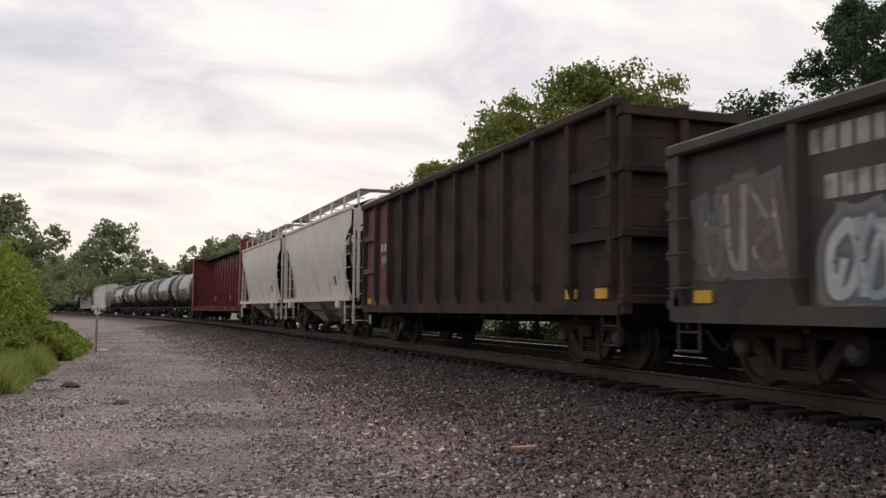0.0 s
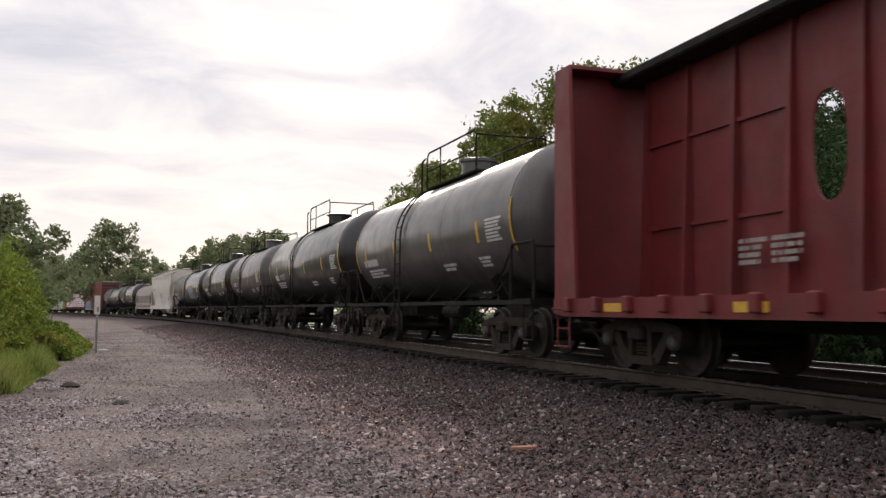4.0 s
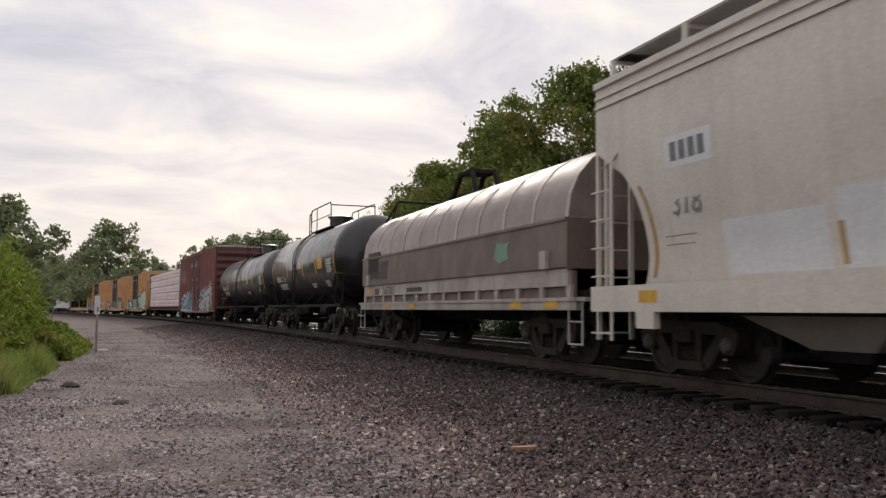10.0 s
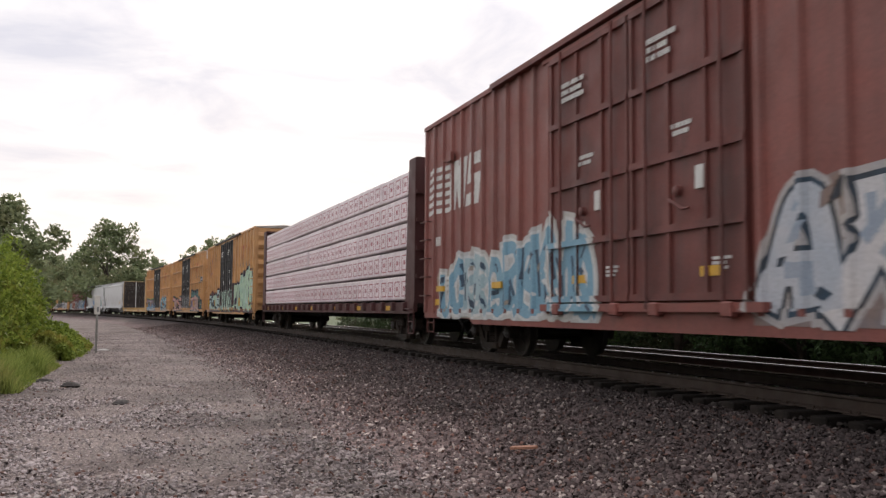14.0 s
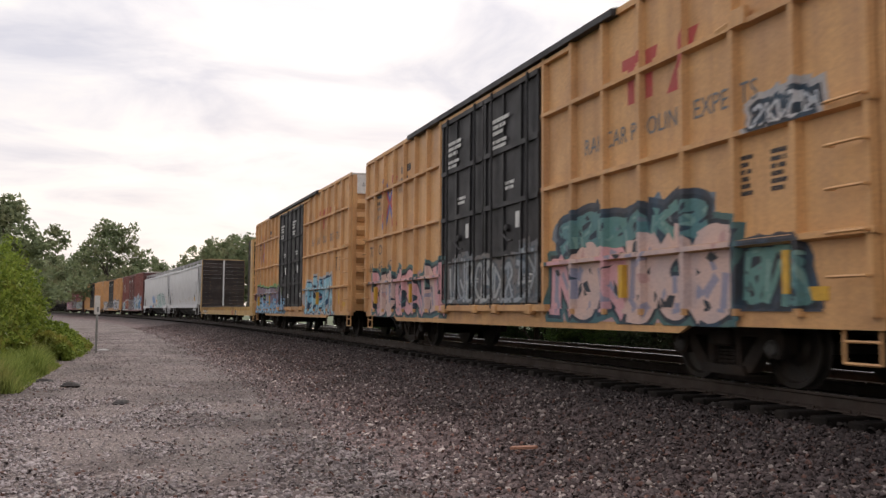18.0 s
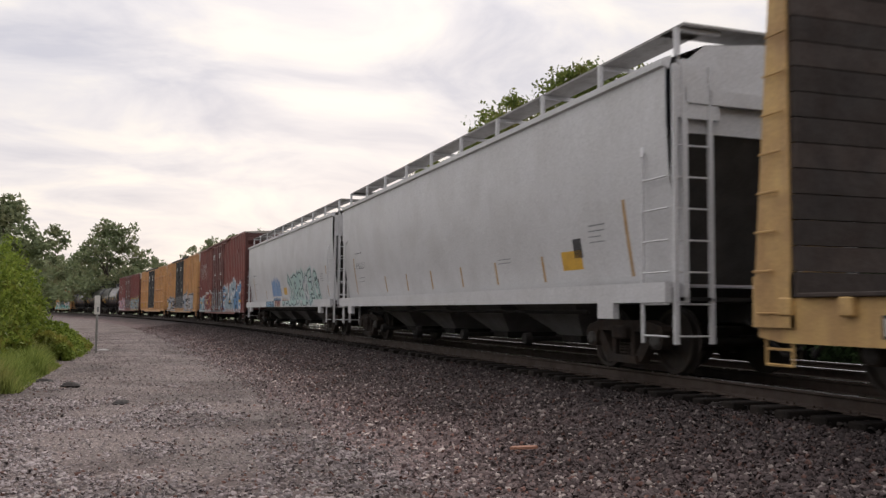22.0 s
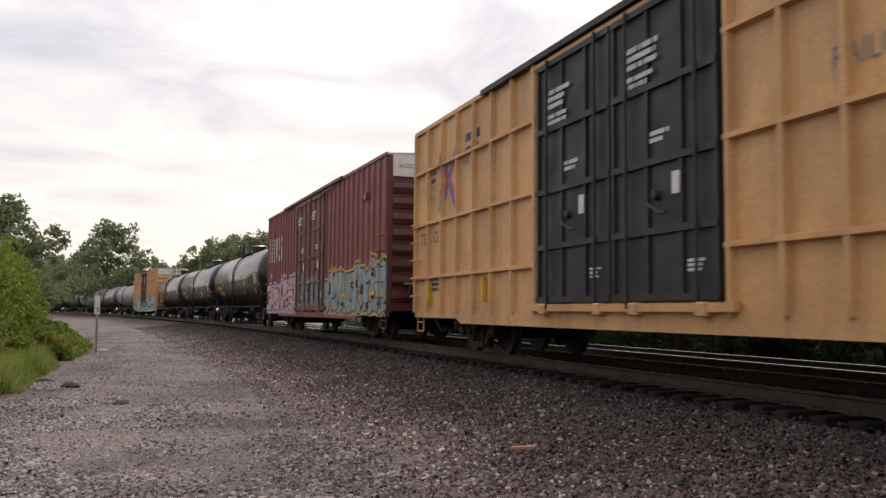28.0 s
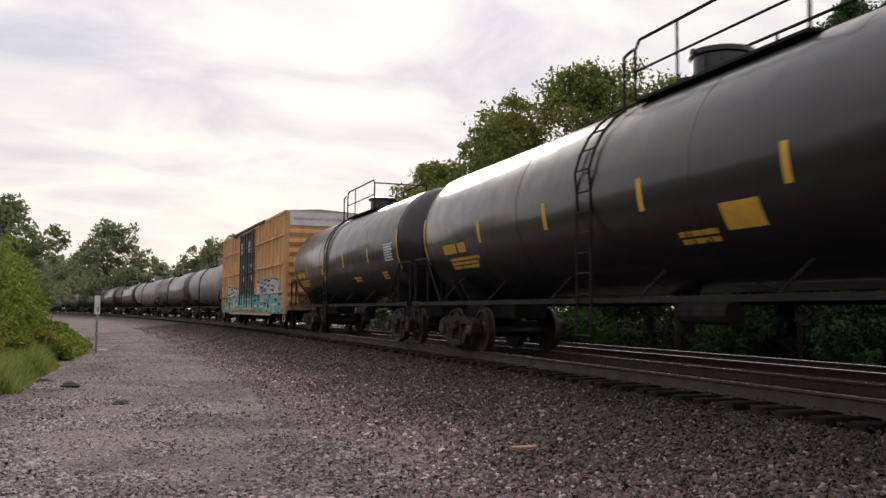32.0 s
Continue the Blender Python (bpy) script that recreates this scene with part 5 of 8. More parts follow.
    hand_wheel(car, half + 0.2, 0.6, z0 + 1.2)
    add_gear(car, half, 1.65, 0.7)
    return car


# ---- centre beam and bulkhead flats, coil car ----
def deck_flat(car, half, paint, z_deck=1.0, z_low=0.55, ties=True):
    s = Shape()
    s.box(-half, half, -1.4, 1.4, z_deck - 0.1, z_deck)
    s.box(-half - 0.1, half + 0.1, -0.4, 0.4, 0.62, z_deck - 0.1)
    for i in range(12):
        x = -half + 0.6 + i * (2 * half - 1.2) / 11
        s.box(x - 0.06, x + 0.06, -1.38, 1.38, z_deck - 0.3, z_deck - 0.1)
    part("deck", s, FRAME_BLACK, car)
    s = Shape()
    for k in (-1, 1):
        s.next().prism([(-half, z_deck + 0.01), (half, z_deck + 0.01), (half, z_low + 0.05), (half - 0.4, z_low), (-half + 0.4, z_low), (-half, z_low + 0.05)], k * 1.45 - 0.05, k * 1.45 + 0.05)
    part("side_sill", s, paint, car)
    if ties:
        s = Shape()
        n = int(half * 2 / 0.85)
        for i in range(n):
            x = -half + 0.5 + i * (2 * half - 1) / (n - 1)
            for k in (-1, 1):
                s.next().bevel_box(x - 0.09, x + 0.09, min(k * 1.48, k * 1.58), max(k * 1.48, k * 1.58), z_deck - 0.18, z_deck + 0.02, 0.02)
        part("strap_winch", s, paint, car)
    s = Shape()
    for k in (-1, 1):
        stirrup(s, k * (half - 0.5), k * (half - 0.08), -1.46, 0.3, z_low + 0.1)
        rungs(s, k * (half - 0.5), k * (half - 0.08), -1.5, [z_deck - 0.15])
    part("grab_iron", s, paint, car)


def bulkhead(car, x, k, paint, face, deep=0.62, boards=0.09, z0=1.0, z1=4.5, w=1.5):
    """A tall end frame with ladder bays outside and a planked face; k is the outward way."""
    s = Shape()
    depth0, depth1 = deep, deep * 0.4
    for y in (-w, -w + 0.62, w - 0.62, w):
        s.prism([(x, z0 - 0.3), (x + k * depth0, z0 - 0.3), (x + k * depth1, z1), (x, z1)], y - 0.05, y + 0.05)
    s.box(min(x, x + k * depth1), max(x, x + k * depth1), -w, w, z1 - 0.08, z1 + 0.04)
    for y in (-w, w):
        s.box(min(x, x + k * (deep - 0.02)), max(x, x + k * (deep - 0.02)), y - 0.055, y + 0.055, z0 - 0.3, z0 + 0.25)
    part("bulkhead_frame", s, paint, car)
    s = Shape()
    for i in range(8):
        z = z0 + 0.3 + i * 0.42
        d = depth0 - (depth0 - depth1) * (z - z0) / (z1 - z0) - 0.06
        for y in (-w + 0.05, w - 0.57):
            s.next().rod((x + k * d, y, z), (x + k * d, y + 0.52, z), 0.016, 5)
        s.next().pipe([(x + k * (d - 0.32), -w - 0.1, z), (x + k * d, -w - 0.1, z)], 0.015, 5)
    part("bulkhead_rung", s, paint, car)
    n = 13
    for i in range(n):
        s = Shape()
        z = z0 + 0.02 + i * (z1 - z0) / n
        s.box(min(x, x - k * boards), max(x, x - k * boards), -w - 0.02, w + 0.02, z, z + (z1 - z0) / n - 0.012)
        part("bulkhead_plank", s, face, car)


def centre_beam(label, half, paint, seed=0, loaded=False, z1=4.55):
    rng = random.Random(seed)
    car = thing("centre_beam_flat", label, "freight car", "centre beam flats of the train")
    deck_flat(car, half, paint, 1.05, 0.78, False)
    for k in (-1, 1):
        s = Shape()
        x = k * half
        s.box(min(x, x - k * 0.10), max(x, x - k * 0.10), -1.45, 1.45, 1.0, z1 + 0.1)
        for y in (-1.45, 1.45):
            s.next().prism([(x, 0.95), (x - k * 0.75, 0.95), (x - k * 0.5, z1 + 0.1), (x, z1 + 0.1)], y - 0.03, y + 0.03)
        s.next().box(min(x, x - k * 0.5), max(x, x - k * 0.5), -1.45, 1.45, z1 + 0.06, z1 + 0.12)
        for z in (1.7, 2.4, 3.1, 3.8):
            s.next().box(min(x, x + k * 0.07), max(x, x + k * 0.07), -1.45, 1.45, z - 0.05, z + 0.05)
        part("bulkhead", s, paint, car)
    # the tall middle web with its row of oval holes, upright posts and the wide top chord
    inner = half - 0.55
    # twelve bays with a hole each, between plain end bays
    edges = [-inner, -inner + 1.15, -inner + 2.3, -7.1] + [-7.1 + 1.235 * (i + 1) for i in range(12)] + [8.5, 9.5, inner]
    s = Shape()
    for i, (ea, eb) in enumerate(zip(edges, edges[1:])):
        xc, pitch = (ea + eb) / 2, eb - ea
        solid = loaded or i < 3 or i > 14
        if solid:
            s.box(ea, eb, -0.02, 0.02, 1.05, z1 - 0.05)
            if not loaded:
                for z in (2.2, 3.55):
                    s.box(ea + 0.05, eb - 0.05, -0.07, 0.07, z - 0.03, z + 0.03)
            continue
        hw, h0, h1 = 0.3, 2.22, 3.6
        zc, rz = (h0 + h1) / 2, (h1 - h0) / 2
        hole = []
        m = 20
        for j in range(m):
            a = j * 2 * math.pi / m
            hole.append((xc + hw * math.copysign(abs(math.cos(a)) ** 0.8, math.cos(a)), zc + rz * math.copysign(abs(math.sin(a)) ** 0.8, math.sin(a))))
        outer = []
        for j in range(m):
            a = j * 2 * math.pi / m
            c, q = math.cos(a), math.sin(a)
            t = max(abs(c), abs(q))
            ox, oz = c / t * pitch / 2, q / t
            outer.append((xc + ox, (z1 - 0.05 + 1.05) / 2 + oz * (z1 - 0.05 - 1.05) / 2))
        vs, fs = [], []
        for y in (-0.02, 0.02):
            vs += [(a, y, b) for a, b in outer] + [(a, y, b) for a, b in hole]
        for j in range(m):
            q = (j + 1) % m
            fs.append((j, q, m + q, m + j))
            fs.append((2 * m + q, 2 * m + j, 3 * m + j, 3 * m + q))
            fs.append((m + j, m + q, 3 * m + q, 3 * m + j))
        s.add(vs, fs)
    part("centre_web", s, paint, car)
    for x in edges:
        s = Shape()
        s.prism([(-0.2, 1.05), (-0.07, z1 - 0.05), (0.07, z1 - 0.05), (0.2, 1.05)], x - 0.05, x + 0.05, 'x')
        part("centre_post", s, paint, car)
    s = Shape()
    s.bevel_box(-half + 0.1, half - 0.1, -0.5, 0.5, z1 - 0.08, z1 + 0.08, 0.03)
    part("top_chord", s, FRAME_BLACK if not loaded else paint, car)
    s = Shape()
    for i in range(7):
        x = -half + 2 + i * (2 * half - 4) / 6
        s.next().box(x - 0.3, x + 0.3, -1.51, -1.49, 0.86, 0.98)
    part("reflector", s, YELLOW_MARK, car)
    s = Shape()
    if not loaded:
        for x in (-half * 0.72, -half * 0.66, -half * 0.05, half * 0.45, half * 0.6, half * 0.75):
            lettering(s, x, x + 0.6, 1.5, 1.85, -0.21, 4, rng)
        lettering(s, half - 1.6, half - 0.85, 3.6, 3.9, -0.2, 3, rng)
        part("side_lettering", s, FADED_MARK, car)
    s = Shape()
    for i in range(24):
        x = -half + 0.6 + i * (2 * half - 1.2) / 23
        s.next().bevel_box(x - 0.08, x + 0.08, -1.6, -1.48, 0.85, 1.08, 0.02)
        s.next().bevel_box(x - 0.08, x + 0.08, 1.48, 1.6, 0.85, 1.08, 0.02)
    part("strap_winch", s, paint, car)
    if loaded:
        cols, rows = 9, 5
        a, b = -half + 0.72, half - 0.62
        cw = (b - a) / cols
        hgt = (4.42 - 1.08) / rows
        for r in range(rows):
            for c in range(cols):
                for k in (-1, 1):
                    x0, x1 = a + c * cw + 0.015, a + (c + 1) * cw - 0.015
                    jz = rng.uniform(-0.01, 0.01)
                    z0 = 1.08 + r * hgt
                    s = Shape()
                    yo = k * (1.46 + rng.uniform(-0.02, 0.02))
                    s.bevel_box(x0, x1, min(yo, k * 0.45), max(yo, k * 0.45), z0 + 0.045, z0 + hgt - 0.012 + jz * 0, 0.03)
                    bd = part("lumber_pack", s, WRAP, car, "printed white plastic wrapped lumber pack" if k < 0 and c == 0 and r == 0 else "")
                    s = Shape()
                    if k < 0:
                        y = yo - 0.003
                        pw = (x1 - x0) / 4
                        for j in range(4):
                            p0, p1 = x0 + pw * j + 0.1, x0 + pw * (j + 1) - 0.08
                            zc = z0 + hgt * 0.5
                            for q0, q1, r0, r1 in ((p0, p1, zc + 0.17, zc + 0.2), (p0, p1, zc - 0.2, zc - 0.17), (p0, p0 + 0.03, zc - 0.2, zc + 0.2), (p1 - 0.03, p1, zc - 0.2, zc + 0.2),
                                                   (p0 + 0.14, p1 - 0.14, zc - 0.05, zc + 0.06)):
                                s.box(q0, q1, y - 0.002, y + 0.004, r0, r1)
                        part("wrap_print", s, WRAP_PRINT, bd)
    add_gear(car, half, 2.0, 0.6)
    return car


def bulkhead_flat(label, half, paint, seed=0):
    rng = random.Random(seed)
    car = thing("bulkhead_flat", label, "freight car")
    deck_flat(car, half, paint, 1.0, 0.54, True)
    bulkhead(car, half - 0.93, 1, paint, DARK_PLANK, 0.9, 0.85)
    bulkhead(car, -half + 0.58, -1, paint, DARK_PLANK)
    s = Shape()
    for x in (-half + 4.6, half - 8.13, half - 4.9):
        s.box(x, x + 0.46, -1.506, -1.49, 0.78, 0.88)
    for i in range(5):
        s.box(-half + 7 + i * 3.0, -half + 7.4 + i * 3.0, -1.506, -1.49, 0.86, 0.95)
    part("reflector", s, YELLOW_MARK, car)
    s = Shape()
    t = Shape()
    for x, w_ in ((-half + 1.75, 0.42), (-half + 2.3, 0.6), (-half + 3.2, 0.25)):
        s.next().box(x, x + w_, -1.506, -1.49, 0.62, 0.84)
        lettering(t, x + 0.04, x + w_ - 0.04, 0.65, 0.81, -1.506, 1, rng)
    part("number_panel", s, BLACK_MARK, car)
    part("side_lettering", t, WHITE_MARK, car)
    s = Shape()
    a = half - 7.19
    s.box(a, a + 0.5, -1.506, -1.49, 0.7, 0.77)
    s.next().box(a + 0.08, a + 0.17, -1.506, -1.49, 0.55, 0.7)
    s.next().box(a + 0.3, a + 0.39, -1.506, -1.49, 0.55, 0.7)
    s.next().prism([(a + 0.46, 0.55), (a + 0.55, 0.55), (a + 0.72, 0.77), (a + 0.63, 0.77)], -1.506, -1.49)
    part("emblem_block", s, RED_MARK, car)
    s = Shape()
    s.box(half - 6.0, half - 5.55, -1.506, -1.49, 0.55, 0.86)
    plate = part("notice_panel", s, WHITE_MARK, car)
    s = Shape()
    for i in range(2):
        s.box(half - 5.96, half - 5.59, -1.512, -1.5, 0.57 + i * 0.1, 0.645 + i * 0.195)
    part("notice_print", s, BLACK_MARK, plate)
    for x, k in ((half - 1.7, 1), (-half + 0.58, -1)):
        part("band", Shape().box(min(x - k * 0.105, x - k * 0.09), max(x - k * 0.105, x - k * 0.09), -0.05, 0.05, 1.02, 4.5), WHITE_MARK, car, "white strip up the middle of the planks")
        part("top_board", Shape().prism([(-1.25, 4.5), (1.25, 4.5), (1.15, 4.58), (-1.15, 4.58)], min(x - k * 0.1, x), max(x - k * 0.1, x), 'x'), PALE_WOOD, car, "pale wooden strip on top")
    s = Shape()
    for i in range(26):
        x = -half + 1.0 + i * (2 * half - 2.0) / 25
        s.next().bevel_box(x - 0.36, x + 0.36, -1.38, 1.38, 1.0, 1.05 + rng.uniform(0, 0.02), 0.01)
    part("deck_plank", s, DARK_PLANK, car)
    s = Shape()
    for i in range(14):
        x0, x1 = -half + 0.7 + i * (2 * half - 1.4) / 14, -half + 0.7 + (i + 1) * (2 * half - 1.4) / 14 - 0.03
        s.next().bevel_box(x0, x1, -1.56 + rng.uniform(-0.02, 0.02), -1.38, 1.012, 1.075 + rng.uniform(-0.015, 0.02), 0.01)
    part("edge_timber", s, DARK_PLANK, car)
    add_gear(car, half, 2.1, 0.6)
    return car


def coil_car(label, half, paint, hood, seed=0):
    rng = random.Random(seed)
    car = thing("coil_car", label, "freight car")
    s = Shape()
    s.box(-half, half, -1.3, 1.3, 1.05, 1.2)
    s.box(-half - 0.25, half + 0.25, -0.38, 0.38, 0.66, 1.05)
    part("underframe", s, FRAME_BLACK, car)
    s = Shape()
    for k in (-1, 1):
        s.next().box(-half + 0.2, half - 0.2, k * 1.44 - 0.05, k * 1.44 + 0.05, 1.26, 1.57)
        s.next().box(-half - 0.1, half + 0.1, k * 1.46 - 0.05, k * 1.46 + 0.05, 0.88, 1.04)
        s.box(-half - 0.1, half + 0.1, k * 1.46 - 0.07, k * 1.46 + 0.07, 1.02, 1.08)
        n = 14
        for i in range(n):
            x = -half + 0.2 + i * (2 * half - 0.4) / (n - 1)
            s.next().prism([(x - 0.05, 1.04), (x + 0.05, 1.04), (x + 0.09, 1.28), (x - 0.09, 1.28)], k * 1.43 - 0.05, k * 1.43 + 0.05)
    part("side_sill", s, paint, car)
    s = Shape()
    for k in (-1, 1):
        s.next().box(-half + 0.1, half - 0.1, k * 1.40 - 0.02, k * 1.40 + 0.02, 1.0, 1.5)
    part("trough_wall", s, hood, car)
    s = Shape()
    for k in (-1, 1):
        s.next().box(k * (half - 0.9) - 0.12, k * (half - 0.9) + 0.12, -1.6, -1.46, 1.55, 1.85)
        s.next().box(k * (half + 0.1) - 0.3, k * (half + 0.1) + 0.3, -1.5, 1.5, 1.02, 1.08)
        stirrup(s, k * (half - 0.2), k * (half + 0.25), -1.47, 0.35, 1.05)
    part("end_step", s, paint, car)
    # one long hood: straight lower side, rounded top, ribs
    sec = [(-1.5, 1.54), (-1.52, 2.3)]
    for i in range(13):
        a = math.pi - i * math.pi / 12
        sec.append((1.5 * math.cos(a), 2.34 + 1.34 * max(0.0, math.sin(a)) ** 0.92))
    sec += [(1.52, 2.3), (1.5, 1.54)]
    s = Shape()
    hl = half - 0.15
    s.loft([[(-hl, y, z) for y, z in sec], [(hl, y, z) for y, z in sec]])
    hb = part("hood", s, HOOD_TOP, car, "rust-stained steel hood, sky sheen in its colour", smooth=True)
    s = Shape()
    for k in (-1, 1):
        s.next().box(-hl - 0.01, hl + 0.01, min(k * 1.495, k * 1.535), max(k * 1.495, k * 1.535), 1.56, 2.32)
    part("hood_skirt", s, hood, hb)
    s = Shape()
    for i in range(11):
        x = -hl + 0.05 + i * (2 * hl - 0.1) / 10
        big = [(y * 1.006, z + (0.008 if z > 2.6 else 0)) for y, z in sec[2:15]]
        s.loft([[(x - 0.05, y, z) for y, z in big], [(x + 0.05, y, z) for y, z in big]])
    part("hood_rib", s, HOOD_BAND, hb)
    s = Shape()
    for k in (-1, 1):
        s.box(-hl, hl, k * 1.53 - 0.03, k * 1.53 + 0.03, 2.3, 2.35)
    part("hood_flange", s, hood, hb)
    s = Shape()
    for x, big in ((-hl + 0.9, 0), (-1.2, 1)):
        s.next()
        if big:
            s.pipe([(x - 0.9, -0.35, 3.62), (x - 0.45, -0.3, 4.18), (x - 0.2, -0.3, 4.25), (x + 0.35, -0.3, 4.25), (x + 0.7, -0.3, 3.62)], 0.07, 6)
            s.pipe([(x - 0.9, 0.35, 3.62), (x - 0.45, 0.3, 4.18), (x - 0.2, 0.3, 4.25), (x + 0.35, 0.3, 4.25), (x + 0.7, 0.3, 3.62)], 0.07, 6)
            s.box(x - 0.45, x + 0.35, -0.35, 0.35, 4.2, 4.28)
            s.box(x - 1.3, x + 1.3, -0.3, 0.3, 3.64, 3.72)
        else:
            s.pipe([(x, -1.1, 3.36), (x + 0.05, -0.75, 3.98), (x, 0.75, 3.98), (x, 1.1, 3.36)], 0.035, 6)
            s.pipe([(x - 0.25, -1.0, 3.45), (x + 0.05, -0.75, 3.98), (x + 0.35, -1.0, 3.45)], 0.03, 6)
    part("lifting_bracket", s, FRAME_BLACK, hb)
    s = Shape()
    s.box(-half + 0.5, -half + 0.95, -1.5, -1.45, 1.3, 1.45)
    for x in (-half + 2.5, -half + 4.6, half - 2.4, half - 1.0):
        s.box(x, x + 0.5, -1.52, -1.45, 0.9, 1.02)
    part("reflector", s, YELLOW_MARK, car)
    s = Shape()
    lettering(s, -half + 1.4, -half + 1.85, 1.29, 1.46, -1.493, 1, rng)
    s.next()
    side_text(s, "167205", -half + 2.2, 1.29, -1.493, 0.21, 1.25)
    lettering(s, -half + 4.4, -half + 5.6, 1.32, 1.42, -1.493, 1, rng, False)
    part("sill_lettering", s, SOOT_MARK, car)
    s = Shape()
    for i in range(5):
        s.box(-half + 0.8, -half + 1.9, -1.54, -1.5, 1.72 + i * 0.1, 2.07 + i * 0.1)
    s.prism([(-half + 1.95, 1.7), (-half + 2.75, 1.7), (-half + 2.9, 2.18), (-half + 2.1, 2.18)], -1.54, -1.5)
    part("emblem", s, SOOT_MARK, hb)
    s = Shape()
    for x in (half - 3.1,):
        s.prism([(x, 1.85), (x + 0.25, 1.73), (x + 0.7, 1.8), (x + 0.62, 1.97), (x + 0.75, 2.11), (x + 0.4, 2.08), (x + 0.15, 2.13)], -1.542, -1.5)
    part("paint_patch", s, GREEN_PATCH, hb)
    add_gear(car, half, 1.7, 0.7)
    return car


# ---- ground and tracks ----
def ground_z(lat):
    """Height of the ground across the line: verge, gravel road, then the low ground behind the tracks."""
    if lat > 6.1:
        return GROUND
    if lat > -7.0:
        return GROUND - min(0.12, (6.1 - lat) * 0.12)
    return GROUND - 0.12 + max(-0.5, (lat + 7.0) * 0.08)


def ground_bump(x, y):
    """The road's low swells and ruts."""
    return 0.022 * (noise.noise(Vector((x * 0.35, y * 0.35, 0))) + 0.5 * noise.noise(Vector((x * 1.3, y * 1.3, 3))))


def ring_sheet(name, lats, us, height, mat, jitter=0.0, close=False, smooth=True, fray=0.0):
    vs, fs = [], []
    for u in us:
        for lat in lats:
            fray_ = fray * noise.noise(Vector((u * 0.35, lat, 7))) + fray * 0.6 * noise.noise(Vector((u * 1.7, lat, 2))) if fray and lat > 4 else 0.0
            p = on_track(u, lat + fray_)
            z = height(lat)
            if jitter:
                z += jitter * ground_bump(p.x, p.y)
            vs.append((p.x, p.y, z))
    n = len(lats)
    m = len(us)
    for a in range(m if close else m - 1):
        b = (a + 1) % m
        for i in range(n - 1):
            fs.append((a * n + i, a * n + i + 1, b * n + i + 1, b * n + i))
    me = bpy.data.meshes.new(name)
    me.from_pydata(vs, [], fs)
    me.materials.append(mat)
    if smooth:
        me.polygons.foreach_set("use_smooth", [True] * len(fs))
    me.update()
    return new(name, me)


def ground_material():
    m = surface("gravel_road", (0.188, 0.155, 0.15), (0.08, 0.064, 0.062), 0.9, 0.5, 26, 0.9, bump=0.8, spec=0.3)
    n, l = m.node_tree.nodes, m.node_tree.links
    bsdf = n["Principled BSDF"]
    old = bsdf.inputs["Base Color"].links[0].from_socket
    co = n.new("ShaderNodeTexCoord")
    # stones of many tints
    vo = n.new("ShaderNodeTexVoronoi"); vo.inputs["Scale"].default_value = 42
    l.new(co.outputs["Object"], vo.inputs["Vector"])
    sp = n.new("ShaderNodeSeparateXYZ"); l.new(vo.outputs["Color"], sp.inputs[0])
    rp = n.new("ShaderNodeValToRGB")
    e = rp.color_ramp.elements
    e[0].position, e[0].color = 0.0, (0.5, 0.45, 0.43, 1)
    e[1].position, e[1].color = 0.75, (1.0, 0.95, 0.9, 1)
    q = e.new(0.93); q.color = (1.9, 1.85, 1.75, 1)
    l.new(sp.outputs[0], rp.inputs[0])
    mu = n.new("ShaderNodeMixRGB"); mu.blend_type = 'MULTIPLY'; mu.inputs[0].default_value = 1.0
    l.new(old, mu.inputs[1]); l.new(rp.outputs[0], mu.inputs[2])
    # beyond the road and the tracks the ground is grass: the distance from the line's centre decides
    ds = n.new("ShaderNodeVectorMath"); ds.operation = 'DISTANCE'
    ds.inputs[1].default_value = (CENTRE[0], CENTRE[1], 0)
    l.new(co.outputs["Object"], ds.inputs[0])
    wob = n.new("ShaderNodeTexNoise"); wob.inputs["Scale"].default_value = 0.6; wob.inputs["Detail"].default_value = 5
    l.new(co.outputs["Object"], wob.inputs["Vector"])
    ma = n.new("ShaderNodeMath"); ma.operation = 'MULTIPLY_ADD'
    ma.inputs[1].default_value = 2.2
    l.new(wob.outputs["Fac"], ma.inputs[0]); l.new(ds.outputs["Value"], ma.inputs[2])
    inn = n.new("ShaderNodeMapRange")
    inn.inputs["From Min"].default_value, inn.inputs["From Max"].default_value = RADIUS - 8.9, RADIUS - 9.7
    l.new(ma.outputs[0], inn.inputs[0])
    out = n.new("ShaderNodeMapRange")
    out.inputs["From Min"].default_value, out.inputs["From Max"].default_value = RADIUS + 11.0, RADIUS + 12.5
    l.new(ma.outputs[0], out.inputs[0])
    mx = n.new("ShaderNodeMath"); mx.operation = 'MAXIMUM'
    l.new(inn.outputs[0], mx.inputs[0]); l.new(out.outputs[0], mx.inputs[1])
    gr = n.new("ShaderNodeMixRGB")
    gr.inputs[2].default_value = (0.05, 0.075, 0.022, 1)
    l.new(mx.outputs[0], gr.inputs[0]); l.new(mu.outputs[0], gr.inputs[1])
    l.new(gr.outputs[0], bsdf.inputs["Base Color"])
    return m


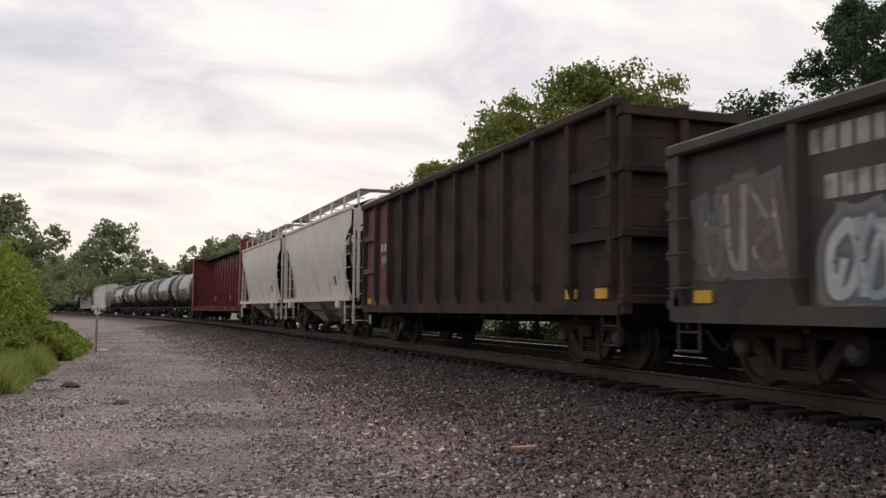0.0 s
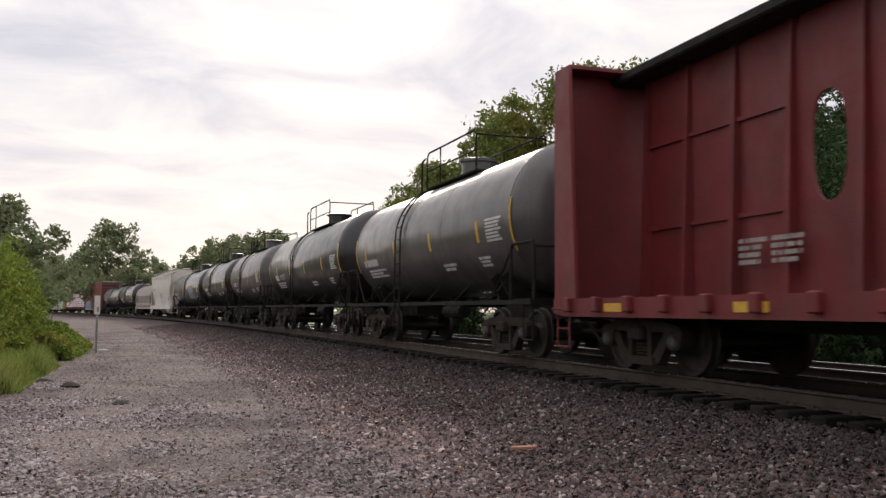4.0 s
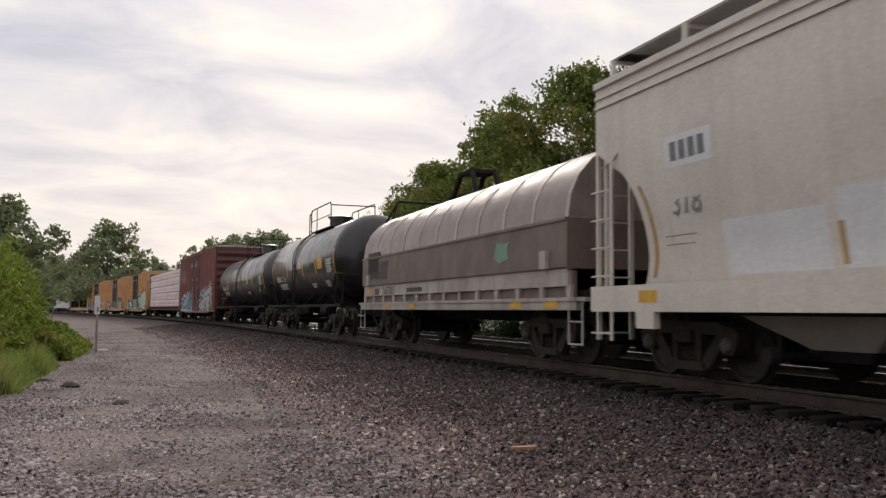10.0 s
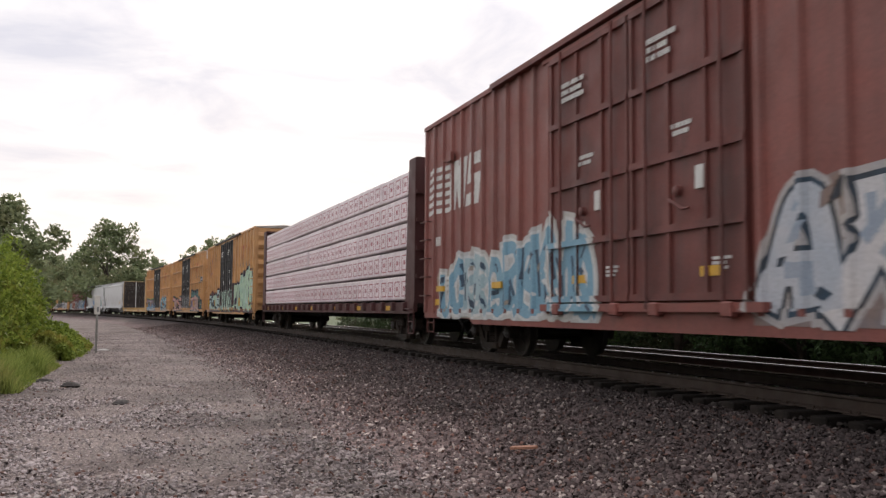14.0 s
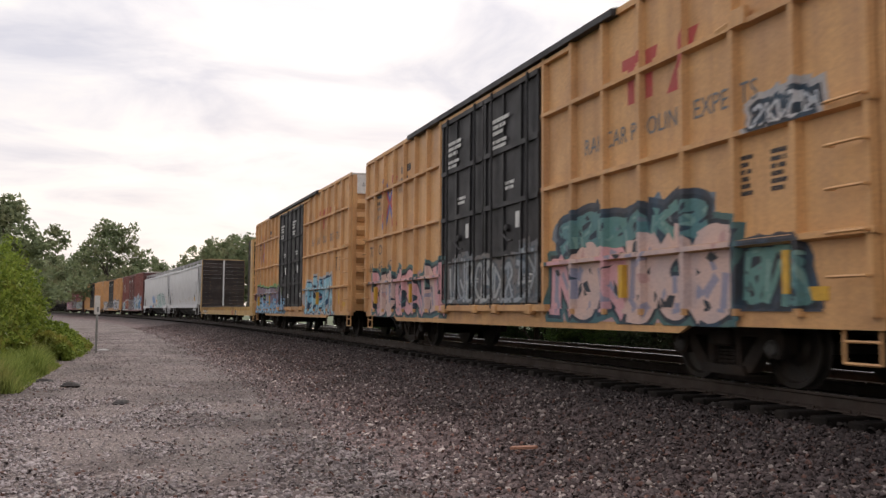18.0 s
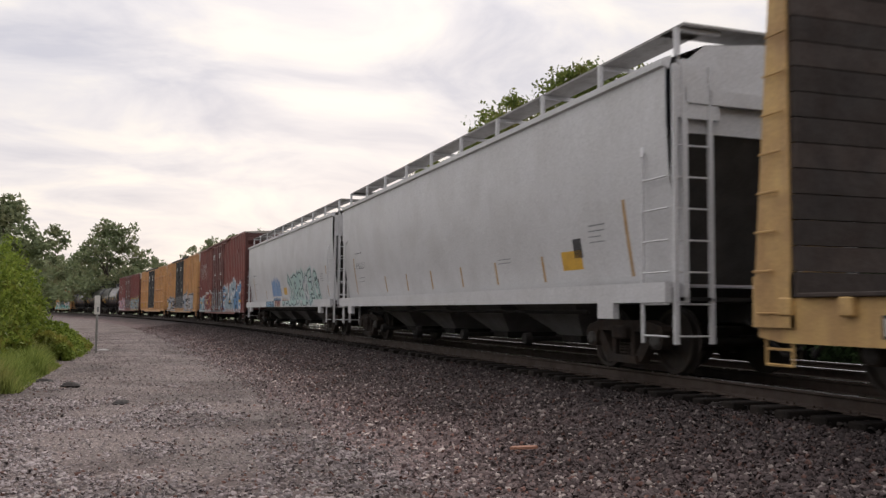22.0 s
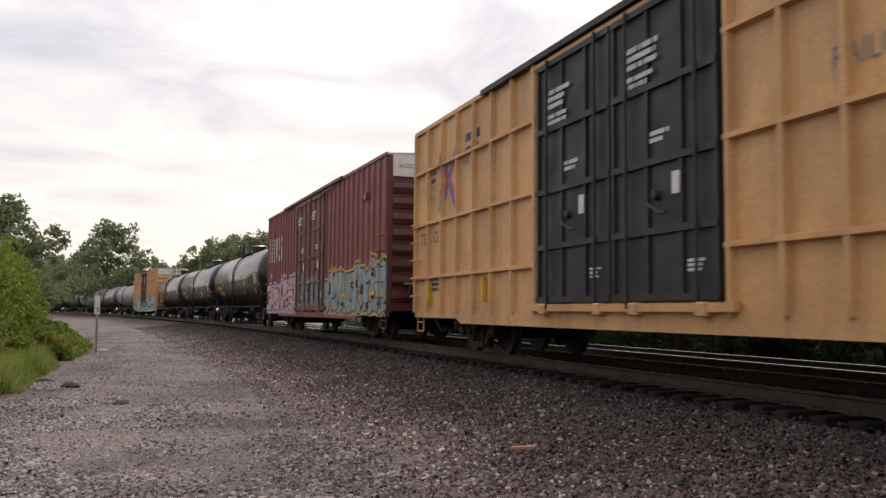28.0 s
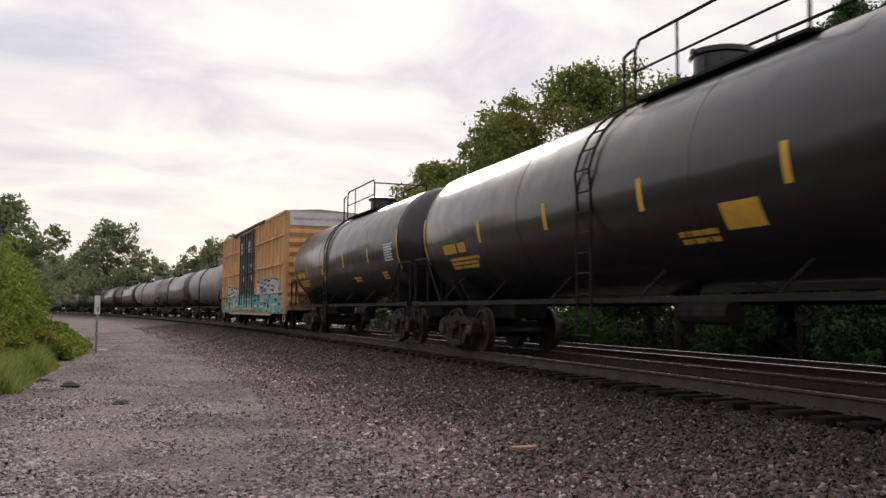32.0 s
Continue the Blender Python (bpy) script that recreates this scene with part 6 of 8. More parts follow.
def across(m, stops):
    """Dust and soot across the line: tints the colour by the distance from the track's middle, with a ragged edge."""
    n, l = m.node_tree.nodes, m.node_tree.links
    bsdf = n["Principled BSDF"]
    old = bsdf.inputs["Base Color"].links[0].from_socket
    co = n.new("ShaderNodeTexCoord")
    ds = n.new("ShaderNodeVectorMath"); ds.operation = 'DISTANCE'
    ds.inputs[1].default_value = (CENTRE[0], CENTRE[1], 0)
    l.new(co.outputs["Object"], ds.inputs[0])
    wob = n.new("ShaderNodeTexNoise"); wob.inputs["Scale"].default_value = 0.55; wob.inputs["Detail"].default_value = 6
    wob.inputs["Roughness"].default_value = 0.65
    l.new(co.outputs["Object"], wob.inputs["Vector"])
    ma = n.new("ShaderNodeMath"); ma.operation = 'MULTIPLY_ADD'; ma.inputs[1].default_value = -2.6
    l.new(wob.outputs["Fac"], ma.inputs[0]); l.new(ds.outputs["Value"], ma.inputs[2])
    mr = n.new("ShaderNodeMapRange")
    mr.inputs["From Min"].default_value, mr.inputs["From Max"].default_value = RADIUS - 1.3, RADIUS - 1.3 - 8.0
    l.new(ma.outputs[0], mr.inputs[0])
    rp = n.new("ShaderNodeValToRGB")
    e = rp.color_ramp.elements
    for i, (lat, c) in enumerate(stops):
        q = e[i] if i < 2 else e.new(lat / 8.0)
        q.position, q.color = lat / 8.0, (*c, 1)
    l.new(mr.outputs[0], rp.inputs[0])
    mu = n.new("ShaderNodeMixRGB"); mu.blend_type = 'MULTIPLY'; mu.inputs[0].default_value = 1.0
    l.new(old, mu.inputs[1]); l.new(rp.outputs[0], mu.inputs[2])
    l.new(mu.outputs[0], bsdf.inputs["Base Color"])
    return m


def spread(a, b, n):
    return [a + (b - a) * i / (n - 1) for i in range(n)]


def build_ground():
    full = 2 * math.pi * RADIUS
    us = spread(-200, -20, 30)[:-1] + spread(-20, 60, 161)[:-1] + spread(60, 400, 86)[:-1] + spread(400, full - 200, 130)[:-1]
    lats = [845, 700, 400, 200, 100, 50, 30, 20] + spread(16, 5, 45) + spread(4, -10, 8) + [-14, -20, -30, -50, -90, -160, -300, -700, -1600, -3400]
    g = ring_sheet("ground", lats, us, ground_z, ground_material(), 1.0, close=True)
    tagged(g, "grey gravel road and rough grassy ground", "ground", kind="structure")
    prof = [(6.0, GROUND - 0.10), (5.3, GROUND + 0.0), (4.7, -0.575), (3.7, -0.47), (2.7, -0.35), (2.1, -0.29), (1.7, -0.27), (1.3, -0.275), (0.9, -0.25), (0.0, -0.24), (-1.3, -0.2), (-2.0, -0.24), (-2.8, -0.26),
            (-4.0, -0.28), (-5.4, -0.27), (-6.2, -0.35), (-8.0, -0.85), (-8.6, -1.2)]
    hz = dict(prof)
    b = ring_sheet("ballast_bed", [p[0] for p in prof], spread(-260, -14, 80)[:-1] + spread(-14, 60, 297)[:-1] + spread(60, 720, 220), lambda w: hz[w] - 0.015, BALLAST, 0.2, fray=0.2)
    tagged(b, "brown and grey crushed stone ballast under the tracks", "ballast", kind="structure")


def rail_sheet(name, lat0, z0, u0, u1, step, mat, prof):
    s = Shape()
    rings = []
    n = int((u1 - u0) / step)
    for i in range(n + 1):
        u = u0 + (u1 - u0) * i / n
        rings.append([tuple(on_track(u, lat0 + a, z0 + z)) for a, z in prof])
    s.loft(rings)
    return s


def build_tracks():
    for name, lat0, z0, lab in (("railway_track_1", 0.0, 0.0, "steel rails on dark wooden ties, busy main track"), ("railway_track_2", -4.05, -0.07, "second track, polished steel rails on wooden ties")):
        tr = tagged(new(name), lab, "railway track", kind="structure")
        for sgn in (-1, 1):
            c = lat0 + sgn * 0.755
            body = [(-0.075, -0.185), (0.075, -0.185), (0.075, -0.168), (0.012, -0.15), (0.010, -0.05), (0.036, -0.035), (0.036, -0.006), (-0.036, -0.006), (-0.036, -0.035), (-0.010, -0.05), (-0.012, -0.15), (-0.075, -0.168)]
            part("rail", rail_sheet("rail", c, z0, -230, 700, 3.0, RAIL_RUST, body), RAIL_RUST, tr)
            part("rail_head", rail_sheet("rail_head", c, z0, -230, 700, 3.0, RAIL_SHINE, [(-0.034, -0.006), (0.034, -0.006), (0.028, 0.0), (-0.028, 0.0)]), RAIL_SHINE, tr)
        rng = random.Random(4)
        tie = Shape().bevel_box(-0.115, 0.115, -1.33, 1.33, -0.33, -0.186, 0.012).mesh("tie", TIE_WOOD)
        plate = Shape()
        for sgn in (-1, 1):
            plate.box(-0.1, 0.1, sgn * 0.755 - 0.17, sgn * 0.755 + 0.17, -0.19, -0.178)
            for x in (-0.06, 0.06):
                plate.rod((x, sgn * 0.755 + 0.1, -0.19), (x, sgn * 0.755 + 0.1, -0.15), 0.013, 5)
                plate.rod((x, sgn * 0.755 - 0.1, -0.19), (x, sgn * 0.755 - 0.1, -0.15), 0.013, 5)
        plate = plate.mesh("tie_plate", RAIL_RUST)
        for i in range(-10, 90):
            u = i * 0.5
            p = on_track(u, lat0 + rng.uniform(-0.05, 0.05), z0 + rng.uniform(-0.012, 0.006))
            m = Matrix.Translation(p) @ pose(0, 0, 0, 0, 0, math.degrees(u / RADIUS) + rng.uniform(-1, 1))
            t = part("tie", tie, None, tr, at=m)
            part("tie_plate", plate, None, t)
        far = Shape()
        for i in range(90, 330):
            u = i * 0.5
            a = u / RADIUS
            c = on_track(u, lat0, z0)
            ex, ey = Vector((math.cos(a), math.sin(a), 0)), Vector((-math.sin(a), math.cos(a), 0))
            pts = [c + ex * x + ey * y for x, y in ((-0.11, -1.3), (0.11, -1.3), (0.11, 1.3), (-0.11, 1.3))]
            far.loft([[(p.x, p.y, z0 - 0.33) for p in pts], [(p.x, p.y, z0 - 0.186) for p in pts]])
        tagged(part("far_ties", far, TIE_WOOD, tr), kind="stuff")


def stones(name, label, mat, count, place, size, seed, flat=1.0):
    """Many small angular stones as one mesh."""
    r = np.random.RandomState(seed)
    base = np.array([(-1, -1, -0.7), (1, -0.8, -0.7), (0.9, 1, -0.7), (-1, 0.8, -0.7), (-0.6, -0.7, 0.7), (0.7, -0.5, 0.6), (0.5, 0.7, 0.75), (-0.7, 0.5, 0.55)]) * 0.5
    quads = np.array([(4, 5, 6, 7), (0, 1, 5, 4), (1, 2, 6, 5), (2, 3, 7, 6), (3, 0, 4, 7)])
    pos = place(r, count)
    count = len(pos)
    v = np.repeat(base[None], count, 0) * (1 + r.uniform(-0.35, 0.35, (count, 8, 3)))
    sc = size[0] + (size[1] - size[0]) * r.rand(count, 1, 1) ** 2
    v *= sc * np.concatenate([r.uniform(0.8, 1.4, (count, 1, 1)), r.uniform(0.7, 1.1, (count, 1, 1)), flat * r.uniform(0.5, 0.9, (count, 1, 1))], 2)
    q = r.normal(size=(count, 4)) * np.array([1.0, 0.35 * flat, 0.35 * flat, 1.0])
    q /= np.linalg.norm(q, axis=1, keepdims=True)
    w, x, y, z = q.T
    rot = np.stack([np.stack([1 - 2 * (y * y + z * z), 2 * (x * y - w * z), 2 * (x * z + w * y)], -1),
                    np.stack([2 * (x * y + w * z), 1 - 2 * (x * x + z * z), 2 * (y * z - w * x)], -1),
                    np.stack([2 * (x * z - w * y), 2 * (y * z + w * x), 1 - 2 * (x * x + y * y)], -1)], 1)
    v = np.einsum('nij,nkj->nki', rot, v) + pos[:, None, :]
    f = (quads[None] + 8 * np.arange(count)[:, None, None]).reshape(-1, 4)
    me = bpy.data.meshes.new(name)
    me.vertices.add(count * 8)
    me.vertices.foreach_set("co", v.reshape(-1).astype(np.float32))
    me.loops.add(f.size)
    me.loops.foreach_set("vertex_index", f.reshape(-1).astype(np.int32))
    me.polygons.add(len(f))
    me.polygons.foreach_set("loop_start", np.arange(0, f.size, 4, dtype=np.int32))
    me.materials.append(mat)
    me.update(calc_edges=True)
    return tagged(new(name, me), label, "gravel", kind="stuff")


def ring_points(u, lat, z):
    a = u / RADIUS
    rr = RADIUS - lat
    return np.stack([-rr * np.sin(a), CENTRE[1] + rr * np.cos(a), z], -1)


def build_stones():
    pl = np.array([6.4, 5.3, 4.7, 3.7, 2.7, 2.1, 1.7, 1.3])[::-1]
    pz = np.array([GROUND - 0.005, GROUND - 0.01, -0.575, -0.47, -0.35, -0.29, -0.27, -0.275])[::-1]

    def on_road(u, lat, lift):
        """Points lying on the uneven road."""
        q = ring_points(u, lat, np.zeros(len(u)))
        q[:, 2] = GROUND + lift + np.array([ground_bump(a, b) for a, b in q[:, :2]])
        return q

    def shoulder(r, n):
        u = 3.5 + 72 * r.rand(n) ** 1.9
        lat = 1.3 + 5.0 * r.rand(n) ** 0.95
        keep = (lat < 4.3) | (r.rand(n) < np.clip((6.3 - lat) / 2.0, 0, 1) ** 1.5)
        u, lat = u[keep], lat[keep]
        return ring_points(u, lat, np.interp(lat, pl, pz) + r.uniform(-0.012, 0.018, len(u)))

    def between(r, n):
        u = 4 + 36 * r.rand(n) ** 1.4
        lat = r.uniform(-2.8, 1.3, n)
        return ring_points(u, lat, np.full(n, -0.25) + r.uniform(-0.01, 0.02, n))

    def road(r, n):
        u = 4.5 + 55 * r.rand(n) ** 2.0
        lat = 4.7 + 6.2 * r.rand(n)
        return on_road(u, lat, 0.006)

    def fringe(r, n):
        """Loose coarse stone in the near corner of the road and in drifts along it."""
        u = 5.0 + 15 * r.rand(n) ** 1.3
        lat = 5.6 + 5.0 * r.rand(n)
        drift = np.array([noise.noise(Vector((a * 0.5, b * 0.9, 5))) for a, b in zip(u, lat)])
        keep = drift + 0.1 * (lat - 7.0) - 0.05 * (u - 10) > -0.12
        return on_road(u[keep], lat[keep], 0.012)

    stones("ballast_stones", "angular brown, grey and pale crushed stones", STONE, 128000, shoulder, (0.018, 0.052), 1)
    stones("track_stones", "dark oily crushed stones between the rails", STONE_DARK, 12000, between, (0.03, 0.07), 2)
    stones("road_stones", "small grey gravel stones scattered on the road", ROAD_STONE, 46000, road, (0.010, 0.036), 3, 0.75)
    stones("coarse_stones", "loose coarse pale and grey stones on the road", ROAD_STONE, 26000, fringe, (0.016, 0.052), 5, 0.6)


# ---- plants ----
def leaf_cloud(centres, radii, per, size, r, flat=0.75):
    """Leaf quads in clumps round the given centres."""
    n = len(centres)
    c = np.repeat(np.asarray(centres), per, 0)
    rad = np.repeat(np.asarray(radii), per)[:, None]
    d = r.normal(size=(n * per, 3))
    d /= np.linalg.norm(d, axis=1, keepdims=True)
    p = c + d * rad * (r.rand(n * per, 1) ** 0.4) * np.array([1, 1, flat])
    a = r.normal(size=p.shape) + d * 0.6
    a /= np.linalg.norm(a, axis=1, keepdims=True)
    b = np.cross(a, r.normal(size=p.shape))
    b /= np.linalg.norm(b, axis=1, keepdims=True)
    e = np.cross(a, b)
    s = size * r.uniform(0.6, 1.3, (len(p), 1))
    return np.stack([p - b * s * 0.9, p - e * s * 0.42, p + b * s * 0.9, p + e * s * 0.42], 1)


def cloud_mesh(name, quads, mat):
    me = bpy.data.meshes.new(name)
    n = len(quads)
    me.vertices.add(n * 4)
    me.vertices.foreach_set("co", quads.reshape(-1).astype(np.float32))
    me.loops.add(n * 4)
    me.loops.foreach_set("vertex_index", np.arange(n * 4, dtype=np.int32))
    me.polygons.add(n)
    me.polygons.foreach_set("loop_start", np.arange(0, n * 4, 4, dtype=np.int32))
    me.materials.append(mat)
    me.update(calc_edges=True)
    return me


def tree_model(seed, height, spread_, clear, clumps, per, leaf, mat, conic=False, clump_r=0.7):
    """Trunk with limbs, and a crown of leaf clumps in an uneven outline; returns the two meshes."""
    r = np.random.RandomState(seed)
    rng = random.Random(seed)
    wood = Shape()
    top = height * (0.95 if conic else 0.72)
    pts = [Vector((0, 0, -0.3))]
    for i in range(1, 6):
        t = i / 5
        pts.append(Vector((rng.uniform(-0.25, 0.25) * t, rng.uniform(-0.25, 0.25) * t, top * t)))
    base = height * 0.022
    for i, (a, b) in enumerate(zip(pts, pts[1:])):
        wood.rod(a, b, base * (1 - i * 0.17), 8, base * (1 - (i + 1) * 0.17))
    lobes = []
    nl = 26 if conic else 15
    for i in range(nl):
        an = i * 2.4 + rng.uniform(-0.4, 0.4)
        if conic:
            h = clear + (height - clear) * (i / nl)
            reach = spread_ * (1 - i / nl) ** 0.8 * rng.uniform(0.75, 1.1) + 0.25
            tip = Vector((math.cos(an) * reach, math.sin(an) * reach, h + 0.15 * reach))
            lobes.append((tip * 1.0, max(0.5, reach * 0.42)))
            lobes.append((Vector((tip.x * 0.45, tip.y * 0.45, h)), max(0.5, reach * 0.4)))
        else:
            h = clear + (height - clear) * rng.uniform(0.08, 0.86)
            rel = (h - clear) / (height - clear)
            reach = spread_ * (1.0 - abs(rel - 0.38) ** 1.6 * 1.35) * rng.uniform(0.55, 0.95)
            tip = Vector((math.cos(an) * reach, math.sin(an) * reach, h))
            lobes.append((tip, spread_ * rng.uniform(0.28, 0.46)))
        root = Vector((0, 0, max(clear * 0.8, tip.z - reach * 0.75)))
        mid = root.lerp(tip, 0.5) + Vector((0, 0, 0.15 * reach))
        wood.rod(root, mid, base * 0.34, 6, base * 0.22)
        wood.rod(mid, tip, base * 0.22, 5, base * 0.08)
        for j in range(2):
            q = mid.lerp(tip, 0.6) + Vector((rng.uniform(-0.6, 0.6), rng.uniform(-0.6, 0.6), rng.uniform(0.2, 0.8)))
            wood.rod(mid, q, base * 0.12, 4, base * 0.04)
    if not conic:
        lobes.append((Vector((0, 0, height * 0.84)), spread_ * 0.42))
        lobes.append((Vector((rng.uniform(-1, 1), 0, height * 0.93)), spread_ * 0.26))
    cs, rs = [], []
    for i in range(clumps):
        c, rad = lobes[i % len(lobes)]
        d = r.normal(size=3)
        d /= np.linalg.norm(d)
        cs.append(np.array(c) + d * rad * r.rand() ** 0.45 * np.array([1, 1, 0.8]))
        rs.append(clump_r * r.uniform(0.5, 1.1))
    crown = cloud_mesh("crown", leaf_cloud(cs, rs, per, leaf, r), mat)
    return wood.mesh("trunk", BARK), crown


def plant_tree(model, x, y, z, turn, scale, label, name="tree", group="trees along the line"):
    t = thing(name, label, "tree", group)
    part("trunk", model[0], None, t)
    part("crown", model[1], None, t)
    t.matrix_basis = pose(x, y, z, 0, 0, turn) @ Matrix.Scale(scale, 4)
    return t


def plan_point(px_angle, dist):
    """A place at a bearing (degrees to the right of the view's middle) and a distance from the camera."""
    a = math.atan2(0.31023, -0.9481) - radians(px_angle)
    return math.cos(a) * dist, math.sin(a) * dist


def shrub_mesh(seed, length, width, height, clumps, per, leaf, mat, clump_r=0.4):
    r = np.random.RandomState(seed)
    cs, rs = [], []
    for i in range(clumps):
        x, y = r.uniform(-0.5, 0.5) * length, r.uniform(-0.5, 0.5) * width
        edge = 1 - (2 * abs(y) / width) ** 2.2
        hh = height * (0.55 + 0.45 * noise.noise(Vector((x * 0.55 + seed, y * 0.5, 1.0)))) * (0.25 + 0.75 * edge)
        cs.append((x, y, max(0.05, hh * r.rand() ** 0.6)))
        rs.append(clump_r * r.uniform(0.5, 1.1))
    return cloud_mesh("foliage", leaf_cloud(cs, rs, per, leaf, r), mat)


def grass_mesh(seed, count, length, width, h, mat, blade=0.02):
    r = np.random.RandomState(seed)
    p = np.stack([r.uniform(-0.5, 0.5, count) * length, r.uniform(-0.5, 0.5, count) * width, np.zeros(count)], -1)
    lean = r.normal(size=(count, 3)) * np.array([0.35, 0.35, 0])
    patch = np.array([noise.noise(Vector((a * 0.9 + seed, b * 1.4, 4))) for a, b in p[:, :2]])[:, None]
    edge = np.clip((0.5 - np.abs(p[:, 1:2]) / width) * 5 + 0.6 * patch, 0.15, 1)
    tall = h * r.uniform(0.35, 1.15, (count, 1)) * (1.0 + 0.8 * patch) * edge
    side = r.normal(size=(count, 3)) * np.array([1, 1, 0])
    side /= np.linalg.norm(side, axis=1, keepdims=True)
    tip = p + lean * tall + np.array([0, 0, 1]) * tall
    mid = p + lean * tall * 0.3 + np.array([0, 0, 0.6]) * tall
    q = np.stack([p - side * blade, p + side * blade, mid + side * blade * 0.8, mid - side * blade * 0.8], 1)
    q2 = np.stack([mid - side * blade * 0.8, mid + side * blade * 0.8, tip + side * blade * 0.1, tip - side * blade * 0.1], 1)
    return cloud_mesh("blades", np.concatenate([q, q2]), mat)


# ---- colours of this train and place ----
WHITE_BAND = surface("end_band_white", (0.66, 0.63, 0.6), (0.4, 0.36, 0.32), 0.4, 1.5, 30, 0.6, streak=0.3)
ROOF_STEEL = surface("galvanised_roof", (0.40, 0.37, 0.34), (0.22, 0.17, 0.13), 0.5, 1.0, 30, 0.5, 0.3)
# slope sheets: dirt, and the shade of the open end in the base colour
SLOPE_SHADE_DIRT = surface("slope_sheet_shade_dirt", (0.05, 0.046, 0.042), (0.1, 0.09, 0.08), 0.5, 1.2, 30, 0.8)
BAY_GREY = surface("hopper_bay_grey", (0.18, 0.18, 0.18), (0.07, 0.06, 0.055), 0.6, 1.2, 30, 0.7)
WRAP = surface("lumber_wrap", (0.77, 0.68, 0.71), (0.5, 0.4, 0.42), 0.4, 2.0, 12, 0.4, bump=0.35, vary=0.08)
WRAP_PRINT = surface("wrap_print", (0.4, 0.12, 0.15), (0.5, 0.4, 0.42), 0.4, 5.0, 30, 0.5)
DARK_PLANK = surface("weathered_dark_boards", (0.038, 0.027, 0.022), (0.015, 0.012, 0.011), 0.6, 1.5, 14, 0.85, bump=0.5, vary=0.35)
PATCH_PALE = surface("pale_repaint", (0.66, 0.67, 0.69), (0.5, 0.49, 0.48), 0.35, 2.0, 30, 0.5, streak=0.15)
HOOD_BAND = surface("pale_hood_band", (0.4, 0.36, 0.32), (0.2, 0.16, 0.14), 0.6, 1.4, 30, 0.5, streak=0.35)
# hood top: lighter than the skirt, the sky's sheen put into the colour
HOOD_TOP = surface("sheen_toned_hood", (0.175, 0.13, 0.112), (0.11, 0.075, 0.064), 0.55, 1.4, 30, 0.4, streak=0.35)
PALE_WOOD = surface("pale_new_wood", (0.42, 0.29, 0.15), (0.3, 0.2, 0.11), 0.4, 3, 25, 0.7)
GREEN_PATCH = surface("green_touch_up", (0.16, 0.3, 0.2), (0.1, 0.2, 0.14), 0.4, 6, 30, 0.6)
BARK = surface("bark", (0.07, 0.055, 0.042), (0.03, 0.025, 0.02), 0.6, 3, 18, 0.9, bump=0.6)
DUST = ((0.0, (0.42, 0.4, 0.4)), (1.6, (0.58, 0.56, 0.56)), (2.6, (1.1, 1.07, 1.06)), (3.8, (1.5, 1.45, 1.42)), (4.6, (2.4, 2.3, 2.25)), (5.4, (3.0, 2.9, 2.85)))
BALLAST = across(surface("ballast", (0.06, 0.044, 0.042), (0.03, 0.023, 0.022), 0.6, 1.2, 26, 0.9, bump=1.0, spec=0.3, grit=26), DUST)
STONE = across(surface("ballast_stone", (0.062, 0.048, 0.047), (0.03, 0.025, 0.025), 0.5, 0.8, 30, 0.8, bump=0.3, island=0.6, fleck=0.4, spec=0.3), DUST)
STONE_DARK = surface("oily_stone", (0.028, 0.023, 0.021), (0.016, 0.013, 0.012), 0.5, 0.8, 30, 0.8, bump=0.3, island=0.5, spec=0.35)
ROAD_STONE = surface("road_stone", (0.335, 0.288, 0.282), (0.13, 0.107, 0.105), 0.85, 0.5, 30, 0.85, bump=0.3, island=0.7, fleck=0.8, spec=0.3)
LEAF_MID = leaf_material("leaf_green", (0.085, 0.118, 0.027), (0.21, 0.25, 0.058), (0.29, 0.2, 0.05), 0.5)
# leaves that stand in shade: the shade is part of this colour
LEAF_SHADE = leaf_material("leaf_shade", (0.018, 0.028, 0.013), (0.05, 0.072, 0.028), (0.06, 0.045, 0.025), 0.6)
LEAF_DARK = leaf_material("leaf_dark", (0.023, 0.044, 0.017), (0.06, 0.105, 0.036))
LEAF_FRESH = leaf_material("leaf_fresh", (0.042, 0.082, 0.023), (0.112, 0.18, 0.05))
LEAF_BUSH = leaf_material("leaf_bush", (0.1, 0.15, 0.022), (0.29, 0.36, 0.062), (0.32, 0.24, 0.06), 0.55)
# distant leaves: the haze is mixed into this paler, greyer green
LEAF_HAZED = leaf_material("leaf_hazed", (0.15, 0.185, 0.10), (0.26, 0.30, 0.155), (0.28, 0.22, 0.13), 0.4)
GRASS = leaf_material("grass_blades", (0.15, 0.21, 0.04), (0.38, 0.44, 0.12), (0.4, 0.34, 0.14), 0.5)

build_ground()
build_tracks()

# ---- trees ----
BROAD_A = tree_model(11, 10.0, 4.6, 1.6, 1150, 48, 0.105, LEAF_MID, clump_r=0.6)
BROAD_B = tree_model(23, 9.0, 4.2, 1.2, 640, 52, 0.11, LEAF_FRESH, clump_r=0.65)
BROAD_C = tree_model(37, 9.5, 4.4, 1.0, 640, 52, 0.11, LEAF_DARK, clump_r=0.65)
CEDAR = tree_model(51, 13.0, 4.8, 0.8, 1500, 34, 0.085, LEAF_DARK, conic=True, clump_r=0.36)
FAR_A = tree_model(61, 13.0, 5.6, 2.5, 300, 26, 0.32, LEAF_HAZED, clump_r=1.0)
FAR_B = tree_model(67, 11.0, 5.4, 1.5, 300, 26, 0.32, LEAF_HAZED, clump_r=1.0)

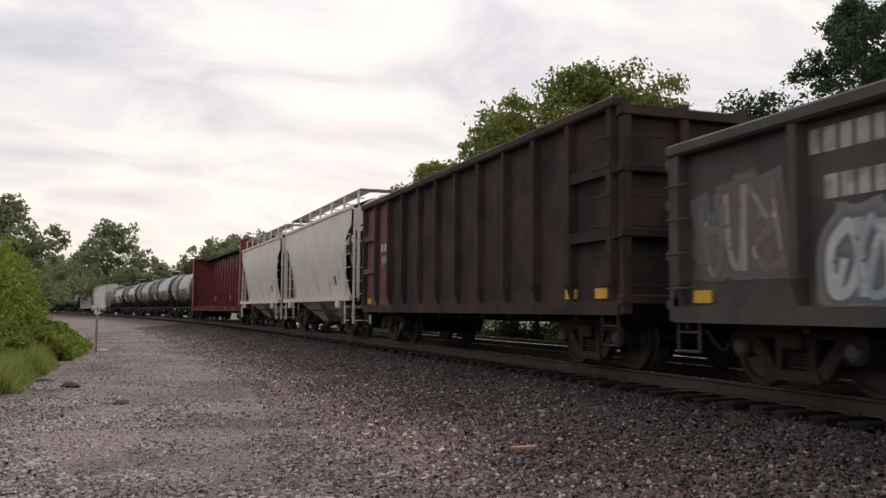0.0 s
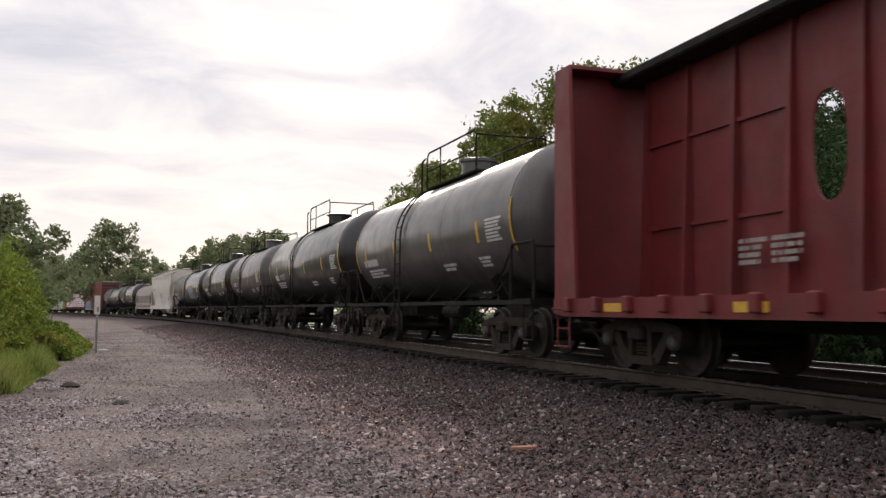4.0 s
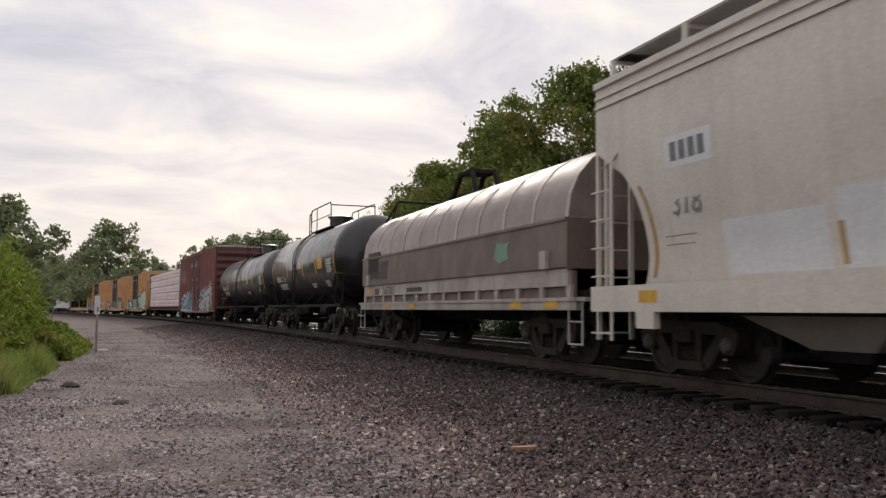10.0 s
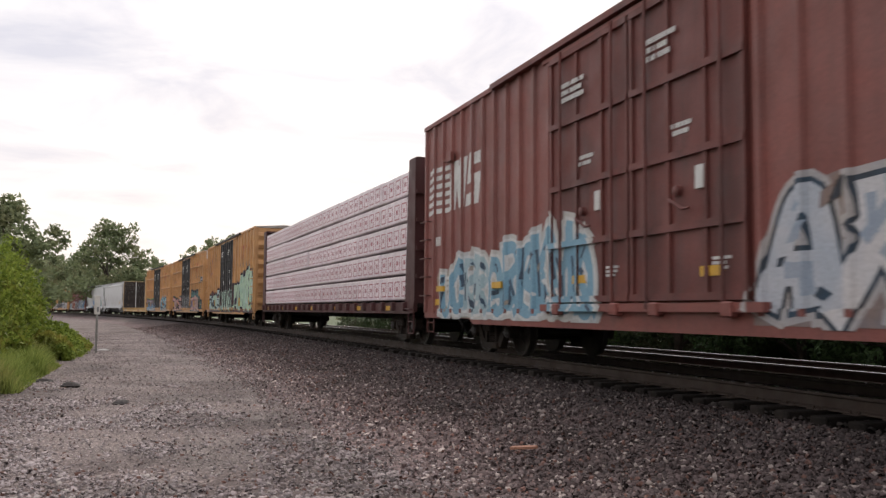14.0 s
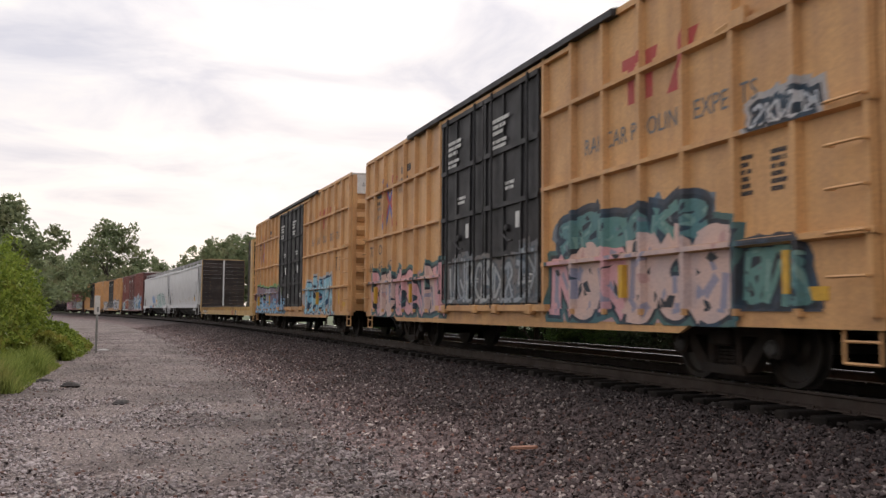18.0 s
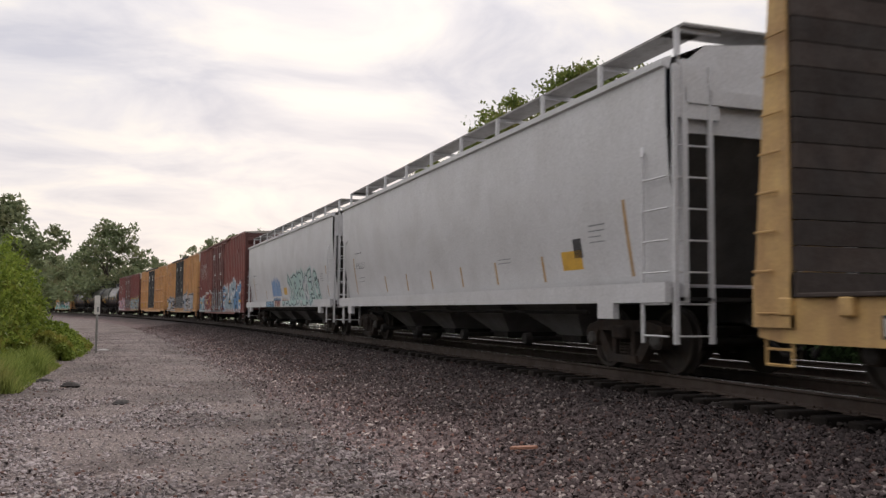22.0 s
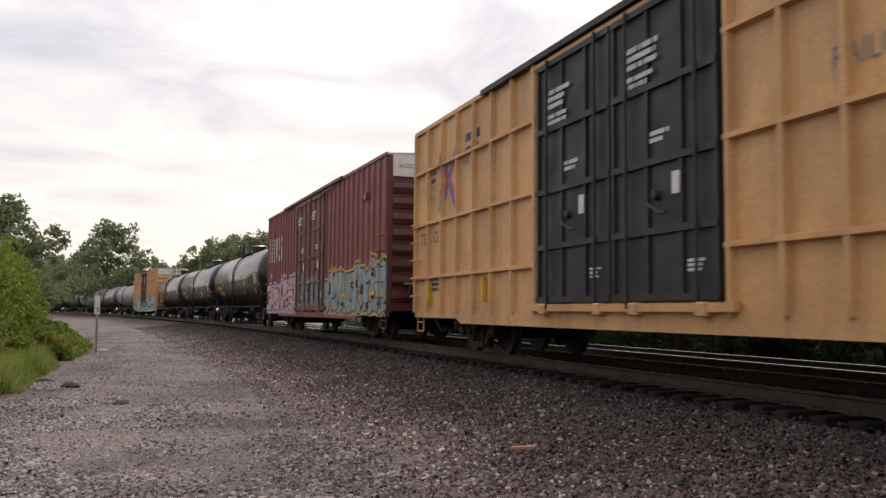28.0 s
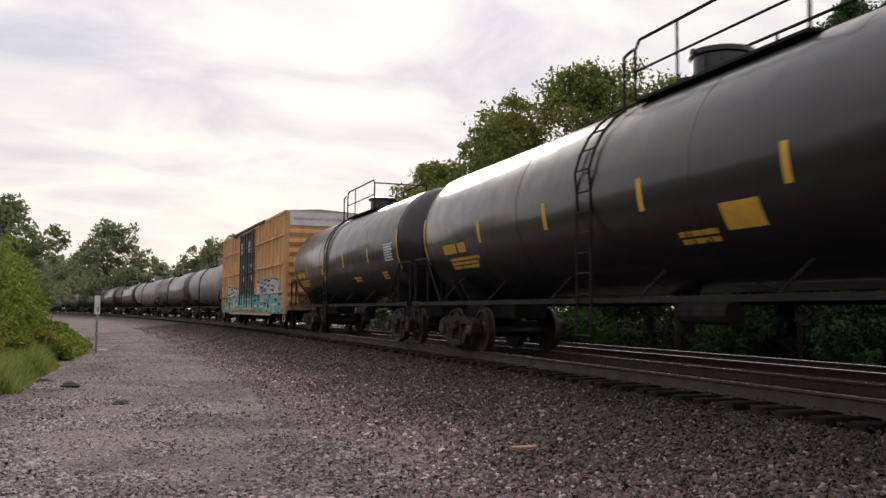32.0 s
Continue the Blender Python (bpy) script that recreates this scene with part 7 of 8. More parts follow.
# backlit woods, their shaded side given by the dark leaf colour
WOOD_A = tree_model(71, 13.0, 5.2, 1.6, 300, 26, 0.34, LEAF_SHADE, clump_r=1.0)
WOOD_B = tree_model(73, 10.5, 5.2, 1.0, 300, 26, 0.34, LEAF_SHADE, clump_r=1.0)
BASE = -1.0
for model, ang, dist, turn, sc, lab in (
        (BROAD_A, 8.9, 43, 0, 1.36, "broad leafy tree turning yellow at the top"),
        (BROAD_A, 4.6, 45, 120, 1.16, "broad leafy tree turning yellow"),
        (BROAD_A, -0.4, 48, 60, 0.98, "broad leafy tree turning yellow"),
        (BROAD_A, -2.6, 54, 10, 0.86, "broad leafy tree turning yellow"),
        (BROAD_A, 13.2, 41, 200, 1.14, "broad leafy tree turning yellow"),
        (BROAD_C, -2.6, 60, 40, 0.7, "dark green broad tree behind the tracks"),
        (BROAD_C, 2.0, 40, 80, 0.62, "low dark green tree behind the tracks"),
        (BROAD_B, 9.5, 31, 70, 0.62, "low leafy tree with fresh green crown"),
        (BROAD_B, 14.8, 29, 160, 0.80, "fresh green leafy tree beside the tracks"),
        (BROAD_B, 18.4, 28, 250, 0.72, "fresh green leafy tree beside the tracks"),
        (BROAD_C, 6.0, 34, 300, 0.58, "low dark green tree beside the tracks"),
        (BROAD_C, 21.8, 26, 30, 0.74, "dark green leafy tree beside the tracks"),
        (BROAD_C, 20.2, 36, 190, 1.06, "tall dark green leafy tree"),
        (CEDAR, 25.3, 30, 0, 0.9, "tall dark cedar with ragged outline"),
        (CEDAR, 30.0, 27, 90, 1.0, "tall dark cedar with ragged outline"),
        (BROAD_C, 28.0, 23, 110, 0.72, "dark green leafy tree beside the tracks"),
        (BROAD_B, 34.0, 24, 10, 0.9, "fresh green leafy tree beside the tracks"),
        (BROAD_C, 38.0, 27, 70, 1.0, "dark green leafy tree beside the tracks")):
    x, y = plan_point(ang, dist)
    plant_tree(model, x, y, BASE, turn, sc, lab)
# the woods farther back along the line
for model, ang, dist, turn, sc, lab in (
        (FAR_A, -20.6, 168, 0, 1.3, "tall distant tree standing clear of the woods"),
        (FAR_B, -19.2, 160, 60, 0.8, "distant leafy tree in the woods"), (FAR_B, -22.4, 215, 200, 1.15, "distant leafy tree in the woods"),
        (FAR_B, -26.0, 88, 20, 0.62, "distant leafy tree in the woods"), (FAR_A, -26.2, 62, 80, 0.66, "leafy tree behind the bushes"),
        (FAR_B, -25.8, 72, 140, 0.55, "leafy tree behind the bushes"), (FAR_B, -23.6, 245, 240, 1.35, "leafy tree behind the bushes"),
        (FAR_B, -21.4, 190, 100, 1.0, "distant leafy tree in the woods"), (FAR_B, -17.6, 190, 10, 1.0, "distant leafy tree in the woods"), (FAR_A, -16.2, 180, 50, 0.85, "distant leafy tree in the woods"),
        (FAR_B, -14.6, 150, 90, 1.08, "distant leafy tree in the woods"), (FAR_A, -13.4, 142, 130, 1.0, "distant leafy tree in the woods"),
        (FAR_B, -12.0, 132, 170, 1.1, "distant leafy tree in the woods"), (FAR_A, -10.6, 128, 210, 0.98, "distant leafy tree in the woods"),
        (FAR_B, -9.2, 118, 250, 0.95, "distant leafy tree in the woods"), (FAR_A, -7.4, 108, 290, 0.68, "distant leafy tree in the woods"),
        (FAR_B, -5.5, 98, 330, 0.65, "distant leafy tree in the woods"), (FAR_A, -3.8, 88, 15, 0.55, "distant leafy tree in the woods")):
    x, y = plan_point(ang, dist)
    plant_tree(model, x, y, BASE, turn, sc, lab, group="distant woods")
# the woods behind the camera, along the road's other side
rw = random.Random(8)
for i in range(27):
    p = on_track(-100 + i * 7.6 + rw.uniform(-2, 2), 44.0 + rw.uniform(-3, 4))
    plant_tree((WOOD_A, WOOD_B)[i % 2], p.x, p.y, GROUND, rw.uniform(0, 360), rw.uniform(0.5, 0.8), "leafy tree in the woods beside the road", group="woods beside the road")

# trees added out of view on the right, to shade the second track
for i in range(11):
    p = on_track(2 - i * 5.2 + rw.uniform(-1, 1), -10.5 + rw.uniform(-1.5, 0.5))
    plant_tree((BROAD_C, BROAD_B)[i % 2], p.x, p.y, BASE, rw.uniform(0, 360), rw.uniform(0.75, 0.95), "unseen dark green tree added to shade the second track", group="woods beyond the tracks")

# ---- verge on the camera's side ----
for x, y, ln, wd, h, seed, lab in ((-20.5, -5.2, 10, 4.4, 6.5, 3, "tall green bush beside the gravel road"), (-29.5, -5.5, 11, 4.0, 6.2, 5, "dense green bushes beside the gravel road"),
                                   (-31.5, -2.9, 9, 1.7, 1.35, 12, "low green bush beside the gravel road"), (-31.5, -4.3, 5, 2.0, 5.4, 15, "slender green bush with a ragged top"), (-26.0, -3.9, 4, 1.8, 4.6, 17, "slender green bush with a ragged top"), (-39.0, -6.2, 12, 3.2, 2.8, 7, "dense green bushes beside the gravel road"), (-53, -9.0, 16, 4.2, 2.6, 9, "dense green bushes beside the gravel road")):
    b = thing("bush", lab, "bush", "bushes on the verge")
    part("foliage", shrub_mesh(seed, ln, wd, h, 1000 if ln > 5 else 420, 34, 0.075, LEAF_BUSH, 0.3 if h > 2 else 0.2), None, b)
    rs = random.Random(seed)
    for i in range(7):
        x0, y0 = rs.uniform(-0.4, 0.4) * ln, rs.uniform(-0.2, 0.2) * wd
        st = Shape()
        top_ = (x0 + rs.uniform(-0.4, 0.4), y0 + rs.uniform(-0.3, 0.3), h * 0.45)
        st.rod((x0, y0, -0.1), top_, 0.035, 6, 0.018)
        st.rod((x0 * 0.5 + top_[0] * 0.5, y0 * 0.5 + top_[1] * 0.5, h * 0.22), (x0 + 0.6, y0 + 0.3, h * 0.42), 0.018, 5, 0.008)
        part("stem", st, BARK, b)
    b.matrix_basis = pose(x, y, GROUND)
for x, y, ln, wd, seed in ((-21.0, -3.0, 8, 1.8, 1), (-29, -3.1, 8, 1.0, 2)):
    g = tagged(new("grass", grass_mesh(seed, 17000, ln, wd, 0.44, GRASS, 0.011)), "long fresh green grass at the road's edge", "grass", kind="stuff")
    g.matrix_basis = pose(x, y, GROUND - 0.02)
# weeds under overhanging trees; the shade there is in the leaf colour
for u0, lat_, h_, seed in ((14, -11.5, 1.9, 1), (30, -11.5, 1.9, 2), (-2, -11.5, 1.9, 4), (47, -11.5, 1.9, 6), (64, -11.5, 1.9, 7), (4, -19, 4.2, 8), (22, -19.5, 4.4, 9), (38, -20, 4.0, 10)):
    g = tagged(new("weeds", shrub_mesh(seed + 30, 20, 4.5, h_, 800, 28, 0.085 if h_ < 3 else 0.14, LEAF_SHADE)), "low weeds behind the tracks, coloured as in shade", "weeds", kind="stuff")
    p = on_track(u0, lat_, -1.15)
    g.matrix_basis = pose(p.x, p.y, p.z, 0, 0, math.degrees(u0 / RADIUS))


def sign_post():
    t = thing("trackside_post", "thin grey post with a narrow white marker board", "sign")
    part("post", Shape().bevel_box(-0.025, 0.025, -0.035, 0.035, -0.3, 1.88, 0.008), GRATE, t)
    board = part("board", Shape().bevel_box(0.025, 0.04, -0.09, 0.09, 1.28, 1.9, 0.005), WHITE_BAND, t)
    part("marking", Shape().box(0.04, 0.044, 0.0, 0.05, 1.36, 1.52), GREY_MARK, board)
    t.matrix_basis = pose(-31.9, -1.65, GROUND, 0, 0, -5)


sign_post()


def lump(name, label, x, y, size, mat, seed, flat=0.45, z=GROUND):
    """A small broken piece of something on the ground."""
    rng = random.Random(seed)
    s = Shape()
    rings = []
    for h, k in ((0.0, 0.9), (0.35, 1.0), (0.75, 0.75), (1.0, 0.4)):
        rings.append([(math.cos(i * 0.785) * size * k * rng.uniform(0.8, 1.2), math.sin(i * 0.785) * size * 0.6 * k * rng.uniform(0.8, 1.2), h * size * flat) for i in range(8)])
    s.loft(rings)
    ob = tagged(new(name, s.mesh(name, mat)), label, "debris")
    ob.matrix_basis = pose(x, y, z - 0.01, 0, 0, rng.uniform(0, 180))


BRICK_RED = surface("broken_brick", (0.34, 0.17, 0.11), (0.2, 0.1, 0.07), 0.4, 12, 60, 0.8)
DARK_CLOD = surface("dark_clod", (0.035, 0.03, 0.028), (0.06, 0.05, 0.045), 0.5, 9, 40, 0.9, bump=0.5)
PALE_SCRAP = surface("pale_scrap", (0.5, 0.48, 0.46), (0.3, 0.28, 0.27), 0.4, 9, 40, 0.7)
fragment = tagged(new("wood_fragment", Shape().prism([(-0.13, -0.03), (-0.1, -0.04), (0.1, -0.035), (0.14, -0.01), (0.12, 0.035), (-0.11, 0.03)], 0.0, 0.022, 'z').mesh("wood_fragment", BRICK_RED)),
                  "flat reddish broken wood fragment on the ballast", "debris")
p = on_track(8.1, 4.30, -0.47)
fragment.matrix_basis = pose(p.x, p.y, p.z, 6, -4, 55)
lump("dark_clod", "dark clod of earth beside the road", -18.2, -1.36, 0.21, DARK_CLOD, 3)
lump("dark_clod", "dark clod of earth on the gravel road", -14.8, -0.37, 0.2, DARK_CLOD, 4, 0.35)
lump("dark_clod", "dark clod of earth beside the road", -19.6, -1.95, 0.22, DARK_CLOD, 5, 0.3)
lump("pale_scrap", "pale scrap lying at the road's edge", -33.6, -1.5, 0.26, PALE_SCRAP, 6, 0.25)
lump("pale_scrap", "pale scrap lying at the grass edge", -30.5, -2.35, 0.24, PALE_SCRAP, 7, 0.25)

# open grass and a few pale stakes beyond the second track
field = tagged(new("far_grass", grass_mesh(31, 9000, 34, 8, 0.55, GRASS, 0.035)), "bright grass beyond the second track", "grass", kind="stuff")
p = on_track(60, -17, -1.35)
field.matrix_basis = pose(p.x, p.y, p.z, 0, 0, math.degrees(60 / RADIUS))
for i in range(5):
    p = on_track(46 + i * 5.5, -13.6, -1.4)
    st = thing("fence_stake", "pale wooden stake beyond the second track", "stake", "stakes beyond the track")
    part("stake", Shape().bevel_box(-0.06, 0.06, -0.06, 0.06, 0, 1.35, 0.015), WHITE_BAND, st)
    st.matrix_basis = pose(p.x, p.y, p.z, 0, 2 * (i % 2), 0)
build_stones()


# ---- the train, car by car; each entry is the body's front and rear along the track when 20 s have gone ----
def paint_for(name, base, dirt, amount=0.45, rough=0.55, streak=0.25, scale=0.9, metal=0.0, spec=0.5, coat=0.0):
    return surface(name, base, dirt, amount, scale, 30, rough, metal, 0.04, streak, spec=spec, coat=coat)


YEL, YEL_D = (0.6, 0.335, 0.14), (0.32, 0.165, 0.08)
NSB, NSB_D = (0.225, 0.068, 0.055), (0.14, 0.058, 0.05)
BLK, BLK_D = (0.0095, 0.0082, 0.0095), (0.03, 0.025, 0.026)
GRY, GRY_D = (0.57, 0.57, 0.58), (0.40, 0.39, 0.38)
WHT, WHT_D = (0.62, 0.575, 0.52), (0.45, 0.40, 0.35)
yellow_plain = paint_for("yellow_end", YEL, YEL_D, 0.55, 0.55, 0.45)
brown_plain = paint_for("brown_end", (0.10, 0.03, 0.025), (0.05, 0.026, 0.023))
door_black = paint_for("door_black", (0.011, 0.0105, 0.0125), (0.032, 0.027, 0.027), 0.5, 0.6, 0.4)
door_brown = paint_for("door_brown", (0.16, 0.046, 0.038), (0.05, 0.026, 0.024), 0.6, 0.6, 0.45)
white_hop = paint_for("hopper_white", WHT, WHT_D, 0.4, 0.47, 0.36)
grey_hop = paint_for("hopper_grey", GRY, GRY_D, 0.35, 0.5, 0.12)
black_tank = paint_for("tank_black", BLK, BLK_D, 0.5, 0.4, 0.3, coat=0.6, spec=0.3)
gloss_tank = paint_for("tank_gloss_black", (0.0075, 0.0062, 0.0078), (0.02, 0.017, 0.019), 0.5, 0.4, 0.25, coat=0.5, spec=0.3)
worn_tank = paint_for("tank_worn_black", (0.018, 0.0165, 0.017), (0.055, 0.048, 0.047), 0.6, 0.42, 0.45, coat=0.5)
brown_tank = paint_for("tank_dusty", (0.055, 0.049, 0.05), (0.115, 0.10, 0.098), 0.6, 0.42, 0.5, coat=0.4)
grey_tank = paint_for("tank_grey", (0.22, 0.21, 0.22), (0.1, 0.09, 0.09), 0.5, 0.45, 0.3)
gon_dark = paint_for("gondola_dark", (0.026, 0.02, 0.019), (0.085, 0.05, 0.04), 0.65, 0.85, 0.35, spec=0.2)
gon_rust = paint_for("gondola_rust", (0.12, 0.035, 0.028), (0.05, 0.035, 0.03), 0.6, 0.7, 0.35)
beam_red = paint_for("centre_beam_red", (0.16, 0.015, 0.017), (0.075, 0.019, 0.019), 0.5, 0.6, 0.3)
beam_brown = paint_for("centre_beam_brown", (0.075, 0.02, 0.02), (0.05, 0.03, 0.03), 0.5, 0.6, 0.3)
flat_yellow = paint_for("flat_yellow", (0.55, 0.36, 0.14), (0.2, 0.09, 0.05), 0.4, 0.6, 0.35, scale=1.6)
coil_white = paint_for("coil_sill_white", (0.42, 0.385, 0.35), (0.17, 0.13, 0.11), 0.55, 0.6, 0.45)
coil_hood = paint_for("coil_hood_brown", (0.15, 0.11, 0.092), (0.085, 0.058, 0.048), 0.6, 0.5, 0.5)

TRAIN = []


def couple(front, rear, maker, *args, **kw):
    """Builds a car for that stretch of the train."""
    TRAIN.append((maker(args[0], (rear - front) / 2, *args[1:], **kw), (front + rear) / 2))


couple(-308.0, -292.9, gondola, "dark weathered gondola with scrawled white marks", paint_for("gondola_scrawled", (0.034, 0.029, 0.027), (0.08, 0.055, 0.043), 0.6, 0.7, 0.35), 2.85, 0.85, 8, 1, name="gondola_car", bay_rails=False, mark=FADED_MARK,
       art=[(-7.1, -5.7, 1.25, 2.3, "rust", 3, 0.55, 0.16), (-5.0, -1.0, 0.95, 1.75, "chalk", 4, 0.6, 0.2)])
couple(-291.5, -277.1, gondola, "tall dark brown gondola with upright ribs", gon_dark, 3.82, 0.93, 12, 2, gon_rust, number="4102")
couple(-275.6, -264.3, hopper_car, "short white covered hopper with ladders and tan strips", white_hop, 2, seed=3, strips=(-4.3, -1.95, 0.0, 1.9, 4.3), z_sill=1.16, sill_h=0.14, tall_walk=0.54, inset=1.15)
couple(-263.2, -252.0, hopper_car, "short white covered hopper with ladders and tan strips", white_hop, 2, seed=4, strips=(-4.3, -1.95, 0.0, 1.9, 4.3), z_sill=1.16, sill_h=0.14, tall_walk=0.54, inset=1.15)
couple(-250.9, -228.7, centre_beam, "empty red centre beam flat with oval holes", beam_red, seed=5, z1=4.72)
couple(-227.4, -214.8, tank_car, "dusty dark grey tank car", brown_tank, seed=6, back=0.4)
couple(-213.6, -199.3, tank_car, "black tank car with yellow strips", black_tank, seed=7, radius=1.52, zc=2.72, number="259007", back=1.0)
couple(-197.5, -186.75, tank_car, "dusty dark tank car with pale panel", brown_tank, seed=8, radius=1.5, zc=2.72, number="2103", back=0.45)
couple(-185.05, -173.85, tank_car, "dark grey tank car with white lettering", black_tank, seed=9, back=0.45, radius=1.5, zc=2.7)
couple(-172.15, -156.0, tank_car, "black tank car with a painted scrawl", black_tank, seed=10, radius=1.48, zc=2.62, ladder_x=0.0, number="71276", back=0.4,
       art=[(1.9, 4.5, 1.75, 2.75, "flame", 2, 0.6, 0.2)])
couple(-154.7, -139.3, hopper_car, "white covered hopper with deep side sill and patches", white_hop, 3, strips=(-5.9, -2.9, 0.0, 2.94, 5.86), z_eave=4.2, z_sill=0.86, sill_h=0.36, seed=11, bands=True, tall_walk=0.4, inset=1.15, cut_top=1.15, number="318", patches=True, slope=white_hop)
couple(-138.6, -125.4, coil_car, "brown coil steel car with a ribbed hood", coil_white, coil_hood, seed=12)
couple(-122.1, -109.2, tank_car, "black tank car with white lettering and yellow strips", black_tank, seed=13, radius=1.5, zc=2.63, placard=[(3.7, 0.75, -11, 4)], marks=(-2.45, 0.75, 3.05), ladder_x=-0.8, number="221234", back=0.55, mid=1.0)
couple(-107.0, -91.0, tank_car, "dusty black ringed tank car with white lettering", worn_tank, seed=14, radius=1.42, zc=2.58, rings=4, dome=0.5, ladder_x=-0.2, placard=[(2.73, 0.45, -14, -2)], number="729605", back=0.5, marks=(-4.36, -1.5, 1.4, 4.3))
couple(-89.6, -70.8, box_car, "brown ribbed box car with white emblem and graffiti", paint_for("box_brown_a", NSB, NSB_D, 0.5, 0.55, 0.4), brown_plain, door_brown, 'fine', stripes_mark, seed=15, art=[(-8.3, -1.3, 0.72, 2.15, "lake", 1, 0.62, 0.24, 0.35), (2.4, 7.2, 0.72, 2.55, "white", 2, 0.72, 0.27, 0.2), (7.0, 8.4, 1.0, 2.75, "white", 9, 0.7, 0.2)])
couple(-69.6, -46.3, centre_beam, "centre beam flat loaded with white wrapped lumber", beam_brown, seed=16, loaded=True)
couple(-44.4, -25.8, box_car, "tan yellow box car with black doors and mint graffiti", paint_for("box_yellow_a", YEL, YEL_D, 0.5, 0.55, 0.4), yellow_plain, door_black,
       'ribs', cross_mark, seed=17, number="66  29  24", art=[(-7.7, -2.7, 0.72, 2.1, "frost", 11, 0.6, 0.26, 0.2), (-2.3, 2.2, 0.72, 2.1, "mint", 3, 0.72, 0.26), (2.5, 8.9, 0.72, 2.95, "mint", 8, 0.5, 0.27, 0.35)])
couple(-23.8, -5.0, box_car, "tan yellow box car with black doors and pink graffiti", paint_for("box_yellow_b", YEL, YEL_D, 0.5, 0.55, 0.4), yellow_plain, door_black,
       'grid', cross_mark, True, seed=18, number="66  43  47", art=[(-8.7, -2.7, 0.72, 1.9, "pink", 1, 0.75, 0.26), (2.8, 6.8, 1.75, 2.3, "teal_bubble", 8, 1.6, 0.3), (2.6, 7.2, 0.72, 1.95, "pink", 5, 0.8, 0.3),
            (-2.2, 2.2, 1.0, 1.9, "chalk", 7, 0.7, 0.13), (7.4, 8.4, 0.9, 1.7, "teal_bubble", 12, 0.6, 0.2), (7.6, 8.6, 2.85, 3.15, "white", 13, 0.8, 0.14)])
couple(-3.1, 15.6, box_car, "tan yellow box car with black doors and blue graffiti", paint_for("box_yellow_c", YEL, YEL_D, 0.5, 0.55, 0.4), yellow_plain, door_black, 'grid', cross_mark, True, seed=19, art=[(-9.0, -2.3, 0.95, 2.05, "mauve", 14, 0.8, 0.25), (-9.1, -1.4, 0.72, 1.35, "river", 15, 1.3, 0.32), (2.6, 7.0, 0.72, 2.15, "sky", 16, 0.55, 0.2)])
couple(16.7, 38.45, bulkhead_flat, "empty yellow flat car with planked end bulkheads", flat_yellow, seed=20)
couple(40.1, 58.7, hopper_car, "light grey covered hopper with tan strips", grey_hop, 4, seed=21, tall_walk=0.5, curve_end=False, z_eave=4.12, z_sill=0.98, sill_h=0.26, name="covered_hopper", strips=(-8.0, -4.7, -2.74, -0.8, 1.2, 3.1, 5.17, 8.0), number="690223", notice=6.24)
couple(60.0, 78.8, hopper_car, "light grey covered hopper with black outline graffiti", paint_for("hopper_grey_scrawled", GRY, GRY_D, 0.35, 0.5, 0.12), 4, seed=22, tall_walk=0.5, notice=0.15, curve_end=False,
       z_eave=4.12, z_sill=0.98, sill_h=0.26, strips=(-8.0, -4.7, -2.74, -0.8, 1.2, 3.1, 5.17, 8.0),
       art=[(-2.9, -0.9, 1.5, 2.2, "blue_scribble", 2, 0.5, 0.1), (0.9, 6.6, 1.05, 2.35, "loop", 3, 0.85, 0.2), (-3.1, -1.3, 1.0, 1.26, "river", 19, 1.6, 0.3), (-0.9, 0.3, 1.0, 1.3, "ember", 20, 1.4, 0.4)])
couple(79.9, 99.1, box_car, "brown ribbed box car covered in blue and white graffiti", paint_for("box_brown_b", NSB, NSB_D, 0.5, 0.55, 0.4), brown_plain, door_brown,
       'fine', stripes_mark, seed=23, art=[(-9.2, -6.7, 0.72, 1.75, "lake", 21, 0.6, 0.24), (-6.7, -3.4, 0.72, 2.05, "ember", 22, 0.65, 0.26, 0.3), (-3.2, 1.5, 0.72, 2.2, "chalk", 23, 0.5, 0.12), (1.2, 8.3, 0.72, 2.5, "ice", 24, 0.66, 0.27, 0.15)])
couple(101.0, 120.1, box_car, "tan yellow box car with black doors and white graffiti", paint_for("box_yellow_d", YEL, YEL_D, 0.5, 0.55, 0.4), yellow_plain, door_black, 'ribs', cross_mark, True, seed=24, art=[(-9.0, -3.2, 0.72, 1.9, "white", 25, 0.6, 0.2), (2.5, 7.6, 0.72, 2.3, "white", 26, 0.62, 0.22), (-2.3, 2.2, 0.95, 1.9, "chalk", 27, 0.6, 0.08)])
couple(122.1, 141.4, box_car, "tan yellow box car with black doors", paint_for("box_yellow_e", YEL, YEL_D, 0.5, 0.55, 0.4), yellow_plain, door_black, 'grid', cross_mark, True, seed=25)
couple(144.0, 163.2, box_car, "brown ribbed box car with pale graffiti", paint_for("box_brown_c", (0.2, 0.046, 0.04), NSB_D, 0.5, 0.55, 0.4), brown_plain, door_brown, 'fine', stripes_mark, True, seed=26, number="47 12 20", art=[(-9.3, -2.9, 0.72, 2.25, "rose", 28, 0.56, 0.26, 0.2), (-2.0, 1.8, 1.0, 2.2, "chalk", 30, 0.5, 0.07), (2.4, 9.4, 0.72, 2.3, "sand", 29, 0.62, 0.3, 0.25)])
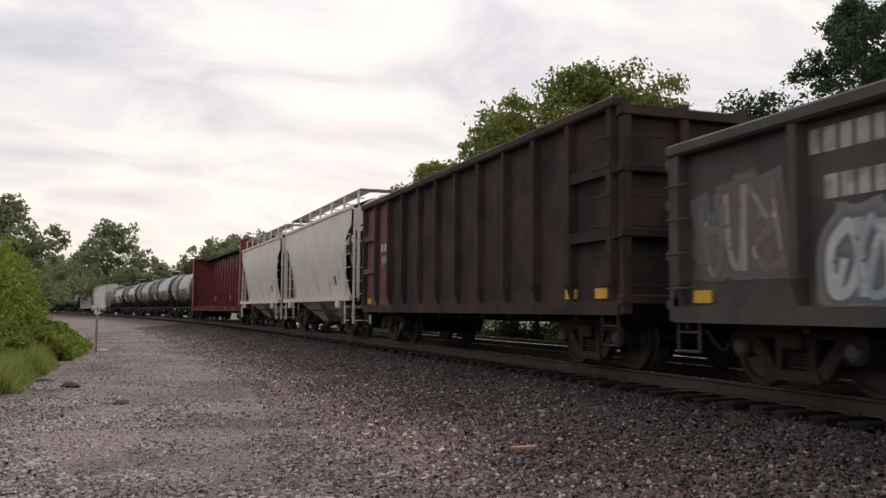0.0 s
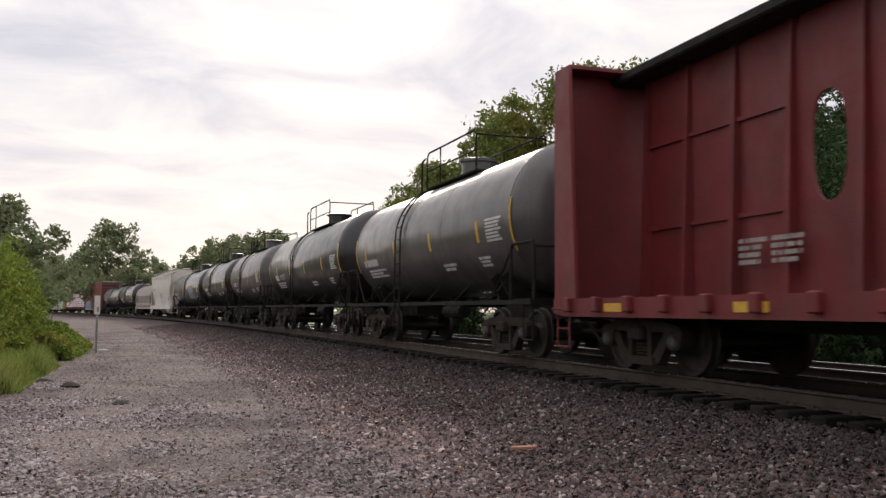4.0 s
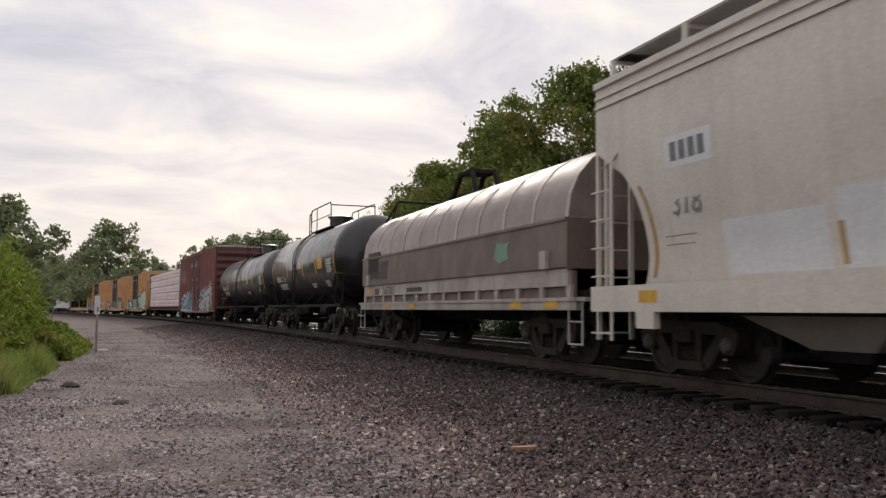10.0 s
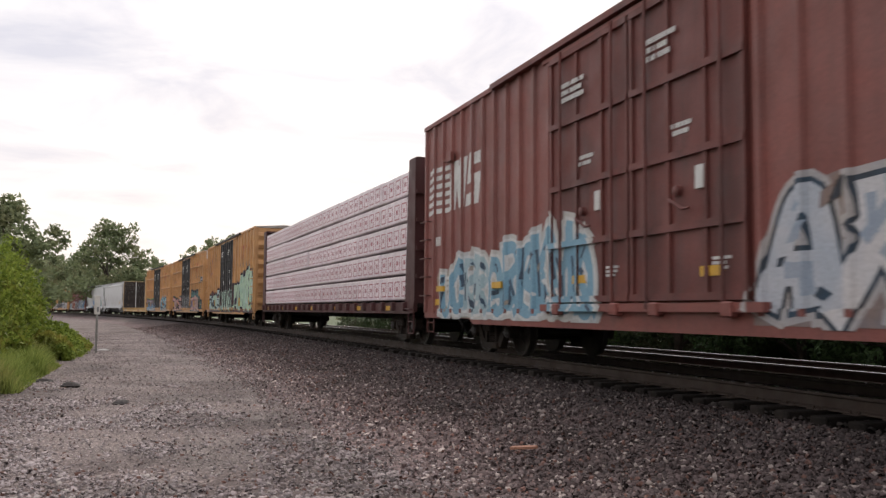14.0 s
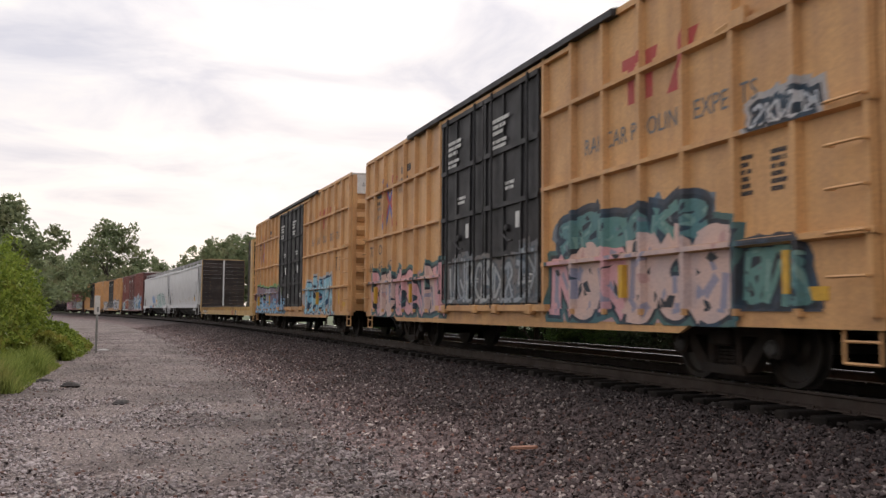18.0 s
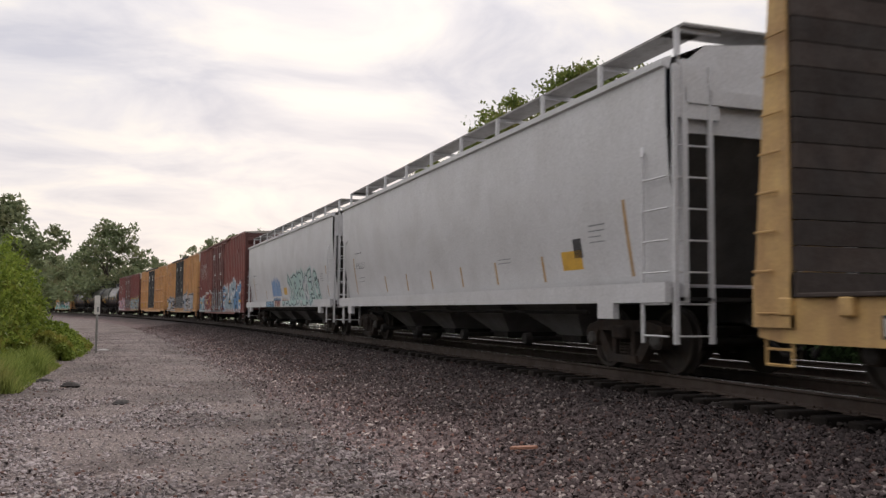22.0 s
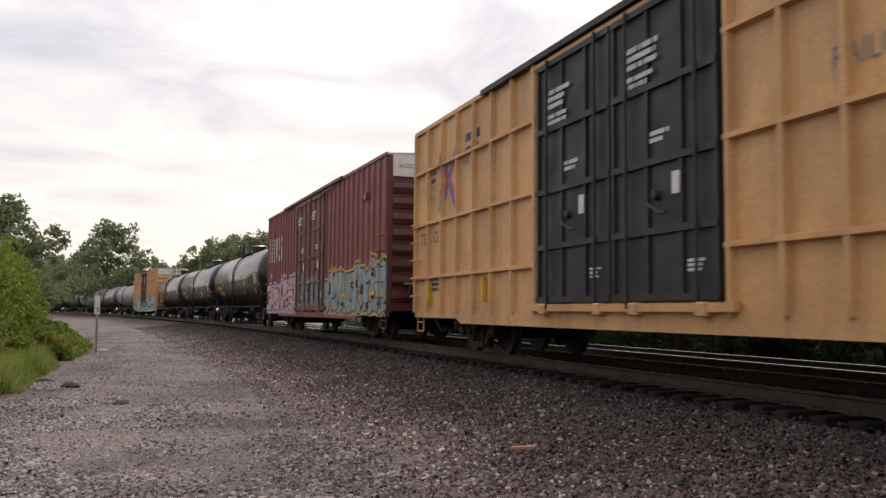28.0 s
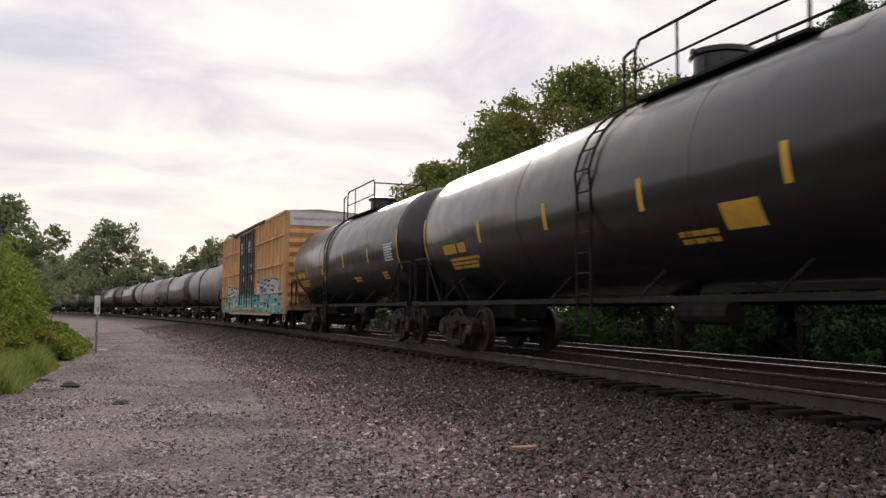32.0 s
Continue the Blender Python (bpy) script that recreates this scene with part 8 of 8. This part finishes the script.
couple(166.0, 182.75, tank_car, "glossy black tank car with yellow strips", gloss_tank, seed=27, radius=1.52, zc=2.68, mark=YELLOW_MARK, ladder_x=-0.05, mid=-0.2, rails=1.85, back=0.65, marks=(-4.49, -1.55, 1.48, 4.5), placard=[(3.57, 0.5, -19, -9)])
couple(184.7, 201.7, tank_car, "glossy black tank car with yellow lettering", gloss_tank, seed=28, radius=1.52, zc=2.66, mark=YELLOW_MARK, ladder_x=-0.05, mid=2.2, rails=1.85, dome_x=-0.9, back=0.8, marks=(-4.5, -1.48, 1.51, 4.39), placard=[(3.49, 0.7, -33, -20)])
couple(203.0, 218.1, tank_car, "black tank car with yellow lettering", gloss_tank, seed=29, radius=1.5, zc=2.66, mark=YELLOW_MARK, placard=[(-2.0, 0.5, -30, -14)])
couple(219.4, 238.8, box_car, "tan yellow box car with teal graffiti", paint_for("box_yellow_f", YEL, YEL_D, 0.5, 0.55, 0.4), yellow_plain, door_black, 'grid', None, True, seed=30,
       art=[(-9.2, 9.2, 0.72, 1.6, "jade", 31, 0.9, 0.28), (-7.5, -3.2, 1.3, 2.2, "white", 32, 0.9, 0.3), (3.0, 8.6, 1.3, 2.3, "white", 33, 0.9, 0.3)])
for front, rear, pt, lab, sd in ((240.7, 257.6, grey_tank, "plain grey tank car", 31), (260.4, 278.6, brown_tank, "dusty dark tank car", 32), (281.4, 299.8, grey_tank, "plain grey tank car", 33),
                                 (302.0, 319.2, black_tank, "plain black tank car", 34), (321.6, 339.6, black_tank, "plain black tank car", 35), (342.0, 359.0, black_tank, "plain black tank car", 36),
                                 (361.5, 379.0, brown_tank, "dusty dark tank car", 37), (381.5, 399.0, grey_tank, "plain pale grey tank car", 38), (401.5, 418.0, black_tank, "plain black tank car", 39)):
    couple(front, rear, tank_car, lab, pt, seed=sd, detail=False)


def car_pose(u20, t):
    dt = t - 20.0
    u = u20 - SPEED * dt - 0.5 * SLOWING * dt * dt
    p = on_track(u)
    return pose(p.x, p.y, 0, 0, 0, math.degrees(u / RADIUS))


def motions():
    places = {}
    for car, u20 in TRAIN:
        places[car] = u20
        walk(car, [(t, car_pose(u20, t)) for t in range(0, 33, 2)])
    # the wheelsets roll while their car is near: 15.1 m/s on a wheel of 0.455 m is 63 degrees a frame
    step = math.degrees(SPEED / FPS / 0.455)
    for car, wheel, k in SPIN:
        passes = 20.0 + places[car] / SPEED
        a, b = max(0.0, passes - 2.4), min(32.0, passes + 0.4)
        if b - a < 0.3:
            continue
        f0, f1 = round(a * FPS), round(b * FPS)
        rows = [(f / FPS, pose(k, 0, 0.455, 0, (f - f0) * step, 0)) for f in range(f0, f1 + 1)]
        if f0 > 0:
            rows.insert(0, (0.0, pose(k, 0, 0.455)))
        if f1 < 32 * FPS:
            rows.append((32.0, rows[-1][1]))
        walk(wheel, rows)


motions()
